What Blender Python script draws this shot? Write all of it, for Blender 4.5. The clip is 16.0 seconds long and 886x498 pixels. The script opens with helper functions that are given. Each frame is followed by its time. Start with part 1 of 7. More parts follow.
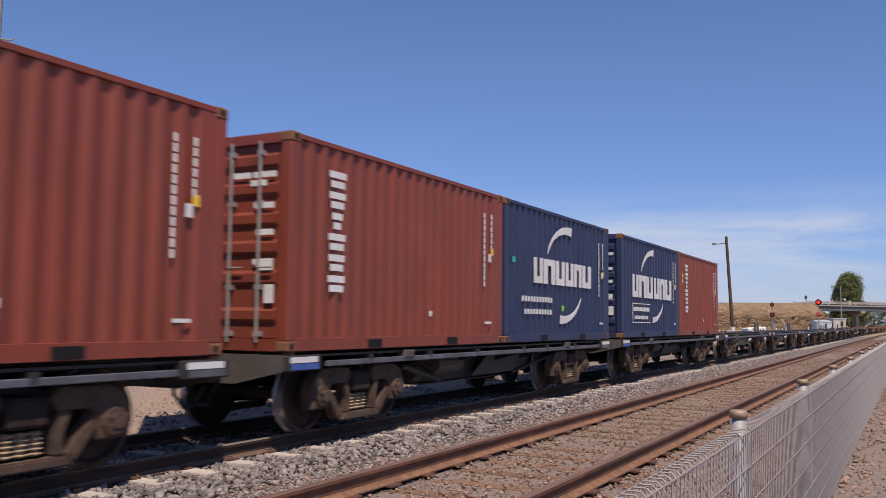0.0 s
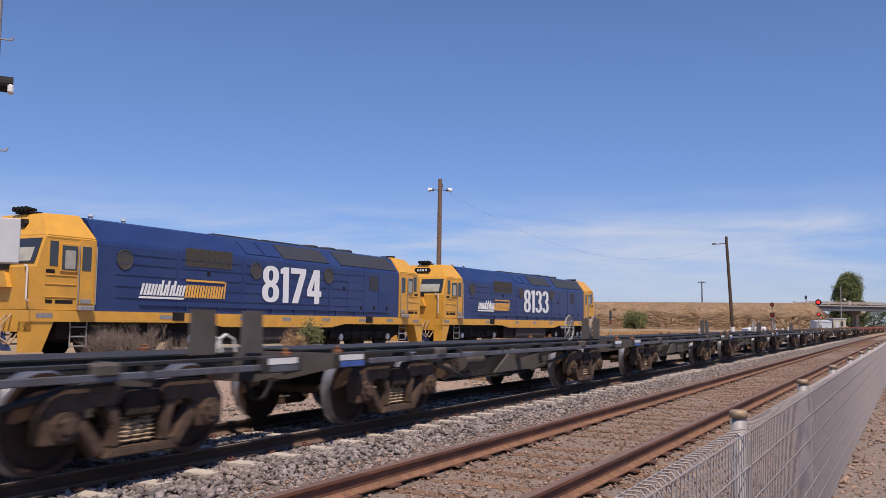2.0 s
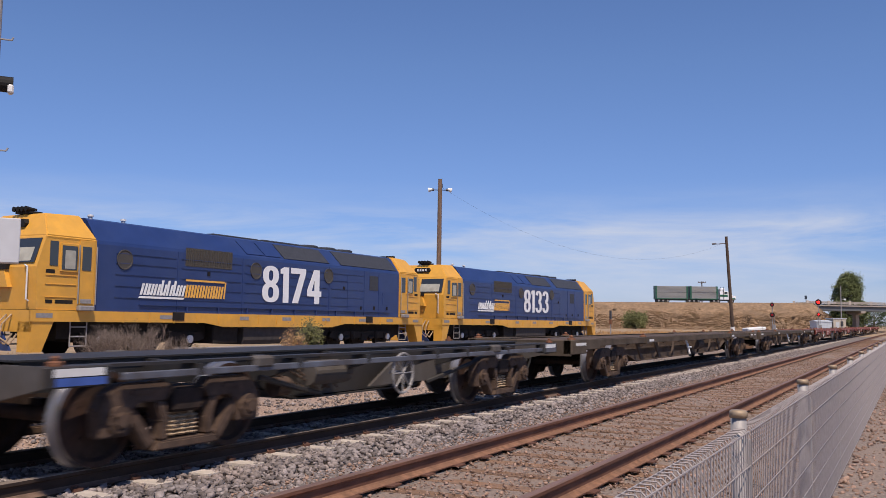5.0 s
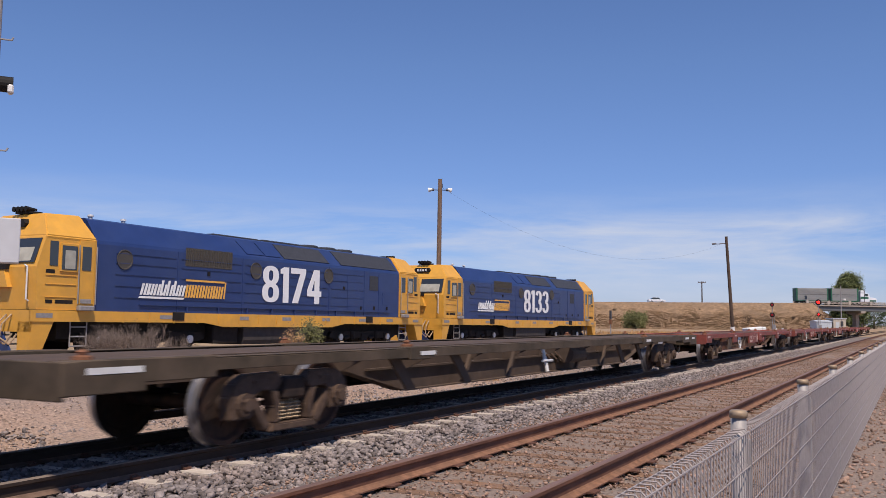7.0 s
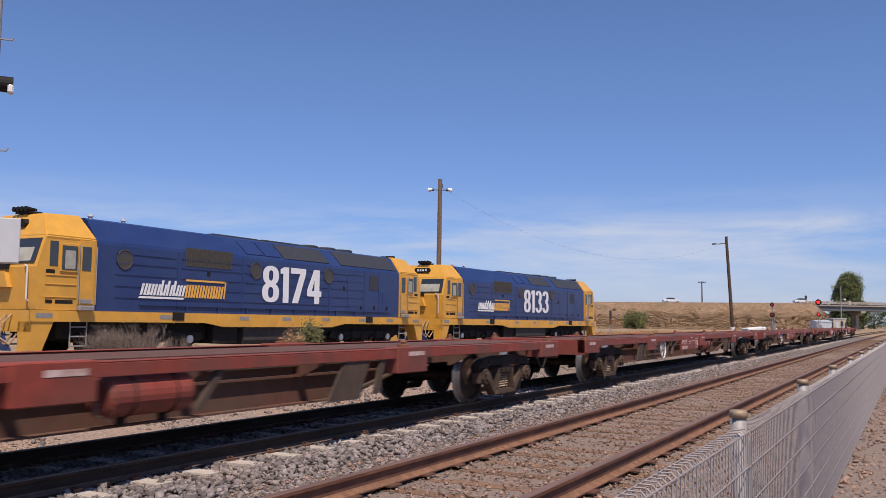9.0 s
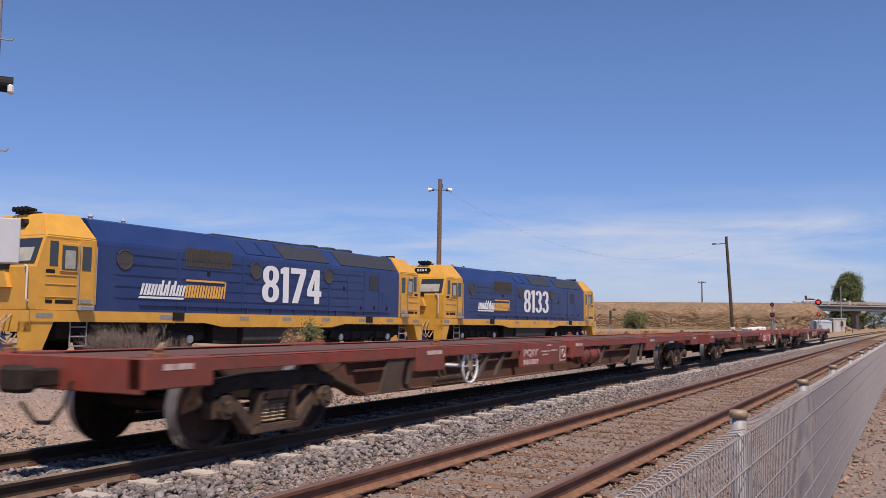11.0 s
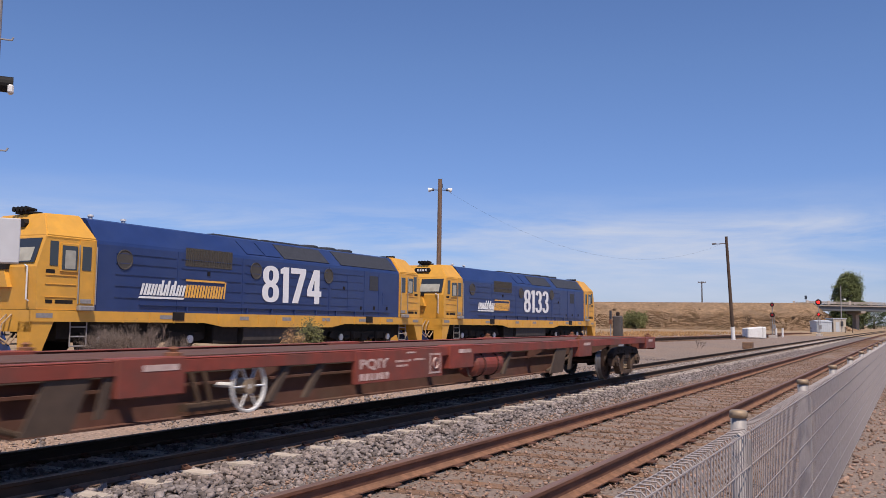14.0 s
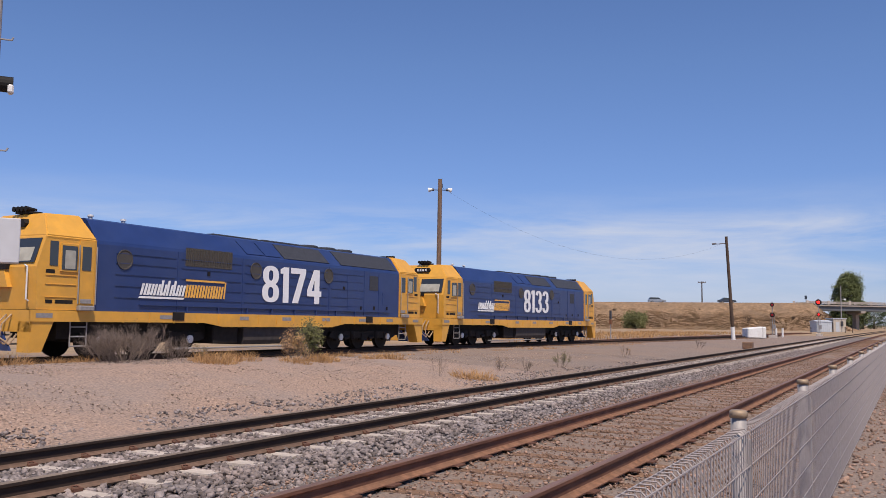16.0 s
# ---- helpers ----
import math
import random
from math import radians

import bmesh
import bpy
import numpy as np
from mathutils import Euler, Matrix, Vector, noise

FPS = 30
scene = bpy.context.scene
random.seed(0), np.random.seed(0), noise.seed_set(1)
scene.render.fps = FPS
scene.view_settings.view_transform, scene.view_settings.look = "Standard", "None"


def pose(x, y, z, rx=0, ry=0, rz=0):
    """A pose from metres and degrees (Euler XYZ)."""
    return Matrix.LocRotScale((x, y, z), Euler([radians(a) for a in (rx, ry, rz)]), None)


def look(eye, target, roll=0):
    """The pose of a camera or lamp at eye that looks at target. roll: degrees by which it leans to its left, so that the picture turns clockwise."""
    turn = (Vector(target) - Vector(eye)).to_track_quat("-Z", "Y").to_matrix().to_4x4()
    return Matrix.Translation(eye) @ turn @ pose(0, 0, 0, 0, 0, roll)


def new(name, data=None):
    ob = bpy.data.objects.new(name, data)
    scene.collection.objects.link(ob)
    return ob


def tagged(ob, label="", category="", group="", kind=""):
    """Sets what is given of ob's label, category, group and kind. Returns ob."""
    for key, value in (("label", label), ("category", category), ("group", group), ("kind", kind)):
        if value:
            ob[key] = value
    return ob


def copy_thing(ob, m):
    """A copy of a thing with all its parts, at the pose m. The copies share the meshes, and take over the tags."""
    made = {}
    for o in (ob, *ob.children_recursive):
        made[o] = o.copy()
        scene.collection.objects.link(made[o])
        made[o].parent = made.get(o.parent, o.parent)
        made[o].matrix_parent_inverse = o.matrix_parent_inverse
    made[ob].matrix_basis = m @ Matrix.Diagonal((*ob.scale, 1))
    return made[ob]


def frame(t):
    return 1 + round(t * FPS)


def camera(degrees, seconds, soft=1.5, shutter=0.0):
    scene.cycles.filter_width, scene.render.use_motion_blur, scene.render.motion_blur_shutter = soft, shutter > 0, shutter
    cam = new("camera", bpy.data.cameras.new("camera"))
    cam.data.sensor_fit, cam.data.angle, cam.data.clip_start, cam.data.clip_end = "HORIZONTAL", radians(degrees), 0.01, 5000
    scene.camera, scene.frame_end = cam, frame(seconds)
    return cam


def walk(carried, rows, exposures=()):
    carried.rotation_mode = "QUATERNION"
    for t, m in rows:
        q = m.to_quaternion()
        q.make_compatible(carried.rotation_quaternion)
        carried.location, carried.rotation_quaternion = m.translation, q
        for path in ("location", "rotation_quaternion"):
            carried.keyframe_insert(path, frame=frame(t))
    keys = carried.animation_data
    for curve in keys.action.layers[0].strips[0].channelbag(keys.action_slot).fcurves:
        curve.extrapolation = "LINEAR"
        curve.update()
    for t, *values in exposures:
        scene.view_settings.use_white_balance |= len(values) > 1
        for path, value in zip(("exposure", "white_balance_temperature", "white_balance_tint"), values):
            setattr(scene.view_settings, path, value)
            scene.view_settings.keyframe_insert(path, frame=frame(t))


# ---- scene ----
# ---- camera ----
EYE = Vector((0.0, 0.0, 1.409))
YAW, TILT, ROLL = radians(27.906), radians(4.595), 0.62
AIM = Vector((math.cos(TILT) * math.cos(YAW), math.cos(TILT) * math.sin(YAW), math.sin(TILT)))
cam = camera(52.94, 16.0, soft=0.8, shutter=0.13)
walk(cam, [(0.0, look(EYE, EYE + AIM, ROLL)), (16.0, look(EYE, EYE + AIM, ROLL))])

# ---- world, sun ----
SUN = Vector((-0.37, -0.335, 0.87)).normalized()
world = bpy.data.worlds.new("sky")
scene.world = world
world.use_nodes = True
wn, wl = world.node_tree.nodes, world.node_tree.links
wn.clear()
sky = wn.new("ShaderNodeTexSky")
sky.sky_type, sky.sun_disc = "NISHITA", False
sky.sun_elevation = math.asin(SUN.z)
sky.sun_rotation = math.atan2(SUN.x, SUN.y)
sky.air_density, sky.dust_density, sky.ozone_density = 1.0, 0.15, 2.5
bg = wn.new("ShaderNodeBackground")
bg.inputs[1].default_value = 0.125
out = wn.new("ShaderNodeOutputWorld")
# thin cirrus low over the horizon
co = wn.new("ShaderNodeTexCoord")
mp = wn.new("ShaderNodeMapping")
mp.inputs["Scale"].default_value = (2.2, 2.2, 16.0)
mp.inputs["Rotation"].default_value = (0.05, 0.03, 0.4)
nz = wn.new("ShaderNodeTexNoise")
nz.inputs["Scale"].default_value, nz.inputs["Detail"].default_value, nz.inputs["Roughness"].default_value = 1.9, 7.0, 0.62
nz.inputs["Distortion"].default_value = 0.35
rp = wn.new("ShaderNodeValToRGB")
rp.color_ramp.elements[0].position, rp.color_ramp.elements[1].position = 0.37, 0.70
sp = wn.new("ShaderNodeSeparateXYZ")
band = wn.new("ShaderNodeValToRGB")
be = band.color_ramp.elements
be[0].position, be[0].color = 0.0, (0.35, 0.35, 0.35, 1)
be[1].position, be[1].color = 0.155, (0, 0, 0, 1)
for pos_, v_ in ((0.035, 0.75), (0.075, 1.0), (0.105, 0.85), (0.125, 0.22)):
    e_ = be.new(pos_)
    e_.color = (v_, v_, v_, 1)
mul = wn.new("ShaderNodeMath")
mul.operation = "MULTIPLY"
mix = wn.new("ShaderNodeMix")
mix.data_type = "RGBA"
mix.inputs[7].default_value = (4.6, 5.0, 6.1, 1)
wl.new(co.outputs["Generated"], mp.inputs[0])
wl.new(mp.outputs[0], nz.inputs["Vector"])
wl.new(nz.outputs[0], rp.inputs[0])
wl.new(co.outputs["Generated"], sp.inputs[0])
wl.new(sp.outputs[2], band.inputs[0])
wl.new(rp.outputs[0], mul.inputs[0])
wl.new(band.outputs[0], mul.inputs[1])
wl.new(mul.outputs[0], mix.inputs[0])
tint = wn.new("ShaderNodeMix")
tint.data_type, tint.blend_type = "RGBA", "MULTIPLY"
tint.inputs[0].default_value = 1.0
haze = wn.new("ShaderNodeValToRGB")
haze.color_ramp.elements[0].color = (0.455, 0.53, 0.88, 1)
haze.color_ramp.elements[1].position, haze.color_ramp.elements[1].color = 0.28, (0.60, 0.675, 0.90, 1)
wl.new(sp.outputs[2], haze.inputs[0])
wl.new(haze.outputs[0], tint.inputs[7])
wl.new(sky.outputs[0], tint.inputs[6])
wl.new(tint.outputs[2], mix.inputs[6])
wl.new(mix.outputs[2], bg.inputs[0])
wl.new(bg.outputs[0], out.inputs[0])
sun = new("sun", bpy.data.lights.new("sun", "SUN"))
sun.data.energy, sun.data.angle, sun.data.color = 4.9, radians(0.53), (1.0, 0.865, 0.74)
sun.matrix_world = look(SUN * 50, (0, 0, 0))
scene.view_settings.exposure = 0.0

# ---- materials ----
def mat(name, c, rough=0.6, metal=0.0, scale=4.0, var=0.18, dirt=None, dirt_amt=0.35, dscale=1.2, bump=0.15, bscale=70.0,
        rand=0.0, stretch=(1, 1, 1), dsharp=0.12, glow=0.0):
    """Two scales of variation: fine grain in the colour and relief, broad stains of a second colour."""
    m = bpy.data.materials.new(name)
    m.use_nodes = True
    n, l = m.node_tree.nodes, m.node_tree.links
    b = n["Principled BSDF"]
    b.inputs["Roughness"].default_value, b.inputs["Metallic"].default_value = rough, metal
    b.inputs["Specular IOR Level"].default_value = 0.25 if rough >= 0.7 else 0.5
    tc = n.new("ShaderNodeTexCoord")
    mpn = n.new("ShaderNodeMapping")
    mpn.inputs["Scale"].default_value = stretch
    l.new(tc.outputs["Object"], mpn.inputs[0])
    t1 = n.new("ShaderNodeTexNoise")
    t1.inputs["Scale"].default_value, t1.inputs["Detail"].default_value = scale, 6.0
    l.new(mpn.outputs[0], t1.inputs["Vector"])
    r1 = n.new("ShaderNodeValToRGB")
    e = r1.color_ramp.elements
    e[0].position, e[1].position = 0.3, 0.7
    e[0].color = (*[x * (1 - var) for x in c], 1)
    e[1].color = (*[min(1, x * (1 + var)) for x in c], 1)
    l.new(t1.outputs[0], r1.inputs[0])
    col = r1.outputs[0]
    if dirt:
        t2 = n.new("ShaderNodeTexNoise")
        t2.inputs["Scale"].default_value, t2.inputs["Detail"].default_value, t2.inputs["Roughness"].default_value = dscale, 8.0, 0.65
        l.new(mpn.outputs[0], t2.inputs["Vector"])
        r2 = n.new("ShaderNodeMapRange")
        r2.inputs[1].default_value, r2.inputs[2].default_value = 0.52 - dsharp, 0.52 + dsharp
        r2.inputs[3].default_value, r2.inputs[4].default_value = 0.0, dirt_amt
        l.new(t2.outputs[0], r2.inputs[0])
        mx = n.new("ShaderNodeMix")
        mx.data_type = "RGBA"
        mx.inputs[7].default_value = (*dirt, 1)
        l.new(r2.outputs[0], mx.inputs[0])
        l.new(col, mx.inputs[6])
        col = mx.outputs[2]
    if rand:
        oi = n.new("ShaderNodeObjectInfo")
        geo = n.new("ShaderNodeNewGeometry")
        ad = n.new("ShaderNodeMath")
        ad.operation = "ADD"
        l.new(oi.outputs["Random"], ad.inputs[0])
        l.new(geo.outputs["Random Per Island"], ad.inputs[1])
        fr = n.new("ShaderNodeMath")
        fr.operation = "FRACT"
        l.new(ad.outputs[0], fr.inputs[0])
        mr = n.new("ShaderNodeMapRange")
        mr.inputs[3].default_value, mr.inputs[4].default_value = 1 - rand, 1 + rand
        l.new(fr.outputs[0], mr.inputs[0])
        hv = n.new("ShaderNodeHueSaturation")
        l.new(mr.outputs[0], hv.inputs["Value"])
        l.new(col, hv.inputs["Color"])
        col = hv.outputs[0]
    l.new(col, b.inputs["Base Color"])
    if bump:
        t3 = n.new("ShaderNodeTexNoise")
        t3.inputs["Scale"].default_value, t3.inputs["Detail"].default_value = bscale, 4.0
        l.new(mpn.outputs[0], t3.inputs["Vector"])
        bp = n.new("ShaderNodeBump")
        bp.inputs["Strength"].default_value, bp.inputs["Distance"].default_value = bump, 0.02
        l.new(t3.outputs[0], bp.inputs["Height"])
        l.new(bp.outputs[0], b.inputs["Normal"])
    if glow:
        l.new(col, b.inputs["Emission Color"])
        b.inputs["Emission Strength"].default_value = glow
    return m


RUST = (0.13, 0.06, 0.035)
M = {
    "gravel": mat("grey_gravel", (0.218, 0.173, 0.145), 0.95, scale=30, var=0.35, dirt=(0.273, 0.194, 0.145), dirt_amt=0.7, dscale=0.25, bump=0.9, bscale=45),
    "sand": mat("sandy_gravel", (0.327, 0.230, 0.174), 0.95, scale=24, var=0.45, dirt=(0.232, 0.198, 0.181), dirt_amt=0.6, dscale=0.35, bump=0.9, bscale=40),
    "stone": mat("ballast_stone", (0.222, 0.193, 0.187), 0.9, scale=25, var=0.2, dirt=(0.235, 0.17, 0.135), dirt_amt=0.4, dscale=0.8, bump=0.6, bscale=60, rand=0.5),
    "stone_b": mat("brown_ballast_stone", (0.314, 0.210, 0.160), 0.9, scale=25, var=0.2, dirt=(0.216, 0.135, 0.090), dirt_amt=0.5, dscale=0.6, bump=0.5, bscale=60, rand=0.35),
    "stone_s": mat("pale_sandy_stone", (0.36, 0.275, 0.215), 0.95, scale=25, var=0.2, bump=0.4, bscale=60, rand=0.4),
    "concrete": mat("concrete", (0.490, 0.430, 0.380), 0.9, scale=20, var=0.12, dirt=(0.360, 0.300, 0.240), dirt_amt=0.5, dscale=3, bump=0.3, rand=0.1),
    # lighter than the rail body: sunlight on the foot painted as colour
    "railfoot": mat("sunlit_rail_foot", (0.155, 0.1, 0.072), 0.9, scale=12, var=0.25, dirt=(0.1, 0.065, 0.05), dirt_amt=0.6, dscale=2),
    "wfresh": mat("bright_orange_red_panel", (0.42, 0.055, 0.03), 0.5, scale=5, var=0.1, dirt=(0.30, 0.06, 0.04), dirt_amt=0.4, bump=0.05),
    "wweb": mat("dusty_red_brown_web", (0.125, 0.058, 0.042), 0.75, scale=5, var=0.2, dirt=(0.11, 0.075, 0.055), dirt_amt=0.7, dscale=0.9, bump=0.1),
    "wfaded": mat("faded_pinkish_writing", (0.62, 0.48, 0.43), 0.7, scale=12, var=0.2, dirt=(0.30, 0.12, 0.09), dirt_amt=0.6, dscale=8, bump=0),
    "ltank": mat("dusty_grey_tank", (0.045, 0.042, 0.042), 0.7, scale=5, var=0.25, dirt=(0.08, 0.06, 0.05), dirt_amt=0.5, bump=0.1),
    # rust, with sunlight on the siding rail's foot painted in
    "rustfoot": mat("rusty_sunlit_rail_foot", (0.22, 0.115, 0.07), 0.9, scale=12, var=0.3, dirt=(0.14, 0.08, 0.055), dirt_amt=0.6, dscale=2),
    "bed": mat("grey_ballast_bed", (0.17, 0.148, 0.138), 0.95, scale=30, var=0.4, dirt=(0.20, 0.155, 0.125), dirt_amt=0.5, dscale=0.5, bump=1.0, bscale=35),
    "timber": mat("weathered_timber", (0.234, 0.135, 0.081), 0.9, scale=6, var=0.3, dirt=(0.144, 0.108, 0.090), dirt_amt=0.6, bump=0.5, stretch=(8, 1, 8), rand=0.2),
    "rail": mat("rusty_rail", (0.198, 0.095, 0.061), 0.75, 0.2, scale=12, var=0.25, dirt=(0.081, 0.045, 0.036), dirt_amt=0.6, dscale=2, stretch=(0.3, 1, 1)),
    "rail_d": mat("dark_rail", (0.048, 0.032, 0.024), 0.9, 0.0, scale=12, var=0.25, dirt=(0.040, 0.028, 0.024), dirt_amt=0.6, dscale=2, stretch=(0.3, 1, 1)),
    "railtop": mat("worn_rail_head", (0.20, 0.12, 0.09), 0.62, 0.3, scale=6, var=0.2, stretch=(0.2, 3, 1), bump=0.05),
    "railtop_m": mat("worn_running_rail_head", (0.19, 0.15, 0.12), 0.75, 0.1, scale=6, var=0.2, stretch=(0.2, 3, 1), bump=0.03),
    "red": mat("oxide_red_paint", (0.222, 0.044, 0.0235), 0.5, scale=3, var=0.14, dirt=(0.165, 0.046, 0.028), dirt_amt=0.6, dscale=0.9, bump=0.06, bscale=30, stretch=(1, 1, 0.35)),
    "blue": mat("navy_blue_paint", (0.016, 0.028, 0.079), 0.5, scale=3, var=0.18, dirt=(0.033, 0.040, 0.086), dirt_amt=0.6, dscale=0.9, bump=0.06, bscale=30, stretch=(1, 1, 0.35)),
    "rustcast": mat("rusty_casting", (0.22, 0.10, 0.055), 0.8, 0.1, scale=20, var=0.3, bump=0.3),
    "white": mat("white_paint", (0.72, 0.72, 0.70), 0.55, scale=6, var=0.06, dirt=(0.55, 0.5, 0.46), dirt_amt=0.35, dscale=2, bump=0.04),
    "spring": mat("dusty_spring_steel", (0.38, 0.28, 0.18), 0.8, scale=20, var=0.25, bump=0.2),
    "galv": mat("galvanised_steel", (0.297, 0.279, 0.270), 0.6, 0.2, scale=15, var=0.12, bump=0.08),
    "yellowtag": mat("yellow_label", (0.75, 0.45, 0.03), 0.5, bump=0),
    "greentag": mat("lime_label", (0.35, 0.80, 0.02), 0.5, bump=0),
    "tealtag": mat("teal_label", (0.05, 0.45, 0.36), 0.5, bump=0),
    "wgrey": mat("grey_wagon_paint", (0.022, 0.021, 0.0205), 0.6, 0.0, scale=5, var=0.2, dirt=(0.045, 0.032, 0.024), dirt_amt=0.5, dscale=1.6, bump=0.1),
    "wplate": mat("dusty_grey_plate", (0.096, 0.086, 0.080), 0.7, 0.0, scale=5, var=0.15, dirt=(0.080, 0.064, 0.052), dirt_amt=0.6, dscale=2.2, bump=0.1),
    "wsill": mat("bluish_grey_sill", (0.120, 0.132, 0.164), 0.45, 0.2, scale=5, var=0.2, dirt=(0.080, 0.064, 0.056), dirt_amt=0.7, dscale=1.5, bump=0.1),
    "wolive": mat("brown_olive_wagon_paint", (0.064, 0.048, 0.032), 0.7, 0.0, scale=5, var=0.2, dirt=(0.136, 0.098, 0.068), dirt_amt=0.6, dscale=1.4, bump=0.1),
    "wred": mat("faded_red_wagon_paint", (0.255, 0.046, 0.027), 0.6, 0.0, scale=5, var=0.2, dirt=(0.13, 0.058, 0.042), dirt_amt=0.7, dscale=1.2, bump=0.1),
    "wdust": mat("dusty_web_plate", (0.089, 0.061, 0.044), 0.8, 0.0, scale=5, var=0.2, dirt=(0.068, 0.051, 0.043), dirt_amt=0.6, dscale=1.2, bump=0.1),
    "cast": mat("brown_cast_steel", (0.105, 0.068, 0.048), 0.85, 0.0, scale=14, var=0.25, dirt=(0.05, 0.034, 0.027), dirt_amt=0.6, dscale=3, bump=0.25),
    "castd": mat("dark_cast_steel", (0.021, 0.016, 0.014), 0.85, 0.0, scale=14, var=0.25, dirt=(0.060, 0.037, 0.027), dirt_amt=0.6, dscale=3, bump=0.25),
    "wheel": mat("wheel_steel", (0.027, 0.019, 0.016), 0.7, 0.1, scale=10, var=0.25, dirt=(0.096, 0.048, 0.032), dirt_amt=0.6, dscale=3, bump=0.1),
    "tyre": mat("bright_wheel_tread", (0.34, 0.33, 0.34), 0.38, 0.8, scale=10, var=0.1, bump=0.03),
    "black": mat("black_rubber_and_hole_shade", (0.012, 0.011, 0.011), 0.7, scale=8, var=0.2, bump=0.1),
    "bluepaint": mat("bright_blue_paint", (0.05, 0.10, 0.33), 0.5, bump=0.03),
    "lblue": mat("locomotive_blue_paint", (0.0205, 0.041, 0.14), 0.35, scale=2, var=0.10, dirt=(0.04, 0.062, 0.155), dirt_amt=0.5, dscale=0.7, bump=0.04, bscale=25),
    "lyellow": mat("locomotive_yellow_paint", (0.7, 0.355, 0.05), 0.4, scale=3, var=0.06, dirt=(0.418, 0.240, 0.060), dirt_amt=0.35, dscale=1.2, bump=0.03),
    "ldark": mat("dark_grille", (0.04, 0.042, 0.05), 0.6, scale=9, var=0.2, bump=0.2),
    "lgrille": mat("dusty_grille", (0.075, 0.068, 0.062), 0.7, scale=30, var=0.3, bump=0.4),
    "lblack": mat("sooty_underframe", (0.013, 0.011, 0.010), 0.75, scale=9, var=0.3, dirt=(0.035, 0.026, 0.021), dirt_amt=0.5, bump=0.2),
    "blind": mat("pale_window_blind", (0.36, 0.35, 0.3), 0.8, bump=0),
    "fence": mat("galvanised_wire", (0.33, 0.295, 0.285), 0.6, 0.15, scale=20, var=0.1, bump=0.0),
    "cap": mat("brass_brown_cap", (0.34, 0.25, 0.16), 0.5, 0.3, bump=0.1),
    "pole": mat("weathered_pole", (0.207, 0.135, 0.095), 0.9, scale=6, var=0.3, bump=0.5, stretch=(6, 6, 0.3), dirt=(0.108, 0.077, 0.059), dirt_amt=0.6),
    "poled": mat("dark_pole", (0.085, 0.058, 0.043), 0.9, scale=6, var=0.3, bump=0.5, stretch=(6, 6, 0.3)),
    "drygrass": mat("dry_grass", (0.414, 0.243, 0.108), 0.9, scale=3, var=0.3, bump=0, rand=0.3),
    "twig": mat("grey_brown_twigs", (0.175, 0.135, 0.112), 0.9, scale=3, var=0.3, bump=0, rand=0.3),
    "leafy": mat("olive_shrub_leaf", (0.14, 0.14, 0.055), 0.8, scale=3, var=0.3, bump=0, rand=0.35),
    "leaf": mat("tree_leaf", (0.125, 0.145, 0.055), 0.7, scale=0.6, var=0.3, bump=0, rand=0.4),
    "leafd": mat("dark_tree_leaf", (0.05, 0.07, 0.03), 0.7, scale=0.3, var=0.3, bump=0, rand=0.35),
    "bark": mat("bark", (0.12, 0.085, 0.06), 0.9, scale=5, var=0.3, bump=0.6),
    "bank": mat("dry_grass_bank", (0.255, 0.168, 0.1), 0.95, scale=1.2, var=0.35, dirt=(0.17, 0.118, 0.076), dirt_amt=0.7, dscale=0.18, bump=0.8, bscale=3),
    "dry": mat("dry_field", (0.324, 0.225, 0.135), 0.95, scale=0.5, var=0.3, dirt=(0.216, 0.180, 0.117), dirt_amt=0.6, dscale=0.03, bump=0.4, bscale=2),
    "asphalt": mat("asphalt", (0.06, 0.06, 0.06), 0.9, scale=4, var=0.15),
    "bridge": mat("bridge_concrete", (0.36, 0.32, 0.28), 0.85, scale=2, var=0.12, dirt=(0.2, 0.17, 0.15), dirt_amt=0.5, dscale=0.5, bump=0.1),
    "girder": mat("steel_girder", (0.11, 0.12, 0.13), 0.6, 0.1, scale=2, var=0.12, bump=0.05),
    "redlens": mat("lit_red_lens", (1.0, 0.02, 0.015), 0.3, bump=0, var=0.02, glow=2.2),
    "dimlens": mat("dim_red_lens", (0.25, 0.015, 0.015), 0.25, bump=0, var=0.02, glow=0.12),
    "hut": mat("pale_blue_hut_sheet", (0.450, 0.486, 0.522), 0.6, scale=3, var=0.06, bump=0.05),
    "hutb": mat("beige_hut_wall", (0.46, 0.41, 0.34), 0.8, scale=3, var=0.08, bump=0.05),
    "tgrey": mat("weathered_grey_crate", (0.30, 0.30, 0.29), 0.7, 0.1, scale=3, var=0.1, stretch=(0.3, 1, 6), bump=0.1),
    "tgreen": mat("dark_green_paint", (0.015, 0.10, 0.055), 0.5, bump=0.02),
    "carw": mat("white_car_paint", (0.75, 0.76, 0.78), 0.25, bump=0, var=0.03),
    "card": mat("dark_blue_grey_car_paint", (0.05, 0.065, 0.09), 0.25, 0.2, bump=0, var=0.03),
    "cars": mat("silver_car_paint", (0.35, 0.38, 0.42), 0.3, 0.4, bump=0, var=0.03),
    "board": mat("pale_grey_enclosure", (0.510, 0.518, 0.535), 0.5, scale=3, var=0.05, bump=0.03),
    "numb": mat("number_white", (0.80, 0.80, 0.80), 0.5, scale=8, var=0.04, bump=0.02),
    "logoy": mat("logo_yellow", (0.80, 0.42, 0.08), 0.5, scale=8, var=0.04, bump=0.02),
}
GLASS = bpy.data.materials.new("tinted_window_glass")
GLASS.use_nodes = True
gb = GLASS.node_tree.nodes["Principled BSDF"]
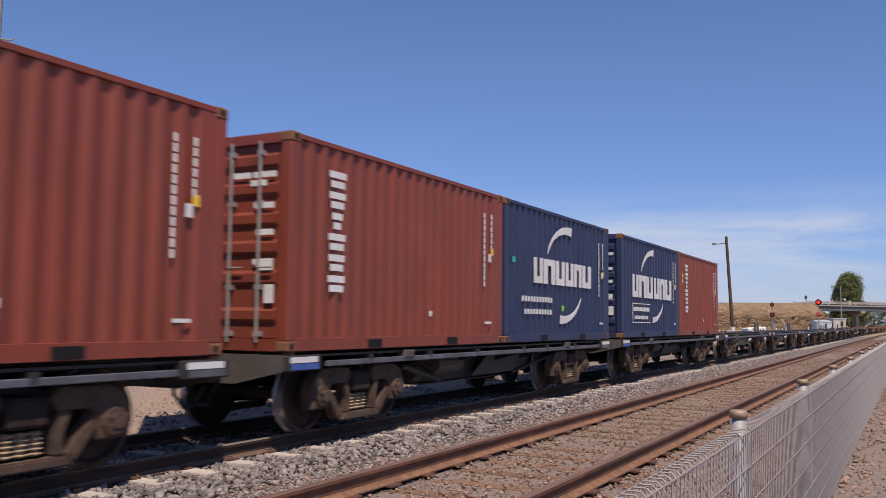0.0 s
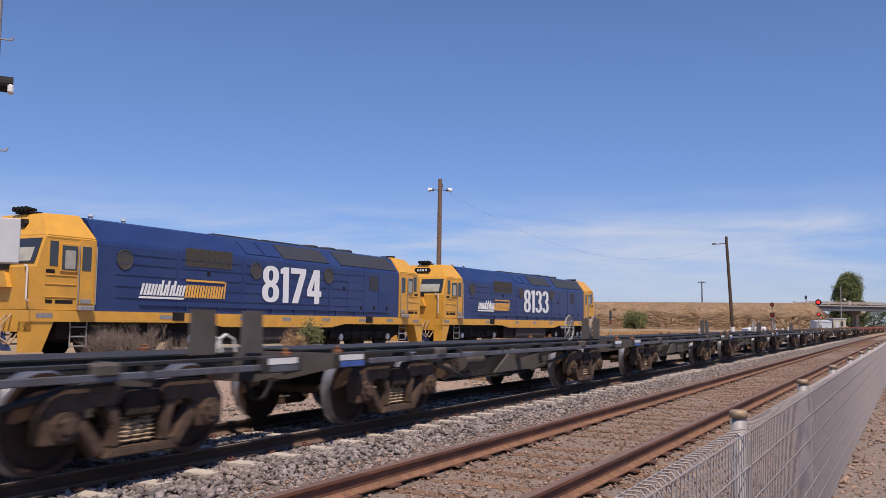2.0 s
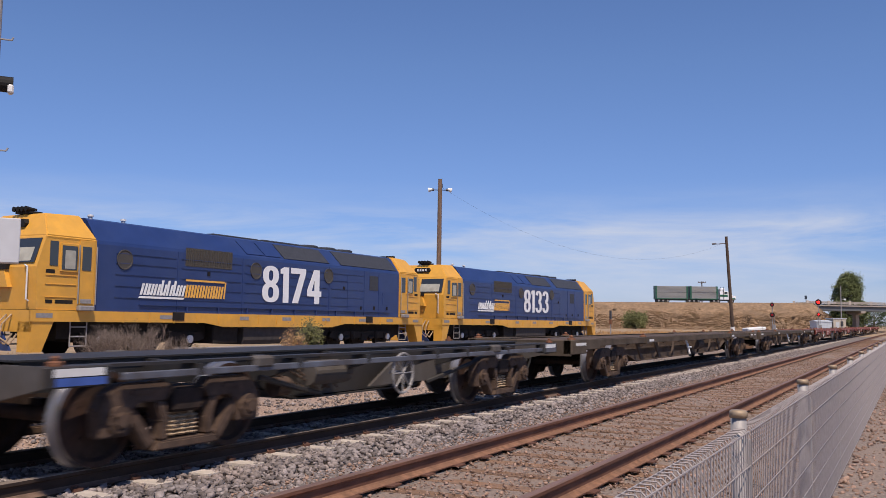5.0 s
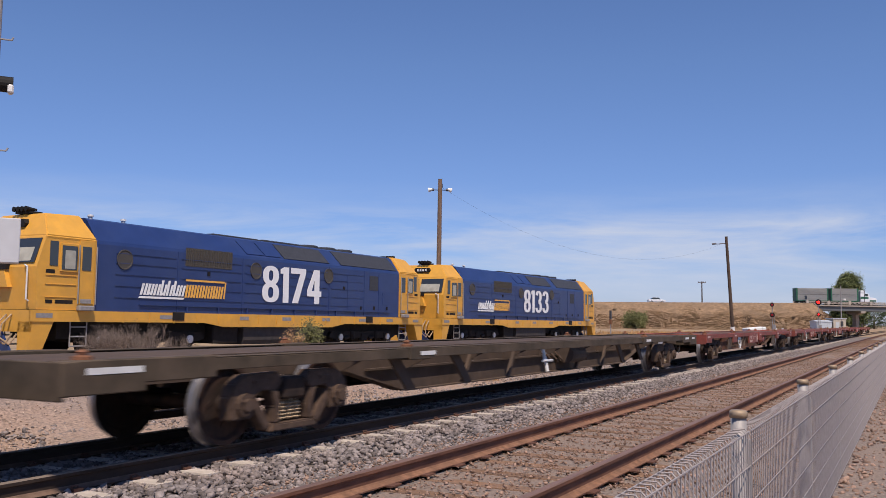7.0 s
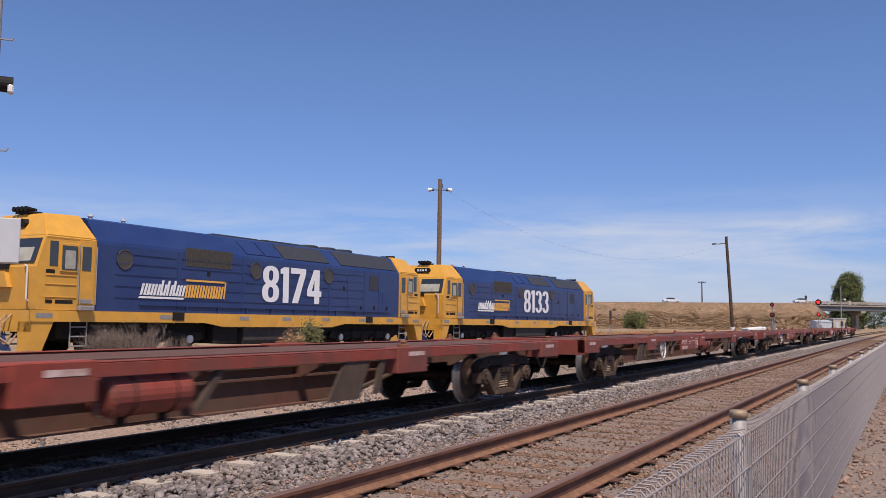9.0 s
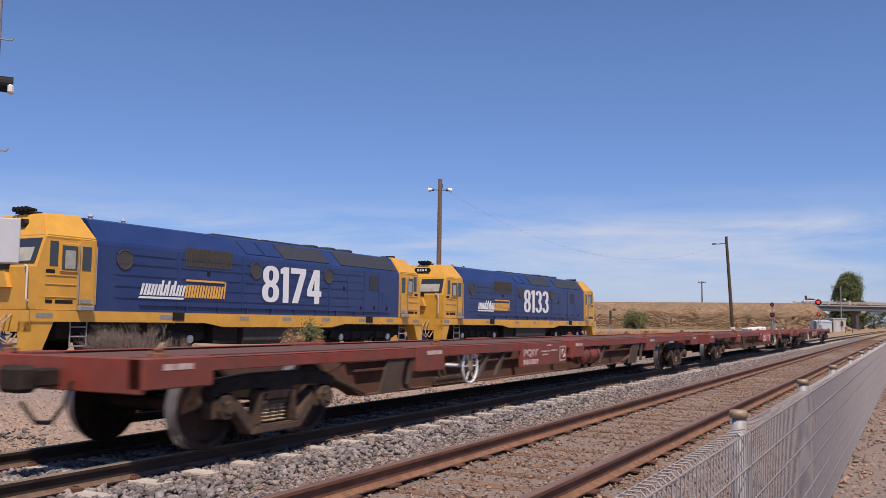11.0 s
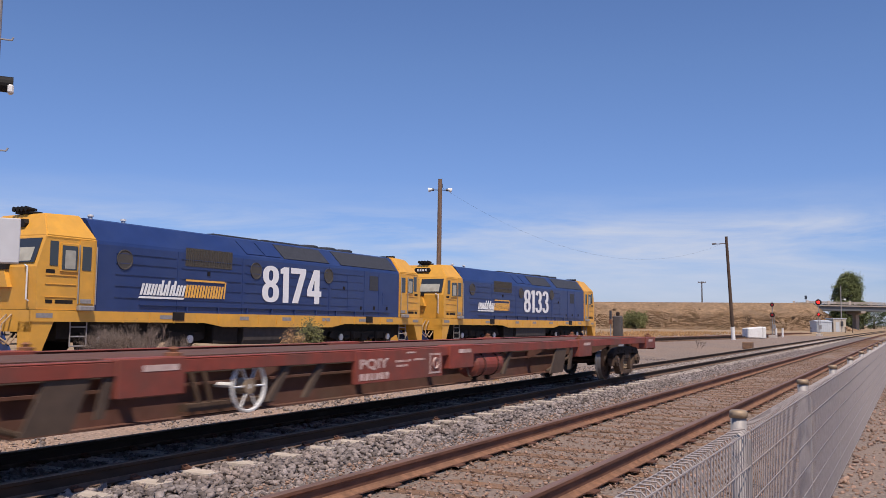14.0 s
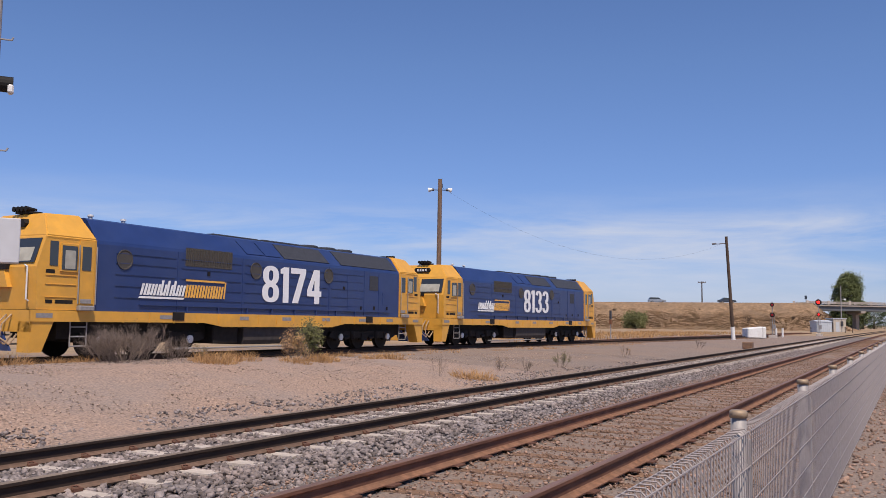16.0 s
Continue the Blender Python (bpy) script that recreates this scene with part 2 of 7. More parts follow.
gb.inputs["Base Color"].default_value, gb.inputs["Roughness"].default_value = (0.03, 0.035, 0.04, 1), 0.08
gb.inputs["Specular IOR Level"].default_value = 0.8


# ---- mesh helpers ----
def box(bm, x0, x1, y0, y1, z0, z1, bevel=0.0):
    vs = bmesh.ops.create_cube(bm, size=1.0, matrix=Matrix.Translation(((x0 + x1) / 2, (y0 + y1) / 2, (z0 + z1) / 2)) @ Matrix.Diagonal((abs(x1 - x0), abs(y1 - y0), abs(z1 - z0), 1)))["verts"]
    if bevel:
        es = list({e for v in vs for e in v.link_edges})
        bmesh.ops.bevel(bm, geom=es, offset=bevel, segments=1, affect="EDGES")


def prism(bm, poly, axis, a, b):
    """Extrude a closed outline of (p, q) pairs along an axis: 'y' takes (x, z), 'x' takes (y, z), 'z' takes (x, y)."""
    def at(p, q, s):
        return {"x": (s, p, q), "y": (p, s, q), "z": (p, q, s)}[axis]
    va = [bm.verts.new(at(p, q, a)) for p, q in poly]
    vb = [bm.verts.new(at(p, q, b)) for p, q in poly]
    fs = [bm.faces.new(va), bm.faces.new(vb[::-1])]
    for i in range(len(poly)):
        j = (i + 1) % len(poly)
        fs.append(bm.faces.new((va[j], va[i], vb[i], vb[j])))
    bmesh.ops.recalc_face_normals(bm, faces=fs)


def rod(bm, p0, p1, r, seg=8, r2=None):
    p0, p1 = Vector(p0), Vector(p1)
    d = p1 - p0
    q = d.to_track_quat("Z", "Y").to_matrix().to_4x4()
    bmesh.ops.create_cone(bm, cap_ends=True, segments=seg, radius1=r, radius2=r if r2 is None else r2, depth=d.length, matrix=Matrix.Translation((p0 + p1) / 2) @ q)


def tube(bm, pts, r, seg=6):
    for p, q in zip(pts[:-1], pts[1:]):
        rod(bm, p, q, r, seg)


def ring(bm, c, axis, R, r, n=20, seg=6):
    """A rim of radius R round centre c, in the plane across axis."""
    c = Vector(c)
    a, b = {"x": ((0, 1, 0), (0, 0, 1)), "y": ((1, 0, 0), (0, 0, 1)), "z": ((1, 0, 0), (0, 1, 0))}[axis]
    a, b = Vector(a), Vector(b)
    pts = [c + R * (math.cos(2 * math.pi * i / n) * a + math.sin(2 * math.pi * i / n) * b) for i in range(n + 1)]
    tube(bm, pts, r, seg)


def lathe(bm, prof, c, axis="y", n=28):
    """Turn a profile of (radius, along) pairs about an axis through c."""
    c = Vector(c)
    loops = []
    for r, s in prof:
        lp = []
        for i in range(n):
            t = 2 * math.pi * i / n
            u, v = r * math.cos(t), r * math.sin(t)
            o = {"y": (u, s, v), "z": (u, v, s), "x": (s, u, v)}[axis]
            lp.append(bm.verts.new(c + Vector(o)))
        loops.append(lp)
    fs = []
    for la, lb in zip(loops[:-1], loops[1:]):
        for i in range(n):
            j = (i + 1) % n
            fs.append(bm.faces.new((la[i], la[j], lb[j], lb[i])))
    if prof[0][0] > 0:
        fs.append(bm.faces.new(loops[0]))
    if prof[-1][0] > 0:
        fs.append(bm.faces.new(loops[-1][::-1]))
    bmesh.ops.recalc_face_normals(bm, faces=fs)


def mesh_of(bm, name, material, smooth=False):
    me = bpy.data.meshes.new(name)
    bm.to_mesh(me)
    bm.free()
    me.materials.append(material)
    if smooth:
        for p in me.polygons:
            p.use_smooth = True
    return me


def part(name, bm, material, parent, label="", smooth=False):
    """One mesh object under a thing or under a part of it."""
    ob = new(name, mesh_of(bm, name, material, smooth))
    ob.parent = parent
    return tagged(ob, label)


def thing(name, label, category, group="", kind="", m=None):
    ob = new(name)
    if m is not None:
        ob.matrix_world = m
    return tagged(ob, label, category, group, kind)


def solid(name, bm, material, label, category, group="", kind="", m=None, smooth=False):
    ob = new(name, mesh_of(bm, name, material, smooth))
    if m is not None:
        ob.matrix_world = m
    return tagged(ob, label, category, group, kind)


def B():
    return bmesh.new()


def boxes(*args, bevel=0.0):
    bm = B()
    for a in args:
        box(bm, *a, bevel=bevel)
    return bm


def raw(name, verts, faces, material, smooth=False):
    me = bpy.data.meshes.new(name)
    me.from_pydata([tuple(v) for v in verts], [], [tuple(f) for f in faces])
    me.materials.append(material)
    if smooth:
        for p in me.polygons:
            p.use_smooth = True
    me.update()
    return me


def letters(text, height, width, depth=0.004):
    """Characters in the built-in font as a mesh in the x-z plane, facing -y, from the lower left corner."""
    cu = bpy.data.curves.new("text", "FONT")
    cu.body, cu.extrude = text, depth / 2
    cu.offset = 0.042
    ob = bpy.data.objects.new("text", cu)
    scene.collection.objects.link(ob)
    dg = bpy.context.evaluated_depsgraph_get()
    me = bpy.data.meshes.new_from_object(ob.evaluated_get(dg))
    bpy.data.objects.remove(ob)
    xs, ys = [v.co.x for v in me.vertices], [v.co.y for v in me.vertices]
    sx, sy = width / (max(xs) - min(xs)), height / (max(ys) - min(ys))
    x0, y0 = min(xs), min(ys)
    for v in me.vertices:
        v.co = ((v.co.x - x0) * sx, -v.co.z, (v.co.y - y0) * sy)
    return me


# ---- layout ----
MAIN_Y, GAUGE = 7.608, 1.505
SIDE_Y, SIDE_GAUGE, SIDE_Z = 3.5, 1.67, 0.08
SPEED = 19.3
FWD = Vector((math.cos(YAW), math.sin(YAW), 0))
RGT = Vector((math.sin(YAW), -math.cos(YAW), 0))


def away(d, a, z=0.0):
    """A place d metres out along the view's axis and a metres to its right."""
    return FWD * d + RGT * a + Vector((0, 0, z))


def smooth01(a, b, x):
    t = min(1.0, max(0.0, (x - a) / (b - a)))
    return t * t * (3 - 2 * t)


def yard_level(x):
    """Height of the yard beside the standing locomotives, falling along the line."""
    return 0.10 - 0.0028 * (min(x, 75) - 15)


def loco_y(x):
    """Centre of the locomotives' track, which draws in to the main line farther on."""
    if x < 36:
        return 21.57 - 0.010 * (x - 15.3)
    t = x - 36
    return 21.36 - 0.0448 * t - 0.00042 * t * t


def ground_z(x, y):
    z = -0.13
    if y > 4.5:
        z = -0.13 - 0.11 * smooth01(4.5, 5.6, y)
    if y > 8.7:
        lip = smooth01(8.75, 13.2 + 0.12 * max(0, 30 - x) * 0.2, y)
        top = yard_level(x) - 0.05 + 0.38 * smooth01(34, 14, x) * smooth01(19.2, 15.5, y)
        z = -0.24 * (1 - lip) + top * lip
    if y > 26:
        z = z * (1 - smooth01(26, 60, y)) - 0.15 * smooth01(26, 60, y)
    far_ = smooth01(60, 120, x)
    return z * (1 - far_) - 0.16 * far_

# ---- ground ----
def build_ground():
    def axis(spans):
        o = []
        for a, b, s in spans:
            k = max(1, int(round((b - a) / s)))
            o += [a + (b - a) * i / k for i in range(k)]
        return o + [spans[-1][1]]
    xs = axis([(-3000, -400, 650), (-400, -20, 60), (-20, 2, 1.5), (2, 6, 0.35), (6, 28, 0.2), (28, 45, 0.35), (45, 130, 3), (130, 420, 25), (420, 3600, 400)])
    ys = axis([(-3000, -300, 500), (-300, -12, 40), (-12, 0, 1.0), (0, 8.8, 0.35), (8.8, 18, 0.2), (18, 24, 0.35), (24, 40, 2), (40, 200, 20), (200, 3200, 500)])
    vs = []
    for x in xs:
        for y in ys:
            z = ground_z(x, y)
            if 0 < x < 60 and 8.9 < y < 26:
                z += 0.05 * noise.noise(Vector((x * 0.5, y * 0.5, 0))) + 0.03 * noise.noise(Vector((x * 1.3, y * 1.3, 3))) + 0.022 * noise.noise(Vector((x * 3.4, y * 3.4, 9)))
            elif 0 < x < 60 and y < 5:
                z += 0.015 * noise.noise(Vector((x * 1.2, y * 1.2, 0)))
            vs.append((x, y, z))
    ny = len(ys)
    fs = [(i * ny + j, (i + 1) * ny + j, (i + 1) * ny + j + 1, i * ny + j + 1) for i in range(len(xs) - 1) for j in range(ny - 1)]
    me = raw("ground", vs, fs, M["gravel"], True)
    for m_ in ("sand", "dry", "bed"):
        me.materials.append(M[m_])
    for p in me.polygons:
        c = p.center
        edge = 0.6 * noise.noise(Vector((c.x * 0.35, c.y * 0.35, 7)))
        if c.y > 8.6 and c.y < 18.5 and c.x < 27 - (c.y - 8.6) * 0.9 + edge * 4:
            p.material_index = 1
        if 4.4 < c.y < 9.3 and c.x < 130:
            p.material_index = 3
        if c.x > 130 or c.y > 27 or c.y < -14 or c.x < -60:
            p.material_index = 2
    tagged(new("ground", me), "sandy gravel railway yard running out to dry fields", "ground", kind="structure")


build_ground()


# ---- loose stones ----
ICO = B()
bmesh.ops.create_icosphere(ICO, subdivisions=1, radius=1.0)
ICO_V = np.array([v.co[:] for v in ICO.verts])
ICO_F = np.array([[v.index for v in f.verts] for f in ICO.faces])
ICO.free()


def stones(name, places, material, label, rng, lo, hi):
    """Angular stones, each a squashed lump turned its own way, joined as one heap."""
    n = len(places)
    vs = np.repeat(ICO_V[None], n, 0) * (1 + 0.60 * (rng.random((n, len(ICO_V), 1)) - 0.5) * 2)
    size = lo + (hi - lo) * rng.random((n, 1, 1)) ** 1.8
    vs = vs * size * np.stack([0.8 + 0.5 * rng.random(n), 0.7 + 0.4 * rng.random(n), 0.5 + 0.3 * rng.random(n)], 1)[:, None]
    a, b = rng.random(n) * 6.283, rng.random(n) * 0.9
    ca, sa, cb, sb = np.cos(a), np.sin(a), np.cos(b), np.sin(b)
    x, y, z = vs[..., 0], vs[..., 1], vs[..., 2]
    y, z = y * cb[:, None] - z * sb[:, None], y * sb[:, None] + z * cb[:, None]
    x, y = x * ca[:, None] - y * sa[:, None], x * sa[:, None] + y * ca[:, None]
    vs = np.stack([x, y, z], -1) + np.array(places)[:, None]
    fs = (ICO_F[None] + (np.arange(n) * len(ICO_V))[:, None, None]).reshape(-1, 3)
    me = bpy.data.meshes.new(name)
    me.vertices.add(n * len(ICO_V))
    me.vertices.foreach_set("co", vs.reshape(-1))
    me.loops.add(len(fs) * 3)
    me.loops.foreach_set("vertex_index", fs.reshape(-1).astype(np.int32))
    me.polygons.add(len(fs))
    me.polygons.foreach_set("loop_start", np.arange(0, len(fs) * 3, 3, dtype=np.int32))
    me.update(calc_edges=True)
    me.materials.append(material)
    tagged(new(name, me), label, "ballast", kind="stuff")


def scatter(rng, n, x0, x1, y0, y1, zf, near=1.0):
    """Random places, denser towards the low end of x."""
    x = x0 + (x1 - x0) * rng.random(n) ** near
    y = y0 + (y1 - y0) * rng.random(n)
    return [(a, b, zf(a, b)) for a, b in zip(x, y)]


def clear_of_sleepers(places):
    """Drops the stones that would lie on the outer ends of the sleepers."""
    out = []
    for x, y, z in places:
        k = (x - 2.96) / 0.69
        if abs(k - round(k)) * 0.69 < 0.088 and 0.9 < abs(y - MAIN_Y) < 1.16:
            continue
        out.append((x, y, z))
    return out


def build_stones():
    rng = np.random.default_rng(5)
    def main_z(x, y):
        d = abs(y - MAIN_Y)
        return -0.200 - 0.006 * smooth01(0.80, 0.95, d) - 0.035 * smooth01(1.3, 2.2, d) + 0.02 * rng.random()
    stones("ballast", clear_of_sleepers(scatter(rng, 56000, 2.0, 60, 4.48, 9.1, main_z, 2.1)), M["stone"], "loose grey crushed-stone ballast round concrete sleepers", rng, 0.021, 0.050)
    def side_z(x, y):
        d = abs(abs(y - SIDE_Y) - SIDE_GAUGE / 2)
        return -0.115 + 0.02 * rng.random() - 0.02 * smooth01(0.15, 0.0, d)
    stones("ballast", scatter(rng, 28000, 1.5, 44, 0.9, 5.3, side_z, 2.0), M["stone_b"], "fine brown gravel ballast bedding a rusty siding", rng, 0.007, 0.023)
    def bank_z(x, y):
        return ground_z(x, y) + 0.005
    stones("gravel", scatter(rng, 26000, 5.5, 40, 9.0, 17, bank_z, 1.6), M["stone_s"], "scattered pale gravel over a sandy bank", rng, 0.005, 0.019)
    stones("gravel", scatter(rng, 5000, 5.0, 40, 8.5, 10.4, bank_z, 1.4), M["stone"], "grey crushed stone spilled at the foot of a bank", rng, 0.015, 0.04)
    stones("gravel", scatter(rng, 6000, 1.5, 26, -2.2, 0.7, lambda x, y: -0.12, 1.2), M["stone_b"], "coarse brown gravel behind a mesh fence", rng, 0.012, 0.035)


build_stones()


# ---- tracks ----
RAIL = [(-0.075, -0.17), (0.075, -0.17), (0.075, -0.158), (0.02, -0.14), (0.009, -0.125), (0.009, -0.05), (0.034, -0.036), (0.036, -0.008),
        (0.028, 0.0), (-0.028, 0.0), (-0.036, -0.008), (-0.034, -0.036), (-0.009, -0.05), (-0.009, -0.125), (-0.02, -0.14), (-0.075, -0.158)]


def rail_mesh(name, line, side, mat_body, mat_top):
    """A rail section swept along a line of (x, y, z) centre points."""
    vs, fs, n = [], [], len(RAIL)
    for k, (x, y, z) in enumerate(line):
        a, b = line[max(0, k - 1)], line[min(len(line) - 1, k + 1)]
        d = Vector((b[0] - a[0], b[1] - a[1], 0)).normalized()
        nrm = Vector((-d.y, d.x, 0))
        for p, q in RAIL:
            vs.append((x + nrm.x * (side + p), y + nrm.y * (side + p), z + q))
    for k in range(len(line) - 1):
        for i in range(n):
            j = (i + 1) % n
            fs.append((k * n + i, k * n + j, (k + 1) * n + j, (k + 1) * n + i))
    fs += [tuple(range(n)), tuple(range((len(line) - 1) * n, len(line) * n))[::-1]]
    me = raw(name, vs, fs, mat_body)
    me.materials.append(mat_top)
    me.materials.append(M["railfoot"] if mat_body is M["rail_d"] else M["rustfoot"])
    for p in me.polygons:
        # upward foot faces take the lighter colour that paints in sunlight
        if p.normal.z > 0.2 and all(RAIL[me.loops[li].vertex_index % n][1] < -0.12 for li in p.loop_indices):
            p.material_index = 2
        if p.normal.z > 0.7 and all(q[1] > -0.02 for q in (RAIL[me.loops[li].vertex_index % n] for li in p.loop_indices)):
            p.material_index = 1
    return me


def sleeper_bm(half, w=0.12, h=0.12):
    bm = B()
    prism(bm, [(-w, -h), (w, -h), (w * 0.85, 0), (-w * 0.85, 0)], "y", -half, half)
    return bm


def clip_bm():
    bm = boxes((-0.05, 0.05, 0.075, 0.12, 0.0, 0.03), (-0.05, 0.05, -0.12, -0.075, 0.0, 0.03))
    tube(bm, [(-0.05, 0.11, 0.02), (-0.03, 0.06, 0.045), (0.03, 0.06, 0.045), (0.05, 0.11, 0.02)], 0.009, 5)
    tube(bm, [(-0.05, -0.11, 0.02), (-0.03, -0.06, 0.045), (0.03, -0.06, 0.045), (0.05, -0.11, 0.02)], 0.009, 5)
    return bm


def build_track(label, line, gauge, mb, mt, sleeper_mat, spacing, half, sl_drop, x_first, count, clips=False, plates=False):
    tr = thing("railway_track", label, "railway track", kind="structure")
    for s in (-gauge / 2, gauge / 2):
        ob = new("rail", rail_mesh("rail", line, s, mb, mt))
        ob.parent = tr
    sm = mesh_of(sleeper_bm(half), "sleeper", sleeper_mat)
    cm = mesh_of(clip_bm(), "rail_clip", M["rail"]) if clips else None
    pm = mesh_of(boxes((-0.09, 0.09, -0.15, 0.15, 0.0, 0.014)), "tie_plate", M["rail"]) if plates else None
    rng = random.Random(3)
    lx = [q[0] for q in line]
    for i in range(count):
        x = x_first + spacing * i
        k = max(j for j in range(len(lx) - 1) if lx[j] <= x)
        f = (x - lx[k]) / (lx[k + 1] - lx[k])
        y = line[k][1] + f * (line[k + 1][1] - line[k][1])
        z = line[k][2] + f * (line[k + 1][2] - line[k][2])
        turn = math.degrees(math.atan2(line[k + 1][1] - line[k][1], lx[k + 1] - lx[k]))
        ob = new("sleeper", sm)
        ob.parent = tr
        ob.matrix_local = pose(x, y, z - 0.172 - sl_drop + rng.uniform(-0.006, 0.006), 0, 0, turn + rng.uniform(-0.5, 0.5))
        for mesh_, nm in ((cm, "rail_clip"), (pm, "tie_plate")):
            if mesh_ and x < 26:
                for s in (-gauge / 2, gauge / 2):
                    o2 = new(nm, mesh_)
                    o2.parent = tr
                    o2.matrix_local = pose(x, y + s, z - 0.172, 0, 0, turn)
    return tr


main_line = [(x, MAIN_Y, 0.0) for x in (-60, 0, 40, 90)] + [(x, MAIN_Y - 0.000055 * (x - 90) ** 2, 0.0) for x in (130, 180, 240, 310, 400)]
build_track("steel rails on pale concrete sleepers in grey ballast", main_line, GAUGE, M["rail_d"], M["railtop_m"], M["concrete"], 0.69, 1.24, 0.0, 2.96, 215, clips=True)
side_line = [(x, SIDE_Y, SIDE_Z) for x in (-60, 0, 40, 90)] + [(x, SIDE_Y - 0.000055 * (x - 90) ** 2, SIDE_Z) for x in (130, 180, 240, 310, 400)]
build_track("rusty disused siding rails half sunk in brown gravel", side_line, SIDE_GAUGE, M["rail"], M["railtop"], M["timber"], 0.66, 1.3, 0.034, 3.1, 150, plates=True)
yard_line = [(x, loco_y(x), yard_level(x) + 0.15) for x in (-50, -10, 10, 22, 30, 36, 45, 55, 65, 75, 88, 100, 115)]
build_track("dark yard track under two standing locomotives", yard_line, GAUGE, M["rail_d"], M["rail_d"], M["timber"], 0.66, 1.25, 0.0, 4.0, 160)
spur_line = [(x, 22.5 - 0.0545 * (x - 40) - 0.0, 0.06) for x in (40, 70, 100, 130, 160)]
build_track("far rusty yard track in front of a dry bank", spur_line, GAUGE, M["rail"], M["rail"], M["timber"], 0.66, 1.25, 0.01, 42.0, 150)


# ---- fence ----
def build_fence():
    fy, top, foot, step, x0 = 0.735, 0.93, -0.07, 2.68, -1.03
    bm = B()
    # one bay of folded-top weld mesh: uprights bent over into a flat fold, and level wires
    n = 44
    for i in range(n):
        x = 0.05 + i * (step - 0.1) / (n - 1)
        pts = [(x, 0.0, foot), (x, 0.0, top - 0.015), (x, 0.015, top), (x, 0.055, top), (x, 0.07, top - 0.015), (x, 0.065, top - 0.05), (x, 0.004, top - 0.165)]
        for p, q in zip(pts[:-1], pts[1:]):
            p, q = Vector(p), Vector(q)
            d = (q - p).normalized()
            s = Vector((1, 0, 0)) * 0.0026
            t = d.cross(Vector((1, 0, 0))) * 0.0026
            va = [bm.verts.new(p + o) for o in (s, t, -s, -t)]
            vb = [bm.verts.new(q + o) for o in (s, t, -s, -t)]
            for k in range(4):
                bm.faces.new((va[k], va[(k + 1) % 4], vb[(k + 1) % 4], vb[k]))
    for z, yo in [(top - 0.012, -0.003), (top - 0.012, 0.073)] + [(top - 0.165 * k, -0.005) for k in range(1, 7)]:
        box(bm, 0.02, step - 0.02, yo - 0.0021, yo + 0.0021, z - 0.0021, z + 0.0021)
    panel = mesh_of(bm, "mesh_panel", M["fence"])
    post = B()
    rod(post, (0, 0, -0.3), (0, 0, 1.0), 0.036, 16)
    post = mesh_of(post, "post", M["galv"], True)
    cap = B()
    lathe(cap, [(0.0, 0.012), (0.034, 0.010), (0.041, 0.002), (0.042, -0.024), (0.037, -0.024)], (0, 0, 1.0), "z", 16)
    cap = mesh_of(cap, "cap", M["cap"], True)
    bar = mesh_of(boxes((-0.014, 0.014, -0.008, 0.012, foot, top - 0.05)), "clamp_bar", M["galv"])
    f = thing("wire_fence", "galvanised folded-top wire mesh fence with capped round posts", "fence")
    for i in range(24):
        x = x0 + i * step
        if i < 23:
            o = new("mesh_panel", panel)
            o.parent, o.matrix_local = f, pose(x, fy - 0.05, 0)
        o = new("post", post)
        o.parent, o.matrix_local = f, pose(x, fy, 0)
        c = new("cap", cap)
        c.parent = o
        tagged(c, "brown metal cap")
        o = new("clamp_bar", bar)
        o.parent, o.matrix_local = f, pose(x, fy - 0.045, 0)


build_fence()


# ---- containers ----
CL, CW, CH = 6.058, 2.438, 2.591


def corrugated(bm, x0, x1, z0, z1, y, outw, pitch=0.278, depth=0.036):
    """An upright corrugated sheet from x0 to x1; outw is -1 or +1, the side it faces."""
    pts, x = [], x0
    pts.append((x0, 0))
    while x + pitch <= x1 + 1e-6:
        pts += [(x + pitch * 0.25, 0), (x + pitch * 0.5, 1), (x + pitch * 0.75, 1), (x + pitch, 0)]
        x += pitch
    pts.append((x1, 0))
    lo = [bm.verts.new((a, y - outw * depth * b, z0)) for a, b in pts]
    hi = [bm.verts.new((a, y - outw * depth * b, z1)) for a, b in pts]
    for i in range(len(pts) - 1):
        if pts[i + 1][0] - pts[i][0] > 1e-5:
            f = (lo[i], lo[i + 1], hi[i + 1], hi[i])
            bm.faces.new(f if outw < 0 else f[::-1])


def arc(bm, cx, cz, r, a0, a1, w0, w1, y, n=14, wide=1.5):
    """A swoosh, a band along an arc whose width runs from w0 to w1."""
    va = []
    for i in range(n + 1):
        t = i / n
        a = radians(a0 + (a1 - a0) * t)
        w = (w0 + (w1 - w0) * t) / 2
        va.append([bm.verts.new((cx + (r + s) * math.cos(a) * wide, yy, cz + (r + s) * math.sin(a))) for s in (-w, w) for yy in (y, y + 0.006)])
    fs = []
    for p, q in zip(va[:-1], va[1:]):
        fs += [bm.faces.new((p[0], p[2], q[2], q[0])), bm.faces.new((p[2], p[3], q[3], q[2])), bm.faces.new((p[1], p[0], q[0], q[1])), bm.faces.new((p[3], p[1], q[1], q[3]))]
    fs += [bm.faces.new(va[0]), bm.faces.new(va[-1])]
    bmesh.ops.recalc_face_normals(bm, faces=fs)


def sheared(bm, x0, x1, z0, z1, y, lean=0.0, t=0.006):
    prism(bm, [(x0, z0), (x1, z0), (x1 + lean, z1), (x0 + lean, z1)], "y", y, y + t)


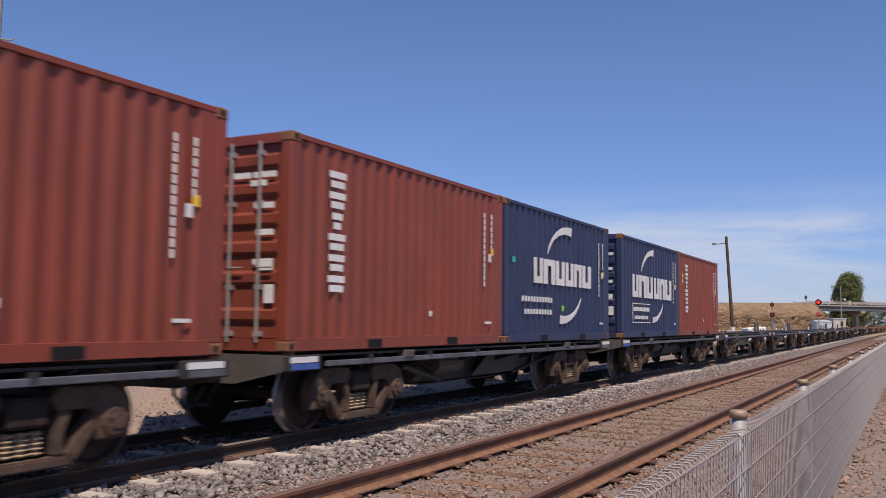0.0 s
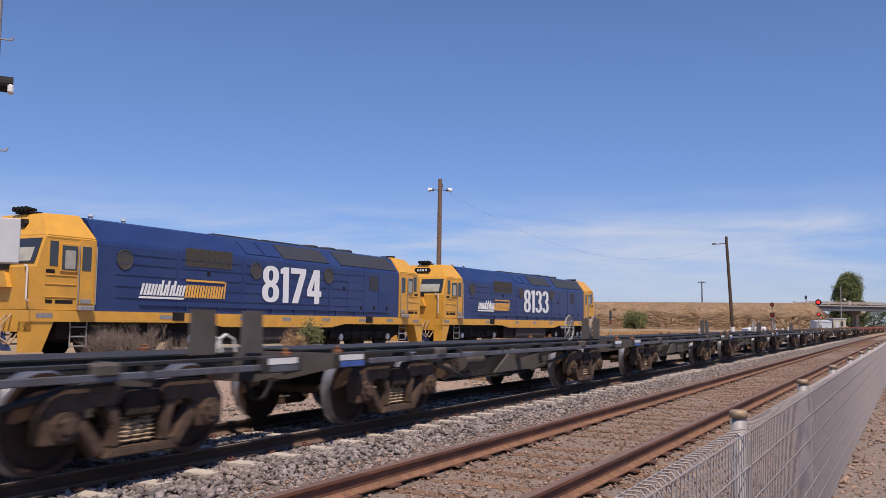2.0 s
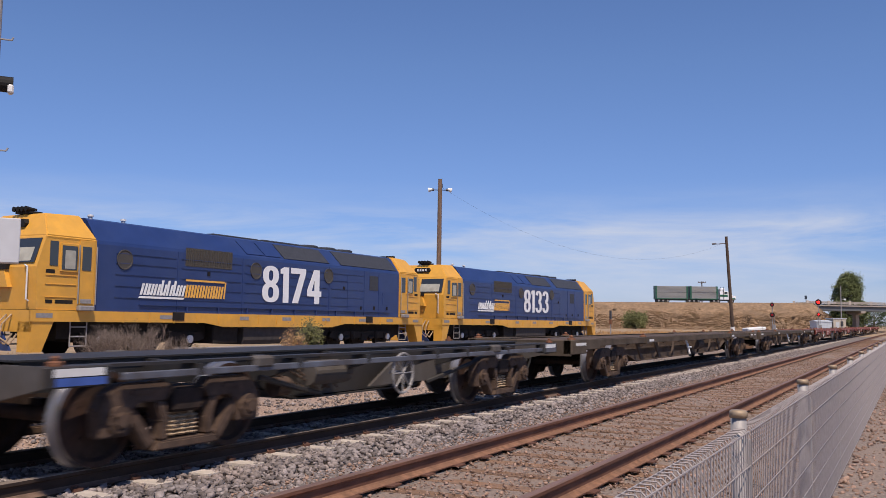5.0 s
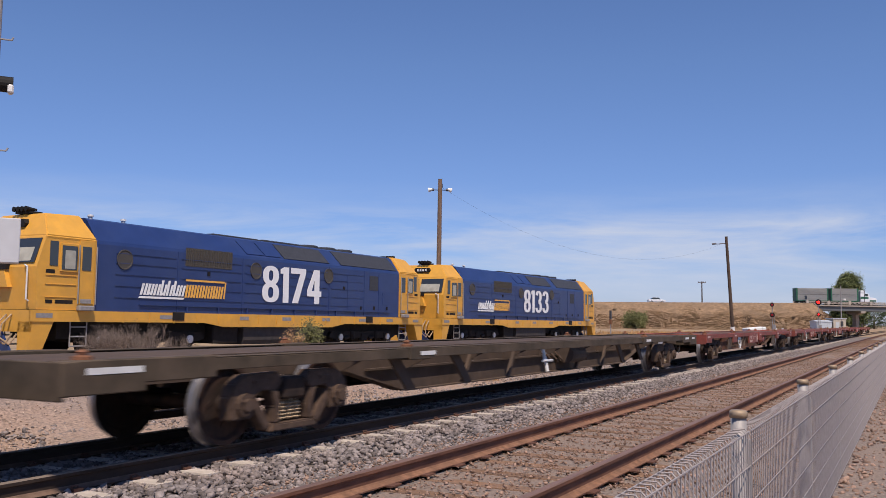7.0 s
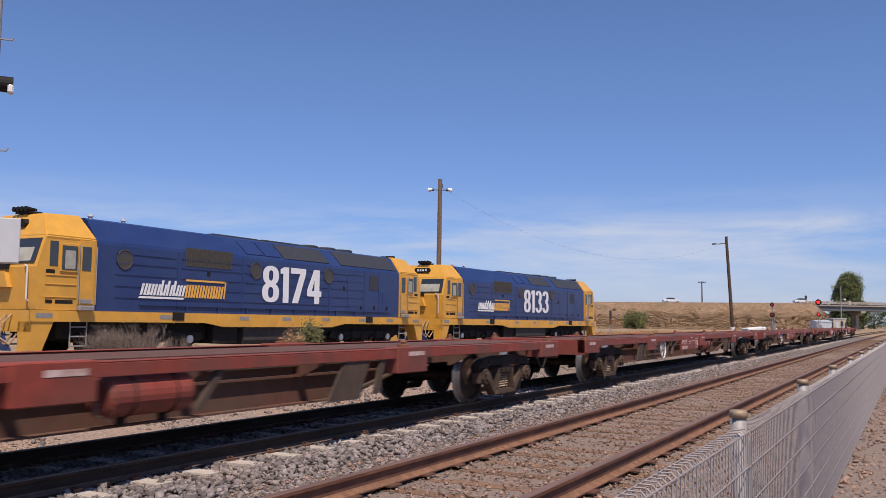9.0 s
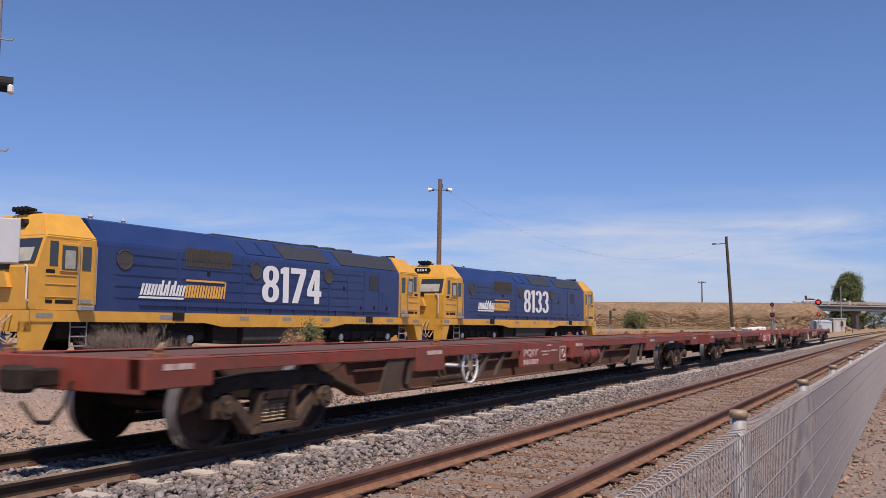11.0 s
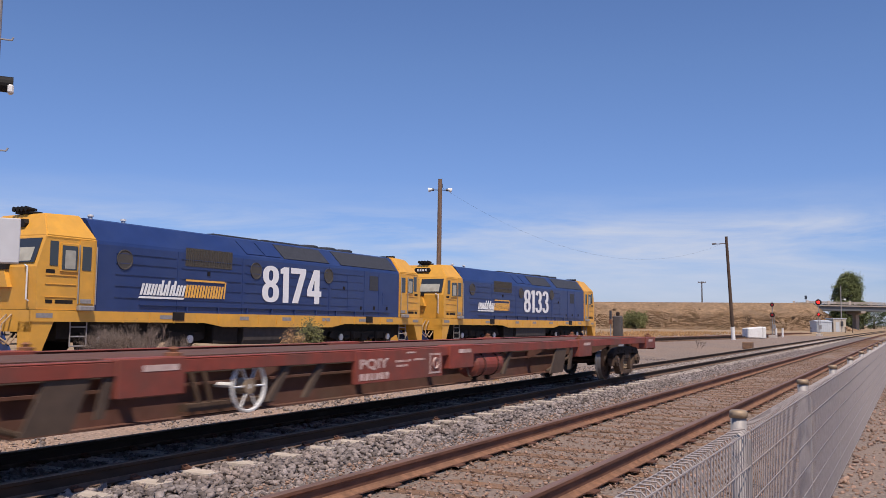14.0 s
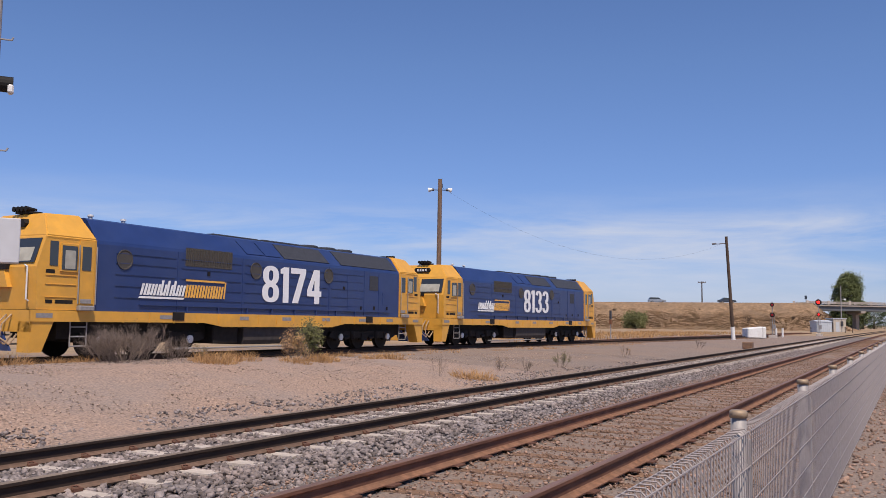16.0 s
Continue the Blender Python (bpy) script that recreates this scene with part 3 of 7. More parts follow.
def block_word(bm, x, z, h, widths, y, gap):
    """A brand's lettering as plain upright bars, two to a character."""
    for k, w in enumerate(widths):
        for a in (0.0, 0.66):
            sheared(bm, x + w * a, x + w * (a + 0.34), z, z + h, y)
        lo_ = z + h * (0.74 if k % 2 else 0.0)
        sheared(bm, x + w * 0.34, x + w * 0.66, lo_, lo_ + h * 0.26, y)
        x += w + gap


def build_container(paint, label, style):
    """A twenty-foot steel box; x from the door end, centred on y, base at z 0."""
    c = thing("shipping_container", label, "shipping container", "containers on the train")
    pm = M[paint]
    hw = CW / 2
    for s, nm in ((-1, "side_panel"), (1, "side_panel")):
        bm = B()
        corrugated(bm, 0.12, CL - 0.12, 0.15, CH - 0.07, s * (hw - 0.008), s)
        part(nm, bm, pm, c)
    part("roof", boxes((0.05, CL - 0.05, -hw + 0.05, hw - 0.05, CH - 0.045, CH - 0.03)), pm, c)
    part("floor", boxes((0.1, CL - 0.1, -hw + 0.1, hw - 0.1, 0.12, 0.15)), M["wgrey"], c)
    for s in (-1, 1):
        part("top_rail", boxes((0.17, CL - 0.17, s * hw - s * 0.06, s * hw, CH - 0.075, CH - 0.012), bevel=0.006), pm, c)
        a, b_ = sorted((s * hw - s * 0.05, s * hw))
        rail_ = part("bottom_rail", boxes((0.17, CL - 0.17, a, b_, 0.0, 0.155), bevel=0.004), pm, c)
        # no opening is cut: a flat black plate paints the pocket's shade
        for x in (1.9, CL - 1.9):
            y0, y1 = sorted((s * hw, s * (hw + 0.004)))
            part("fork_pocket", boxes((x - 0.175, x + 0.175, y0, y1, 0.012, 0.125)), M["black"], rail_, "black plate for the shade in a fork pocket")
    for x0 in (0.0, CL - 0.15):
        for s in (-1, 1):
            a, b_ = sorted((s * hw, s * hw - s * 0.15))
            part("corner_post", boxes((x0 + 0.002, x0 + 0.148, a + 0.002, b_ - 0.002, 0.118, CH - 0.118), bevel=0.012), pm, c)
            for z0 in (0.0, CH - 0.118):
                x1 = x0 if x0 == 0.0 else CL - 0.178
                bm = boxes((x1 - 0.004, x1 + 0.182, min(s * (hw + 0.004), s * (hw - 0.162)), max(s * (hw + 0.004), s * (hw - 0.162)), z0, z0 + 0.118), bevel=0.012)
                o = part("corner_casting", bm, M["rustcast"], c, "rusty corner casting")
                # a black disc on the casting paints the shade inside the hole
                hole = B()
                lathe(hole, [(0.0, 0.0), (0.036, 0.0), (0.036, 0.004), (0.0, 0.004)], (x1 + 0.089, s * (hw + 0.006) - 0.002, z0 + 0.06), "y", 12)
                part("lifting_hole", hole, M["black"], o, "black disc for the shade in a lifting hole")
    # door end with ribs, lock rods and plain bars of writing
    bm = boxes((0.05, 0.09, -hw + 0.14, hw - 0.14, 0.15, CH - 0.12))
    part("door", bm, pm, c)
    ribs = B()
    for z in (0.42, 0.86, 1.22, 1.56, 1.92, 2.26):
        prism(ribs, [(0.05, z - 0.09), (0.012, z - 0.05), (0.012, z + 0.05), (0.05, z + 0.09)], "y", -hw + 0.2, -0.06)
        prism(ribs, [(0.05, z - 0.09), (0.012, z - 0.05), (0.012, z + 0.05), (0.05, z + 0.09)], "y", 0.06, hw - 0.2)
    part("door_ribs", ribs, pm, c)
    for y in (-0.78, -0.34, 0.34, 0.78):
        bm = B()
        rod(bm, (-0.02, y, 0.10), (-0.02, y, CH - 0.10), 0.019, 8)
        for z in (0.2, 0.75, 1.75, CH - 0.24):
            box(bm, -0.035, 0.05, y - 0.035, y + 0.035, z - 0.03, z + 0.03)
        rod(bm, (-0.04, y, 0.98), (-0.04, y - 0.22, 0.98), 0.010, 6)
        part("lock_rod", bm, M["galv"], c, "galvanised lock rod")
    part("door_header", boxes((0.0, 0.12, -hw + 0.15, hw - 0.15, CH - 0.13, CH - 0.01)), pm, c)
    part("door_sill", boxes((0.0, 0.12, -hw + 0.15, hw - 0.15, 0.0, 0.14)), pm, c)
    marks = B()
    for z, y0, w in ((2.09, -1.0, 0.34), (2.09, -0.62, 0.26), (1.99, -0.86, 0.24), (1.72, -0.98, 0.30), (1.40, -0.98, 0.26), (1.05, -0.98, 0.30), (0.98, -0.98, 0.22)):
        box(marks, 0.003, 0.011, y0, y0 + w, z - 0.035, z + 0.035)
    box(marks, 0.003, 0.011, -1.0, -0.86, 0.56, 0.78)
    tagged(part("door_writing", marks, M["white"], c, "white stencilled bars"), kind="stuff")
    part("end_wall", boxes((CL - 0.09, CL - 0.05, -hw + 0.14, hw - 0.14, 0.1, CH - 0.1)), pm, c)
    # livery on both long sides
    for s in (-1, 1):
        bm = B()
        y = -hw - 0.002
        if style == "red":
            z = 2.03
            for w in (0.36, 0.34, 0.22, 0.36, 0.34, 0.36):
                x = 0.97 - w / 2
                sheared(bm, x, x + w, z + 0.12, z + 0.205, y)
                sheared(bm, x + 0.03, x + w - 0.03, z, z + 0.085, y)
                z -= 0.262
        elif style == "blue_a":
            block_word(bm, 1.36, 1.12, 0.49, [0.46, 0.62, 0.51], y, 0.05)
            block_word(bm, 3.12, 1.12, 0.49, [0.46, 0.48, 0.58], y, 0.05)
            arc(bm, 3.25, 1.44, 0.83, 160, 80, 0.02, 0.19, y)
            arc(bm, 2.95, 1.24, 0.82, -26, -98, 0.02, 0.18, y)
            for k in range(11):
                sheared(bm, 0.78 + k * 0.145, 0.87 + k * 0.145, 0.755, 0.855, y)
            for k in range(10):
                sheared(bm, 0.90 + k * 0.145, 0.99 + k * 0.145, 0.52, 0.615, y)
        else:
            block_word(bm, 0.96, 1.04, 0.59, [0.54, 0.74, 0.60], y, 0.055)
            block_word(bm, 3.11, 1.04, 0.59, [0.54, 0.58, 0.73], y, 0.055)
            arc(bm, 3.0, 1.46, 0.84, 160, 88, 0.02, 0.18, y)
            arc(bm, 3.0, 1.26, 0.80, -26, -92, 0.02, 0.17, y)
            for a in ((0.95, 2.68, 0.865, 0.885), (0.95, 2.68, 0.375, 0.395), (0.95, 0.97, 0.38, 0.88)):
                sheared(bm, *a, y)
            for k in range(11):
                sheared(bm, 1.04 + k * 0.142, 1.145 + k * 0.142, 0.68, 0.785, y)
            for k in range(10):
                sheared(bm, 1.14 + k * 0.134, 1.235 + k * 0.134, 0.47, 0.56, y)
        sm = B()
        for x, z1, k in ((5.29, 2.20, 12), (5.57, 2.2, 6)):
            for i in range(k):
                sheared(sm, x, x + 0.045, z1 - i * 0.105 - 0.085, z1 - i * 0.105, y)
        sheared(sm, 5.48, 5.58, 1.38, 1.52, y)
        sheared(sm, 5.35, 5.6, 0.33, 0.37, y)
        sheared(sm, 3.40, 3.48, 0.44, 0.52, y)
        tag = B()
        sheared(tag, 5.57, 5.67, 1.50 if style == "red" else 1.42, 1.62 if style == "red" else 1.54, y)
        for nm, bmx, mm, lb in (("emblem", bm, M["white"], "white painted emblem blocks"), ("stencil_marks", sm, M["white"], "small white stencilled marks"), ("sticker", tag, M["yellowtag"], "yellow warning sticker")):
            o = part(nm, bmx, mm, c, lb)
            if nm == "stencil_marks":
                tagged(o, kind="stuff")
            if s > 0:
                o.matrix_local = pose(CL, 0, 0, 0, 0, 180)
    return c


def add_sticker(c, x, z, w, h, material, label):
    bm = B()
    sheared(bm, x, x + w, z, z + h, -CW / 2 - 0.003)
    part("sticker", bm, material, c, label)

# ---- wagons ----
WR = 0.46


def wheelset_mesh():
    bm = B()
    rod(bm, (0, -0.95, 0), (0, 0.95, 0), 0.075, 12)
    for s in (-1, 1):
        lathe(bm, [(0.08, s * 0.70), (0.12, s * 0.69), (0.36, s * 0.735), (0.40, s * 0.70), (WR + 0.028, s * 0.695), (WR + 0.028, s * 0.725), (WR, s * 0.735),
                   (WR - 0.006, s * 0.825), (0.40, s * 0.825), (0.37, s * 0.78), (0.13, s * 0.80), (0.11, s * 0.84), (0.08, s * 0.84)], (0, 0, 0), "y", 32)
        # plain holes and a paint dash let the turning show
        for k in range(4):
            a = k * math.pi / 2
            rod(bm, (0.24 * math.cos(a), s * 0.745, 0.24 * math.sin(a)), (0.24 * math.cos(a), s * 0.80, 0.24 * math.sin(a)), 0.03, 8)
    me = mesh_of(bm, "wheelset", M["wheel"], True)
    me.materials.append(M["tyre"])
    for p in me.polygons:
        c = p.center
        r = math.hypot(c.x, c.z)
        if r > 0.445 and abs(c.y) > 0.7:
            p.material_index = 1
    me.set_sharp_from_angle(angle=radians(35))
    return me


def side_frame_mesh(material, upper=None):
    """A cast side frame: two wings over the journals, columns, a spring seat and its slanting ties. upper: the top
    chord's darker material.
    """
    bm = B()
    if upper:
        polys = [([(-1.10, 0.52), (-0.98, 0.60), (-0.60, 0.63), (0.60, 0.63), (0.98, 0.60), (1.10, 0.52), (1.12, 0.66), (0.96, 0.76), (0.45, 0.80), (-0.45, 0.80), (-0.96, 0.76), (-1.12, 0.66)], -0.09, 0.075),
                 ([(-1.08, 0.34), (-0.76, 0.34), (-0.72, 0.60), (-1.08, 0.54)], -0.085, 0.07), ([(0.76, 0.34), (1.08, 0.34), (1.08, 0.54), (0.72, 0.60)], -0.085, 0.07),
                 ([(-0.74, 0.40), (-0.68, 0.56), (-0.36, 0.235), (-0.46, 0.12)], -0.085, 0.07), ([(0.68, 0.56), (0.74, 0.40), (0.46, 0.12), (0.36, 0.235)], -0.085, 0.07),
                 ([(-0.46, 0.12), (0.46, 0.12), (0.40, 0.215), (-0.40, 0.215)], -0.11, 0.08),
                 ([(-0.37, 0.215), (-0.30, 0.215), (-0.25, 0.60), (-0.33, 0.60)], -0.10, 0.07), ([(0.30, 0.215), (0.37, 0.215), (0.33, 0.60), (0.25, 0.60)], -0.10, 0.07),
                 ([(-0.25, 0.55), (0.25, 0.55), (0.25, 0.60), (-0.25, 0.60)], -0.10, 0.07), ([(-0.24, 0.43), (0.24, 0.43), (0.20, 0.50), (-0.20, 0.50)], -0.08, 0.05)]
    else:
        polys = []
        for m in (-1, 1):
            wing = [(1.10, 0.30), (1.12, 0.56), (1.04, 0.70), (0.88, 0.79), (0.30, 0.80), (0.22, 0.70), (0.30, 0.585), (0.62, 0.60), (0.72, 0.52), (0.74, 0.30)]
            arm = [(0.70, 0.575), (0.735, 0.42), (0.50, 0.13), (0.40, 0.22)]
            column = [(0.44, 0.595), (0.30, 0.595), (0.26, 0.40), (0.27, 0.215), (0.37, 0.215), (0.36, 0.40)]
            for poly, y0 in ((wing, -0.095), (arm, -0.08), (column, -0.105)):
                polys.append(([(m * x, z) for x, z in poly], y0, 0.075))
        polys += [([(-0.46, 0.12), (0.46, 0.12), (0.40, 0.21), (-0.40, 0.21)], -0.12, 0.08), ([(-0.24, 0.64), (0.24, 0.64), (0.24, 0.72), (-0.24, 0.72)], -0.02, 0.06)]
    for poly, y0, y1 in polys:
        prism(bm, poly, "y", y0, y1)
    bmesh.ops.bevel(bm, geom=list(bm.edges), offset=0.016, segments=2, affect="EDGES")
    for x in (-0.9, 0.9):
        rod(bm, (x, -0.14, 0.46), (x, 0.05, 0.46), 0.13, 14)
        rod(bm, (x, -0.17, 0.46), (x, -0.1, 0.46), 0.075, 6)
        for k in range(3):
            t = k * 2.094 + 0.5
            rod(bm, (x + 0.095 * math.cos(t), -0.16, 0.46 + 0.095 * math.sin(t)), (x + 0.095 * math.cos(t), -0.1, 0.46 + 0.095 * math.sin(t)), 0.02, 6)
    for x in (-0.62, 0.62):
        box(bm, x - 0.12, x + 0.12, -0.108, -0.09, 0.68, 0.72)
    me = mesh_of(bm, "side_frame", material)
    if upper:
        me.materials.append(upper)
        for p in me.polygons:
            if p.center.z > 0.605 or (abs(p.center.x) > 0.97 and p.center.z > 0.5):
                p.material_index = 1
    return me


def spring_mesh():
    bm = B()
    for x in (-0.14, 0.0, 0.14):
        rod(bm, (x, 0, 0.23), (x, 0, 0.44), 0.036, 8)
        for k in range(5):
            ring(bm, (x, 0, 0.25 + k * 0.042), "z", 0.052, 0.012, 10, 4)
    return mesh_of(bm, "spring_nest", M["spring"])


WHEELSET, FRAME_B, FRAME_D, SPRING = wheelset_mesh(), side_frame_mesh(M["cast"]), side_frame_mesh(M["cast"], M["castd"]), spring_mesh()


def add_bogie(wagon, u, dark=False):
    bm = boxes((-0.21, 0.21, -1.09, 1.09, 0.47, 0.73), (-0.16, 0.16, -0.35, 0.35, 0.62, 0.78), bevel=0.03)
    for s in (-1, 1):
        rod(bm, (-0.75, s * 0.3, 0.35), (0.75, s * 0.3, 0.35), 0.03, 6)
        box(bm, -0.5, -0.42, s * 0.62 - 0.15, s * 0.62 + 0.15, 0.3, 0.55)
        box(bm, 0.42, 0.5, s * 0.62 - 0.15, s * 0.62 + 0.15, 0.3, 0.55)
    bg_ = part("bogie", bm, M["castd"], wagon, "four-wheel cast steel bogie")
    bg_.matrix_local = pose(u, 0, 0)
    for s in (-1, 1):
        o = new("side_frame", FRAME_D if dark else FRAME_B)
        o.parent, o.matrix_local = bg_, pose(0, s * 0.985, 0, 0, 0, 0 if s < 0 else 180)
        o = new("spring_nest", SPRING)
        o.parent, o.matrix_local = bg_, pose(0, s * 0.985, 0)
    for x in (-0.9, 0.9):
        o = new("wheelset", WHEELSET)
        o.parent, o.matrix_local = bg_, pose(x, 0, WR)


def hose(bm, x, y, dx):
    tube(bm, [(x, y, 0.78), (x + dx * 0.15, y, 0.55), (x + dx * 0.4, y, 0.40), (x + dx * 0.7, y, 0.42), (x + dx, y, 0.62)], 0.022, 6)


def coupler(wagon, L):
    for u, d in ((0.0, -1), (L, 1)):
        bm = boxes((min(u - d * 0.3, u + d * 0.48), max(u - d * 0.3, u + d * 0.48), -0.09, 0.09, 0.72, 0.90), bevel=0.02)
        box(bm, min(u + d * 0.30, u + d * 0.52), max(u + d * 0.30, u + d * 0.52), -0.17, 0.17, 0.68, 0.94, bevel=0.04)
        part("coupler", bm, M["castd"], wagon)
        h = B()
        hose(h, u + d * 0.05, -0.32, d * 0.55)
        part("air_hose", h, M["black"], wagon, "black rubber air hose")


def build_skeletal(L=12.35, wheel=False, plates=True):
    w = thing("container_wagon", "grey-black skeletal container wagon, dusty and empty", "railway wagon", "wagons of the train")
    b0, b1 = 1.85, L - 2.3
    # deep fish-bellied spine
    for s in (-1, 1):
        bm = B()
        prism(bm, [(0.35, 0.70), (b0 + 1.3, 0.70), (b0 + 2.6, 0.40), (b1 - 2.2, 0.40), (b1 - 1.1, 0.70), (L - 0.3, 0.70), (L - 0.3, 0.99), (0.35, 0.99)], "y", s * 0.42 - 0.02, s * 0.42 + 0.02)
        part("spine_web", bm, M["wgrey"], w)
    part("spine_top", boxes((0.3, L - 0.3, -0.48, 0.48, 0.992, 1.01)), M["wgrey"], w)
    bm = B()
    prism(bm, [(b0 + 1.2, 0.70), (b0 + 2.6, 0.385), (b1 - 2.2, 0.385), (b1 - 1.0, 0.70), (b1 - 1.0, 0.68), (b1 - 2.2, 0.365), (b0 + 2.6, 0.365), (b0 + 1.2, 0.68)], "y", -0.5, 0.5)
    part("spine_flange", bm, M["wgrey"], w)
    for s in (-1, 1):
        part("side_sill", boxes((0.9, L - 0.35, min(s * 1.14, s * 1.20), max(s * 1.14, s * 1.20), 0.83, 0.90), bevel=0.008), M["wsill"], w, "bluish-grey side sill")
        part("top_flange", boxes((0.2, L - 0.2, min(s * 0.98, s * 1.15), max(s * 0.98, s * 1.15), 0.955, 0.985)), M["wgrey"], w)
    for x in (b0 + 0.05, b0 + 1.7, L * 0.42, L * 0.58, b1 - 1.7, b1 - 0.05):
        for s in (-1, 1):
            bm = B()
            prism(bm, [(s * 0.42, 0.98), (s * 1.2, 0.95), (s * 1.2, 0.84), (s * 0.42, 0.62 if abs(x - L / 2) < 3.2 else 0.78)], "x", x - 0.05, x + 0.05)
            part("outrigger", bm, M["wgrey"], w)
    # sloping web plates that catch the light
    for a, b_ in ((L * 0.46, L * 0.64), (L * 0.70, L * 0.78)):
        for s in (-1, 1):
            bm = B()
            prism(bm, [(a + 0.45, 0.45), (b_ + 0.7, 0.45), (b_ + 1.3, 0.66), (b_ + 0.2, 0.88), (a + 1.3, 0.88)], "y", s * 0.6 - 0.02, s * 0.6 + 0.02)
            part("gusset_plate", bm, M["wplate"], w, "dusty grey gusset plate")
    for s in (-1, 1):
        for xa, xb in ((b0 + 1.2, L * 0.40), (b1 - 0.9, L * 0.64)):
            bm = B()
            rod(bm, (xa, s * 1.0, 0.74), (xb, s * 0.6, 0.42), 0.035, 6)
            part("brace", bm, M["wgrey"], w)
    # end plates and raised container seats
    for u, d in ((0.0, 1), (L, -1)):
        bm = B()
        prism(bm, [(-1.2, 0.80), (-0.5, 0.64), (0.5, 0.64), (1.2, 0.80), (1.2, 0.99), (-1.2, 0.99)], "x", u, u + d * 0.03)
        part("end_plate", bm, M["wplate"], w, "dusty grey headstock plate")
        for s in (-1, 1):
            x0, x1 = sorted((u + d * 0.03, u + d * 0.72))
            y0, y1 = sorted((s * 1.05, s * 1.235))
            blk = part("end_block", boxes((x0, x1, y0, y1, 0.80, 0.985), bevel=0.012), M["wgrey"], w)
            part("white_patch", boxes((x0 + 0.08, x1 - 0.08, s * 1.235 if s > 0 else -1.239, 1.239 if s > 0 else -1.235, 0.895, 0.965)), M["white"], blk, "white reflective patch")
            part("blue_patch", boxes((x0 + 0.10, x1 - 0.06, s * 1.235 if s > 0 else -1.239, 1.239 if s > 0 else -1.235, 0.815, 0.885)), M["bluepaint"] if d > 0 else M["wsill"], blk, "blue reflective patch")
            lock = B()
            lathe(lock, [(0.07, 0.985), (0.075, 1.02), (0.03, 1.03), (0.035, 1.06), (0.0, 1.08)], (u + d * 0.2, s * 1.13, 0), "z", 10)
            part("twistlock", lock, M["rustcast"], w, "rusty twistlock")
    for x in (b0 + 1.05, b1 - 0.55):
        for s in (-1, 1):
            bm = boxes((x - 0.15, x + 0.15, min(s * 1.08, s * 1.22), max(s * 1.08, s * 1.22), 0.86, 1.0), bevel=0.03)
            part("seat_bracket", bm, M["wplate"], w)
    # brake gear under the middle
    bm = B()
    rod(bm, (L * 0.36, -0.72, 0.72), (L * 0.43, -0.72, 0.72), 0.16, 14)
    part("air_reservoir", bm, M["wplate"], w, "grey air reservoir")
    bm = B()
    rng = random.Random(2)
    for k in range(7):
        x = L * 0.30 + k * 0.17
        bm = B()
        tube(bm, [(x, -0.66, 0.80), (x + rng.uniform(0.1, 0.5), -0.72, 0.60), (x + rng.uniform(0.2, 0.9), -0.66, 0.50)], 0.014, 5)
        part("brake_pipe", bm, M["cast"], w)
    bm = B()
    rod(bm, (L * 0.31, -0.66, 0.58), (L * 0.33, -0.66, 0.58), 0.12, 12)
    part("brake_cylinder", bm, M["cast"], w)
    if plates:
        for x, y, hw_ in ((L - 1.03, -0.62, 0.20), (L - 0.20, -0.62, 0.18)):
            bm = B()
            prism(bm, [(x - hw_, 1.0), (x + hw_, 1.0), (x + hw_ * 0.85, 1.50), (x - hw_ * 0.85, 1.50)], "y", y - 0.03, y + 0.03)
            part("upright_plate", bm, M["wplate"], w, "grey upright guard plate")
        for x in (L - 0.70, L - 0.46):
            bm = B()
            tube(bm, [(x - 0.16, -0.45, 1.0), (x - 0.12, -0.45, 1.16), (x, -0.45, 1.22), (x + 0.14, -0.45, 1.16), (x + 0.18, -0.45, 1.0)], 0.016, 6)
            part("grab_rail", bm, M["white"], w, "pale bent grab rail")
    if wheel:
        for x in ((L - 0.16, L - 1.95) if plates else (L * 0.5,)):
            y, z = (-0.55, 1.27) if plates else (-1.16, 0.66)
            bm = B()
            ring(bm, (x, y, z), "y", 0.28, 0.018, 20, 6)
            for k in range(4):
                a = k * math.pi / 4
                rod(bm, (x - 0.28 * math.cos(a), y, z - 0.28 * math.sin(a)), (x + 0.28 * math.cos(a), y, z + 0.28 * math.sin(a)), 0.011, 5)
            rod(bm, (x, y, z), (x, y + 0.2, z), 0.03, 8)
            if plates:
                rod(bm, (x, y + 0.1, 0.98), (x, y + 0.1, z), 0.022, 6)
            part("handbrake_wheel", bm, M["galv"], w, "pale handbrake wheel")
    add_bogie(w, b0)
    add_bogie(w, b1)
    coupler(w, L)
    return w


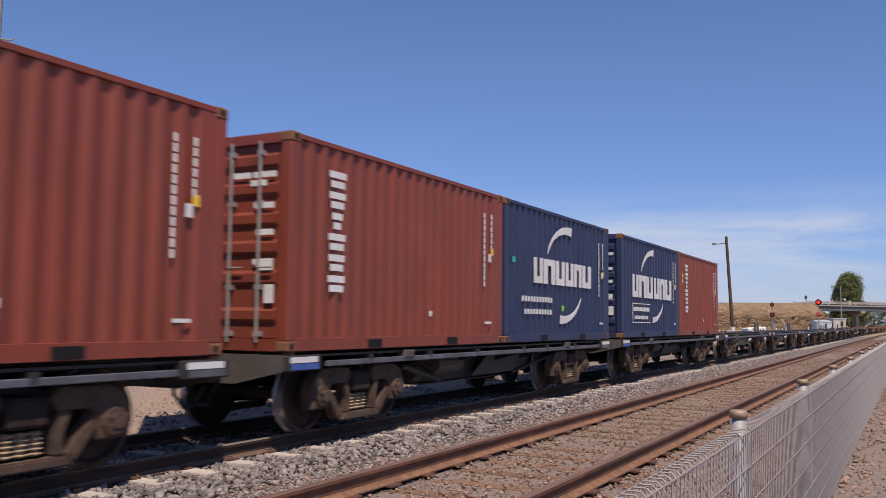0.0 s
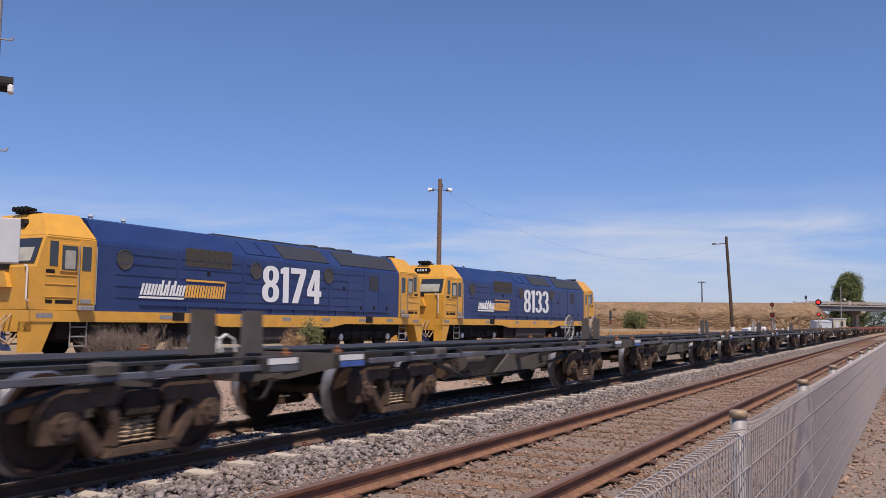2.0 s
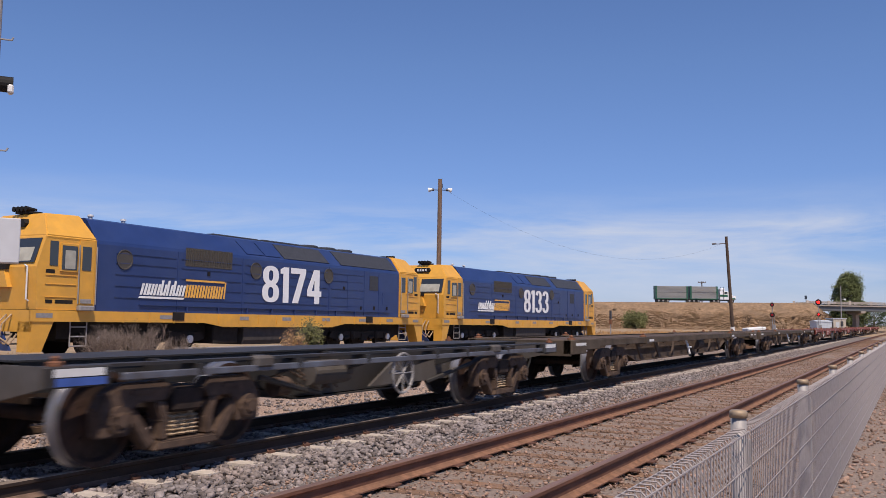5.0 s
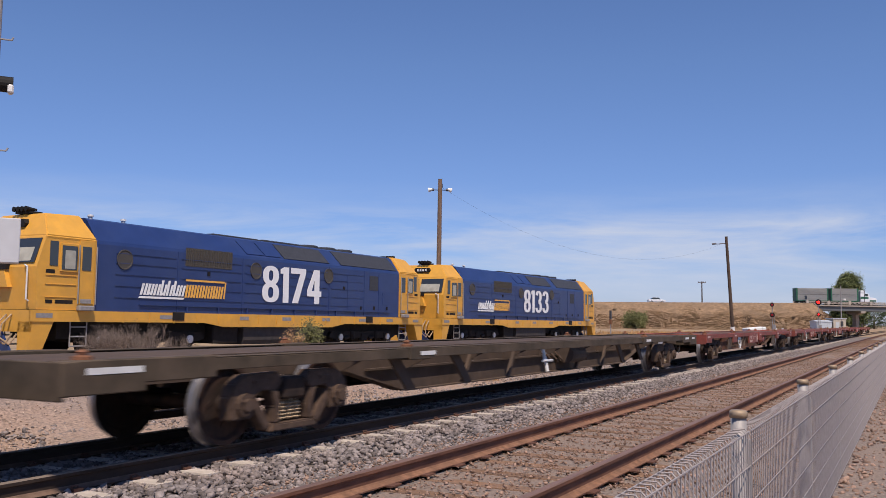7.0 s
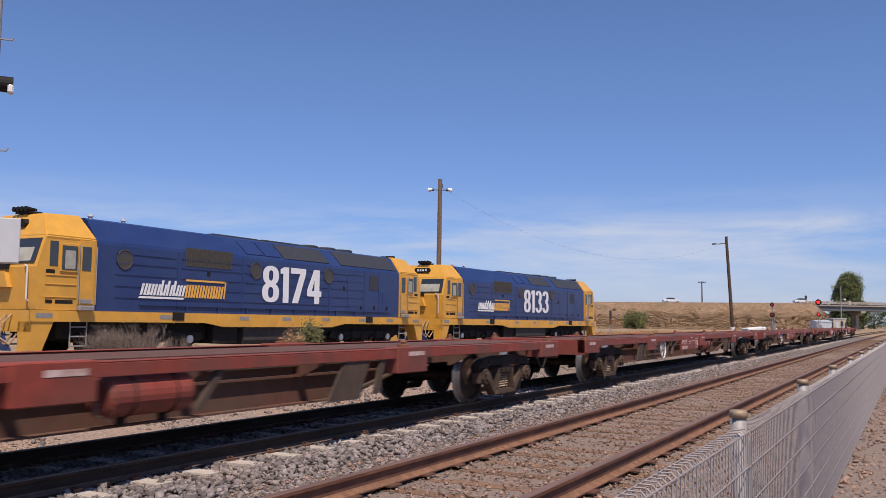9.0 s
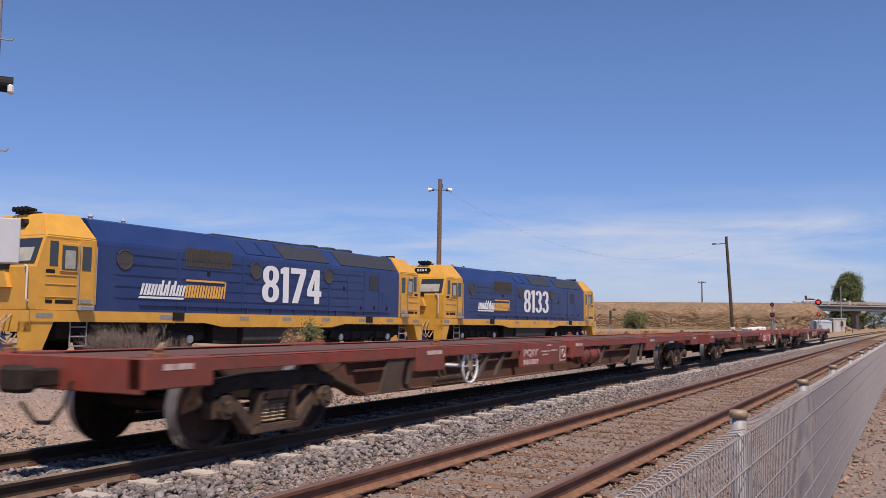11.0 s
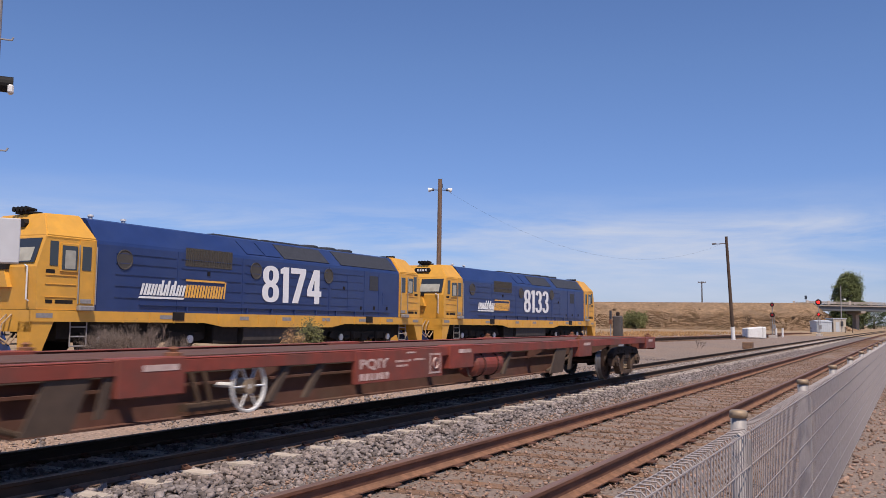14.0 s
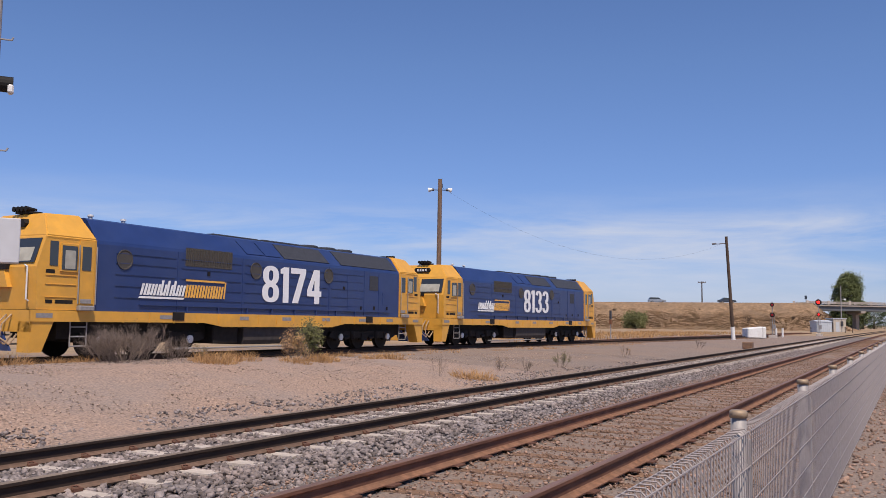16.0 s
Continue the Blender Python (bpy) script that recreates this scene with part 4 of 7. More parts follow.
def build_long(L, paint, web, label, b0, b1, dark, red):
    """A long skeletal flat with side sills, fish-bellied webs, tanks and a handbrake."""
    w = thing("container_wagon", label, "railway wagon", "wagons of the train")
    P, W = M[paint], M[web]
    lo = 0.36
    xa, xb, xc, xd = (b0 + 1.4, b0 + 2.3, b1 - 4.6, b1 - 3.0) if red else (b0 + 1.6, b0 + 3.2, b1 - 3.2, b1 - 1.6)
    for s in (-1, 1):
        bm = B()
        prism(bm, [(0.3, 0.72), (xa, 0.72), (xb, lo), (xc, lo), (xd, 0.72), (L - 0.3, 0.72), (L - 0.3, 1.0), (0.3, 1.0)], "y", s * 0.62 - 0.012, s * 0.62 + 0.012)
        part("web_plate", bm, W, w, "dusty fish-bellied web plate")
        bm = B()
        prism(bm, [(xa, 0.70), (xb, lo - 0.02), (xc, lo - 0.02), (xd, 0.70), (xd, 0.72), (xc, lo), (xb, lo), (xa, 0.72)], "y", s * 0.62 - 0.13, s * 0.62 + 0.13)
        part("bottom_flange", bm, W, w)
    bm = boxes((0.05, L - 0.05, -0.66, 0.66, 0.992, 1.004))
    part("deck_flange", bm, W, w)
    for s in (-1, 1):
        y0, y1 = sorted((s * 1.13, s * 1.20))
        part("side_sill", boxes((0.05, L - 0.05, y0, y1, 0.87, 1.0), (0.05, L - 0.05, min(s * 1.06, s * 1.2), max(s * 1.06, s * 1.2), 1.0, 1.015), bevel=0.006), P, w)
        bm = boxes((b0 + 2.2, b1 - 2.2, min(s * 0.63, s * 0.70), max(s * 0.63, s * 0.70), 0.68, 0.71))
        part("pipe_run", bm, W, w)
    n = 9
    for k in range(n):
        x = b0 + 1.4 + (b1 - b0 - 2.8) * k / (n - 1)
        deep = lo + 0.03 if b0 + 2.8 < x < b1 - 2.8 else 0.66
        for s in (-1, 1):
            bm = B()
            prism(bm, [(s * 0.63, 0.97), (s * 1.14, 0.97), (s * 1.14, 0.88), (s * 0.68, 0.66), (s * 0.63, 0.66)], "x", x - 0.02, x + 0.02)
            part("cross_bearer", bm, W, w)
            if not red and 1 < k < n - 2 and k != 4:
                bm = B()
                prism(bm, [(x - 0.34, deep), (x - 0.24, deep), (x + 0.12, 0.90), (x + 0.02, 0.90)], "y", s * 0.86 - 0.03, s * 0.86 + 0.03)
                part("strut", bm, W, w)
    # blank panels and container seats on the side
    panels = [(5.2, 6.05, 0.66), (11.72, 12.58, 0.66), (17.75, 18.6, 0.66)] if red else [(0.15, 1.9, 0.80), (L - 1.9, L - 0.15, 0.80), (5.9, 6.5, 0.84), (L - 6.5, L - 5.9, 0.84)]
    for a, b_, z0 in panels:
        for s in (-1, 1):
            y0, y1 = sorted((s * 1.0, s * 1.225))
            part("seat_box", boxes((a, b_, y0, y1, z0, 1.03), bevel=0.012), P, w)
            y0, y1 = sorted((s * 1.225, s * 1.229))
            part("white_patch", boxes((a + 0.3, a + 0.75, y0, y1, 0.90, 0.96)), M["wfaded"] if red else M["white"], w, "faded white patch")
    for u, d in ((0.0, 1), (L, -1)):
        x0, x1 = sorted((u, u + d * 0.06))
        part("headstock", boxes((x0, x1, -1.2, 1.2, 0.68, 1.02), bevel=0.01), P, w)
        for s in (-1, 1):
            x0, x1 = sorted((u, u + d * 0.95))
            y0, y1 = sorted((s * 1.02, s * 1.225))
            part("end_box", boxes((x0, x1, y0, y1, 0.72, 1.022), bevel=0.012), P, w)
            y0, y1 = sorted((s * 1.225, s * 1.229))
            part("white_patch", boxes((x0 + 0.25, x0 + 0.65, y0, y1, 0.90, 0.96)), M["wfaded"] if red else M["white"], w, "faded white patch")
            for uu in (u + d * 0.3, u + d * 6.0):
                lock = B()
                lathe(lock, [(0.09, 1.02), (0.09, 1.06), (0.04, 1.07), (0.05, 1.10), (0.0, 1.13)], (uu, s * 1.1, 0), "z", 10)
                part("twistlock", lock, M["rustcast"], w, "rusty twistlock")
    if red:
        for s in (-1, 1):
            fresh = s > 0
            turn = pose(20.6, 0, 0, 0, 0, 180) if fresh else pose(0, 0, 0)
            pn = part("name_panel", boxes((9.1, 11.5, -1.212, -1.15, 0.57, 0.995), bevel=0.006), M["wfresh"] if fresh else P, w, "bright orange-red lettered panel" if fresh else "faded red lettered panel")
            pn.matrix_local = turn
            ink = M["white"] if fresh else M["wfaded"]
            me = letters("PQIY", 0.15, 0.72, 0.003)
            me.materials.append(ink)
            o = new("lettering", me)
            o.parent, o.matrix_local = pn, pose(9.2, -1.2145, 0.74)
            tagged(o, "worn white class letters")
            bm = B()
            for x, wd, z, h in [(9.2 + k * 0.125, 0.095, 0.61, 0.09) for k in range(6)] + [(10.1 + k * 0.075, 0.05, 0.82, 0.03) for k in range(6)] + [(10.14 + k * 0.08, 0.05, 0.755, 0.03) for k in range(4)] + [(10.62 + k * 0.07, 0.045, 0.83, 0.028) for k in range(5)] + [(10.4 + k * 0.07, 0.05, 0.935, 0.025) for k in range(4)]:
                box(bm, x, x + wd, -1.216, -1.212, z, z + h)
            part("small_writing", bm, ink, pn, "worn rows of small bars")
            part("white_panel", boxes((11.09, 11.43, -1.216, -1.212, 0.62, 0.92)), ink, pn, "white square emblem panel")
            part("emblem_field", boxes((11.12, 11.40, -1.219, -1.216, 0.65, 0.89)), M["wfresh"] if fresh else P, pn)
            bm = B()
            ring(bm, (11.26, -1.221, 0.77), "y", 0.075, 0.016, 14, 4)
            part("emblem", bm, ink, pn, "round white emblem")
        bm = B()
        rod(bm, (12.82, -1.0, 0.68), (13.80, -1.0, 0.68), 0.205, 24)
        for x, d in ((12.82, -1), (13.80, 1)):
            rod(bm, (x, -1.0, 0.68), (x + d * 0.04, -1.0, 0.68), 0.20, 20, 0.15)
        tank = part("air_reservoir", bm, P, w, "red air reservoir")
        for x in (13.05, 13.58):
            bm = B()
            ring(bm, (x, -1.0, 0.68), "x", 0.212, 0.012, 20, 4)
            box(bm, x - 0.03, x + 0.03, -1.04, -0.96, 0.40, 0.50)
            part("strap", bm, M["castd"], tank, "dark tank strap")
        bm = B()
        tube(bm, [(12.78, -1.0, 0.62), (12.72, -1.06, 0.52), (12.95, -1.0, 0.44)], 0.012, 6)
        part("drain_valve", bm, M["spring"], w, "pale bent pipe beside the reservoir")
        for s in (-1, 1):
            for pts in ([(16.15, 0.38), (16.85, 0.38), (17.10, 0.86), (16.50, 0.86)], [(17.20, 0.42), (17.34, 0.42), (17.50, 0.86), (17.36, 0.86)],
                        [(4.25, 0.42), (4.75, 0.42), (4.95, 0.88), (4.48, 0.88)], [(5.0, 0.50), (5.1, 0.50), (5.2, 0.88), (5.1, 0.88)]):
                bm = B()
                prism(bm, pts, "y", s * 1.165 - 0.015, s * 1.165 + 0.015)
                part("gusset_plate", bm, M["wdust"], w, "dusty brown gusset plate")
            for xe, xf in ((13.92, 14.26), (8.12, 8.48), (7.45, 7.80)):
                bm = B()
                prism(bm, [(xe - 0.05, 0.48), (xe + 0.05, 0.48), (xf + 0.05, 0.90), (xf - 0.05, 0.90)], "y", s * 1.14 - 0.03, s * 1.14 + 0.03)
                part("strut", bm, M["wdust"], w)
            y0, y1 = sorted((s * 0.633, s * 0.70))
            part("cable_run", boxes((b0 + 2.0, b1 - 2.0, y0, y1, 0.815, 0.835)), M["wdust"], w)
            for xe, xf in ((b0 + 1.2, b0 + 2.4), (b1 - 2.9, b1 - 4.7)):
                bm = B()
                tube(bm, [(xe, s * 0.78, 0.74), (xf, s * 0.72, 0.37)], 0.03, 6)
                part("end_strut", bm, M["wdust"], w)
        for s in (-1, 1):
            bm = B()
            rod(bm, (7.1, s * 1.16, 0.67), (7.1, s * 1.02, 0.67), 0.09, 12)
            part("handbrake_hub", bm, M["cap"], w, "brownish-yellow handbrake hub")
            bm = B()
            ring(bm, (7.1, s * 1.14, 0.67), "y", 0.27, 0.02, 22, 6)
            for k in range(6):
                a = k * math.pi / 3
                rod(bm, (7.1, s * 1.14, 0.67), (7.1 + 0.27 * math.cos(a), s * 1.14, 0.67 + 0.27 * math.sin(a)), 0.012, 5)
            rod(bm, (7.1, s * 0.66, 0.67), (7.1, s * 1.16, 0.67), 0.03, 8)
            part("handbrake_wheel", bm, M["white"], w, "pale spoked handbrake wheel")
        bm = B()
        for x, z in ((6.6, 0.5), (6.8, 0.45), (7.4, 0.5), (7.8, 0.6)):
            rod(bm, (x, -0.75, 0.88), (x + 0.1, -0.8, z), 0.025, 6)
        box(bm, 6.5, 7.9, -0.85, -0.72, 0.42, 0.50)
        part("brake_rigging", bm, M["cast"], w)
    else:
        bm = B()
        rod(bm, (13.2, -0.90, 0.70), (14.1, -0.90, 0.70), 0.18, 16)
        part("air_reservoir", bm, M["wdust"], w, "dusty air reservoir")
        bm = B()
        tube(bm, [(11.6, -1.0, 0.86), (11.55, -1.12, 0.42)], 0.035, 8)
        tube(bm, [(11.35, -1.1, 0.64), (11.85, -1.1, 0.63)], 0.028, 8)
        part("handbrake_lever", bm, M["white"], w, "white-painted handbrake lever")
        bm = B()
        for x in (12.2, 12.5, 12.8, 14.4):
            tube(bm, [(x, -0.7, 0.86), (x + 0.15, -0.9, 0.62), (x + 0.35, -0.85, 0.55)], 0.02, 6)
        part("brake_rigging", bm, M["cast"], w)
        for s in (-1, 1):
            for a in (b0 + 2.3, 7.6, L - 8.2, b1 - 3.0):
                bm = B()
                prism(bm, [(a, 0.86), (a + 0.5, 0.40), (a + 0.75, 0.40), (a + 0.3, 0.86)], "y", s * 0.98 - 0.02, s * 0.98 + 0.02)
                part("brace", bm, W, w)
            y0, y1 = sorted((s * 1.20, s * 1.206))
            part("yellow_patch", boxes((b0 + 2.6, b0 + 3.0, y0, y1, 0.91, 0.97), (b1 - 3.0, b1 - 2.6, y0, y1, 0.91, 0.97)), M["yellowtag"], w, "small yellow patch")
    add_bogie(w, b0, dark)
    add_bogie(w, b1, dark)
    coupler(w, L)
    return w


def on_line(s):
    return pose(s, MAIN_Y, 0)


TRAIN = []          # (thing, place along the line at the start)
sk = build_skeletal()
skw = build_skeletal(wheel=True)
tagged(skw, "grey-black skeletal container wagon with pale handbrake wheels")
for s0 in (-5.05, 8.2, 21.5, 34.9, 47.9, 61.2, 74.5, 87.75):
    o = sk if s0 == -5.05 else skw if s0 == 47.9 else copy_thing(skw if s0 == 74.5 else sk, on_line(s0))
    TRAIN.append((o, s0, 0.0))
    if s0 < 34:
        tagged(o, "grey-black skeletal container wagon carrying two containers")
sk2 = build_skeletal(12.0, wheel=True, plates=False)
tagged(sk2, "short grey container wagon with a pale handbrake wheel")
TRAIN.append((sk2, 101.6, 0.0))
ol = build_long(24.8, "wolive", "wdust", "long brown-olive container flat wagon, empty and dusty", 3.4, 21.3, False, False)
TRAIN.append((ol, 114.5, 0.0))
TRAIN.append((copy_thing(ol, on_line(140.4)), 140.4, 0.0))
rd = build_long(24.1, "wred", "wweb", "long faded red container flat wagon, empty", 2.2, 21.8, True, True)
for s0 in (166.8, 192.6, 218.5, 244.5):
    o = rd if s0 == 166.8 else copy_thing(rd, on_line(s0))
    TRAIN.append((o, s0, 0.0))
    if s0 == 244.5:
        tagged(o, "long faded red container flat wagon with a bright lettered panel")
last = copy_thing(rd, on_line(270.9))
bm = boxes((24.52, 24.76, -0.12, 0.12, 0.94, 1.60), bevel=0.03)
marker = part("tail_marker", bm, M["wplate"], last, "dark grey upright tail marker on the coupler")
bm = B()
lathe(bm, [(0.055, 1.60), (0.055, 1.69), (0.03, 1.72), (0.0, 1.72)], (24.64, 0, 0), "z", 12)
part("marker_lamp", bm, M["castd"], marker, "small dark lamp")
bm = B()
tube(bm, [(24.40, 0.12, 0.74), (24.46, 0.13, 0.55), (24.48, 0.13, 0.16)], 0.028, 8)
part("hanging_hose", bm, M["black"], last, "black air hose hanging from the tail")
tagged(last, "long faded red container flat wagon with a tail marker")
TRAIN.append((last, 270.9, 0.0))

BOXZ = 1.03
c_red = build_container("red", "rust-red corrugated steel container with white emblem blocks", "red")
c_a = build_container("blue", "navy blue corrugated container with white swoosh emblem", "blue_a")
c_b = build_container("blue", "navy blue corrugated container with a framed white emblem", "blue_b")
lime = copy_thing(c_red, on_line(0))
add_sticker(lime, 0.36, 1.80, 0.12, 0.11, M["greentag"], "lime green sticker")
add_sticker(lime, 0.40, 1.62, 0.07, 0.14, M["white"], "white label")
add_sticker(c_a, 0.33, 1.45, 0.12, 0.10, M["tealtag"], "teal sticker")
add_sticker(c_a, 2.89, 0.60, 0.10, 0.11, M["greentag"], "lime green sticker")
TRAIN += [(copy_thing(c_red, on_line(0)), 1.10, BOXZ), (copy_thing(c_red, on_line(0)), -5.02, BOXZ), (c_red, 8.25, BOXZ), (c_a, 14.42, BOXZ), (c_b, 21.55, BOXZ), (lime, 27.70, BOXZ)]

# ---- standing locomotives ----
def band(bm, pts, w, y, sx, sz):
    """A flat stroke of even width along a line, scaled to metres."""
    rows = []
    for k, (x, z) in enumerate(pts):
        xa, za = pts[max(0, k - 1)]
        xb, zb = pts[min(len(pts) - 1, k + 1)]
        if pts[0] == pts[-1] and k in (0, len(pts) - 1):
            (xa, za), (xb, zb) = pts[-2], pts[1]
        n = math.hypot(xb - xa, zb - za)
        ox, oz = -(zb - za) / n * w / 2, (xb - xa) / n * w / 2
        rows.append([bm.verts.new(((x + s * ox) * sx, yy, (z + s * oz) * sz)) for s in (-1, 1) for yy in (y, y + 0.006)])
    fs = []
    for p, q in zip(rows[:-1], rows[1:]):
        fs += [bm.faces.new((p[0], p[2], q[2], q[0])), bm.faces.new((p[2], p[3], q[3], q[2])), bm.faces.new((p[1], p[0], q[0], q[1]))]
    bmesh.ops.recalc_face_normals(bm, faces=fs)


def digit_bm(ch):
    """A bold condensed digit 1.28 m high, facing -y, from its lower left corner."""
    bm, sx, sz = B(), 0.012, 1.28 / 212
    def loop(cx, cz, rx, rz, a0, a1, n=28):
        out = []
        for k in range(n + 1):
            a = radians(a0 + (a1 - a0) * k / n)
            c, s = math.cos(a), math.sin(a)
            out.append((cx + rx * math.copysign(abs(c) ** 0.8, c), cz + rz * math.copysign(abs(s) ** 0.8, s)))
        return out
    def flat(poly, y=0.0):
        prism(bm, [(x * sx, z * sz) for x, z in poly], "y", y, y + 0.006)
    if ch == "8":
        up, lo = loop(38, 156, 23, 43, 0, 360), loop(38, 57, 25, 44, 0, 360)
        up[-1], lo[-1] = up[0], lo[0]
        band(bm, up, 26, 0.0, sx, sz)
        band(bm, lo, 26, -0.002, sx, sz)
    elif ch == "3":
        band(bm, loop(36, 156, 23, 43, 170, -95), 26, 0.0, sx, sz)
        band(bm, loop(36, 57, 25, 44, 95, -170), 26, -0.002, sx, sz)
    elif ch == "1":
        flat([(13, 0), (40, 0), (40, 212), (16, 212), (0, 198), (0, 172), (13, 172)])
    elif ch == "7":
        flat([(0, 212), (75, 212), (75, 182), (38, 0), (9, 0), (46, 178), (0, 178)])
    else:
        flat([(38, 0), (64, 0), (64, 212), (38, 212)])
        flat([(0, 80), (24, 80), (38, 150), (38, 212), (34, 212)], -0.002)
        flat([(0, 46), (74, 46), (74, 80), (0, 80)], -0.004)
    return bm


def build_loco(number):
    """A double-ended six-axle diesel; x from its nose end, y across its centre line, z from the rail."""
    L, hw = 20.3, 1.46
    g = thing("diesel_locomotive", "blue and yellow diesel locomotive standing in the yard", "locomotive", "standing locomotives")
    sb, st, cb, ev, rf = 1.02, 1.32, 1.45, 3.30, 3.98
    # frame sill, deeper amidships, with the drop-down pilots
    bm = B()
    for s in (-1, 1):
        prism(bm, [(0.0, sb), (6.3, sb), (7.2, sb - 0.13), (13.2, sb - 0.13), (14.1, sb), (L, sb), (L, st), (0.0, st)], "y", s * hw - 0.03, s * hw + 0.03)
    part("frame_sill", bm, M["lyellow"], g, "yellow frame sill")
    part("deck", boxes((0.05, L - 0.05, -hw + 0.03, hw - 0.03, sb + 0.1, st - 0.02)), M["lblack"], g)
    for x in (0.15, 4.4, 7.9, 10.2, 12.6, 15.1, 17.2, 19.4):
        part("sill_mark", boxes((x, x + 0.5, -hw - 0.036, -hw - 0.03, sb + 0.10, sb + 0.22)), M["galv"], g, "pale reflective patch")
    for k in range(16):
        x = 3.0 + k * 0.98
        part("sill_rib", boxes((x, x + 0.03, -hw - 0.045, -hw - 0.03, sb - 0.02, st)), M["lyellow"], g)
    for x in (4.9, 15.6):
        part("jacking_bracket", boxes((x, x + 0.5, -hw - 0.05, -hw - 0.03, sb + 0.06, st + 0.02), bevel=0.01), M["lblack"], g, "dark jacking bracket")
    for u, d in ((0.0, 1), (L, -1)):
        bm = B()
        for s in (-1, 1):
            prism(bm, [(u, 0.22), (u + d * 0.38, 0.22), (u + d * 0.72, sb), (u, sb)], "y", min(s * 1.0, s * hw), max(s * 1.0, s * hw))
        box(bm, min(u, u + d * 0.06), max(u, u + d * 0.06), -hw, hw, 0.75, st)
        part("pilot", bm, M["lyellow"], g, "yellow pilot")
        bm = B()
        for s in (-1, 1):
            prism(bm, [(s * 0.25, 0.25), (s * 0.75, 0.25), (s * 0.35, 0.75), (s * 0.05, 0.75)], "x", u - d * 0.02, u + d * 0.04)
        part("pilot_chevron", bm, M["lblue"], g, "blue chevron plate")
        bm = boxes((min(u, u - d * 0.95), max(u, u - d * 0.95), -0.11, 0.11, 0.72, 0.92), (min(u - d * 0.6, u - d * 0.95), max(u - d * 0.6, u - d * 0.95), -0.2, 0.2, 0.66, 0.98), bevel=0.03)
        part("coupler", bm, M["castd"], g)
        bm = B()
        for y in (-0.55, -0.75, 0.6):
            tube(bm, [(u - d * 0.02, y, 1.2), (u - d * 0.28, y, 0.95), (u - d * 0.34, y, 0.6), (u - d * 0.12, y - 0.1, 0.42), (u + d * 0.02, y - 0.2, 0.7)], 0.025, 6)
        part("jumper_hose", bm, M["spring"], g, "tan jumper hose")
        # cab: side walls, sloped nose, chamfered roof
        w0, w1 = (u + d * 0.42, u + d * 2.02)
        bm = B()
        prof = [(u + d * 0.20, cb - 0.12), (u + d * 0.14, 2.45), (u + d * 0.40, ev - 0.02), (w1, ev - 0.02), (w1, cb - 0.12)]
        prism(bm, prof, "y", -hw + 0.02, hw - 0.02)
        cab = part("cab", bm, M["lyellow"], g, "yellow cab")
        bm = B()
        # roof with sloping shoulders, tapering towards the nose
        a0, a1 = u + d * 0.40, w1
        vs = [bm.verts.new(v) for v in ((a0, -hw, ev), (a0, hw, ev), (a1, hw, ev), (a1, -hw, ev), (a0 + d * 0.32, -0.92, rf - 0.04), (a0 + d * 0.32, 0.92, rf - 0.04), (a1 - d * 0.18, 0.92, rf), (a1 - d * 0.18, -0.92, rf))]
        lo_ = [bm.verts.new((v.co.x, v.co.y * 0.985, ev - 0.10)) for v in vs[:4]]
        fs = [bm.faces.new([vs[i] for i in q]) for q in ((4, 5, 6, 7), (0, 1, 5, 4), (1, 2, 6, 5), (2, 3, 7, 6), (3, 0, 4, 7))]
        for i in range(4):
            fs.append(bm.faces.new((lo_[i], lo_[(i + 1) % 4], vs[(i + 1) % 4], vs[i])))
        fs.append(bm.faces.new(lo_))
        bmesh.ops.recalc_face_normals(bm, faces=fs)
        bmesh.ops.bevel(bm, geom=list(bm.edges), offset=0.03, segments=2, affect="EDGES")
        part("cab_roof", bm, M["lyellow"], g, "yellow cab roof")
        nb = B()
        prism(nb, [(-0.42, 3.56), (0.42, 3.56), (0.46, 3.66), (0.36, 3.78), (-0.36, 3.78), (-0.46, 3.66)], "x", u + d * 0.46, u + d * 0.68)
        part("headlight_box", nb, M["black"], g, "black number box")
        tx = B()
        for k in range(4):
            box(tx, min(u + d * 0.452, u + d * 0.460), max(u + d * 0.452, u + d * 0.460), -0.28 + k * 0.15, -0.19 + k * 0.15, 3.62, 3.73)
        part("number_bars", tx, M["white"], g)
        # windscreens, raked with the nose
        for s in (-1, 1):
            bm = B()
            y0, y1 = sorted((s * 0.08, s * (hw - 0.14)))
            vs = [(u + d * 0.155, y0, 2.56), (u + d * 0.155, y1, 2.56), (u + d * 0.385, y1, 3.22), (u + d * 0.385, y0, 3.22)]
            off = Vector((-d * 0.02, 0, 0.007))
            prev = [bm.verts.new(Vector(v) + off) for v in vs] + [bm.verts.new(Vector(v) - off) for v in vs]
            fs = [bm.faces.new(prev[:4]), bm.faces.new(prev[4:][::-1])] + [bm.faces.new((prev[i], prev[4 + i], prev[4 + (i + 1) % 4], prev[(i + 1) % 4])) for i in range(4)]
            bmesh.ops.recalc_face_normals(bm, faces=fs)
            wsn = part("windscreen", bm, GLASS, cab, "dark windscreen")
            bm = B()
            q = [Vector(v) + Vector((-d * 0.026, 0, 0.009)) for v in vs]
            m0, m1 = q[0].lerp(q[3], 0.06), q[1].lerp(q[2], 0.06)
            m2, m3 = q[1].lerp(q[2], 0.62), q[0].lerp(q[3], 0.62)
            m0, m3 = m0.lerp(m1, 0.12), m3.lerp(m2, 0.12)
            bm.faces.new([bm.verts.new(v) for v in (m0, m1, m2, m3)])
            part("sun_blind", bm, M["blind"], cab, "pale blind")
        bm = B()
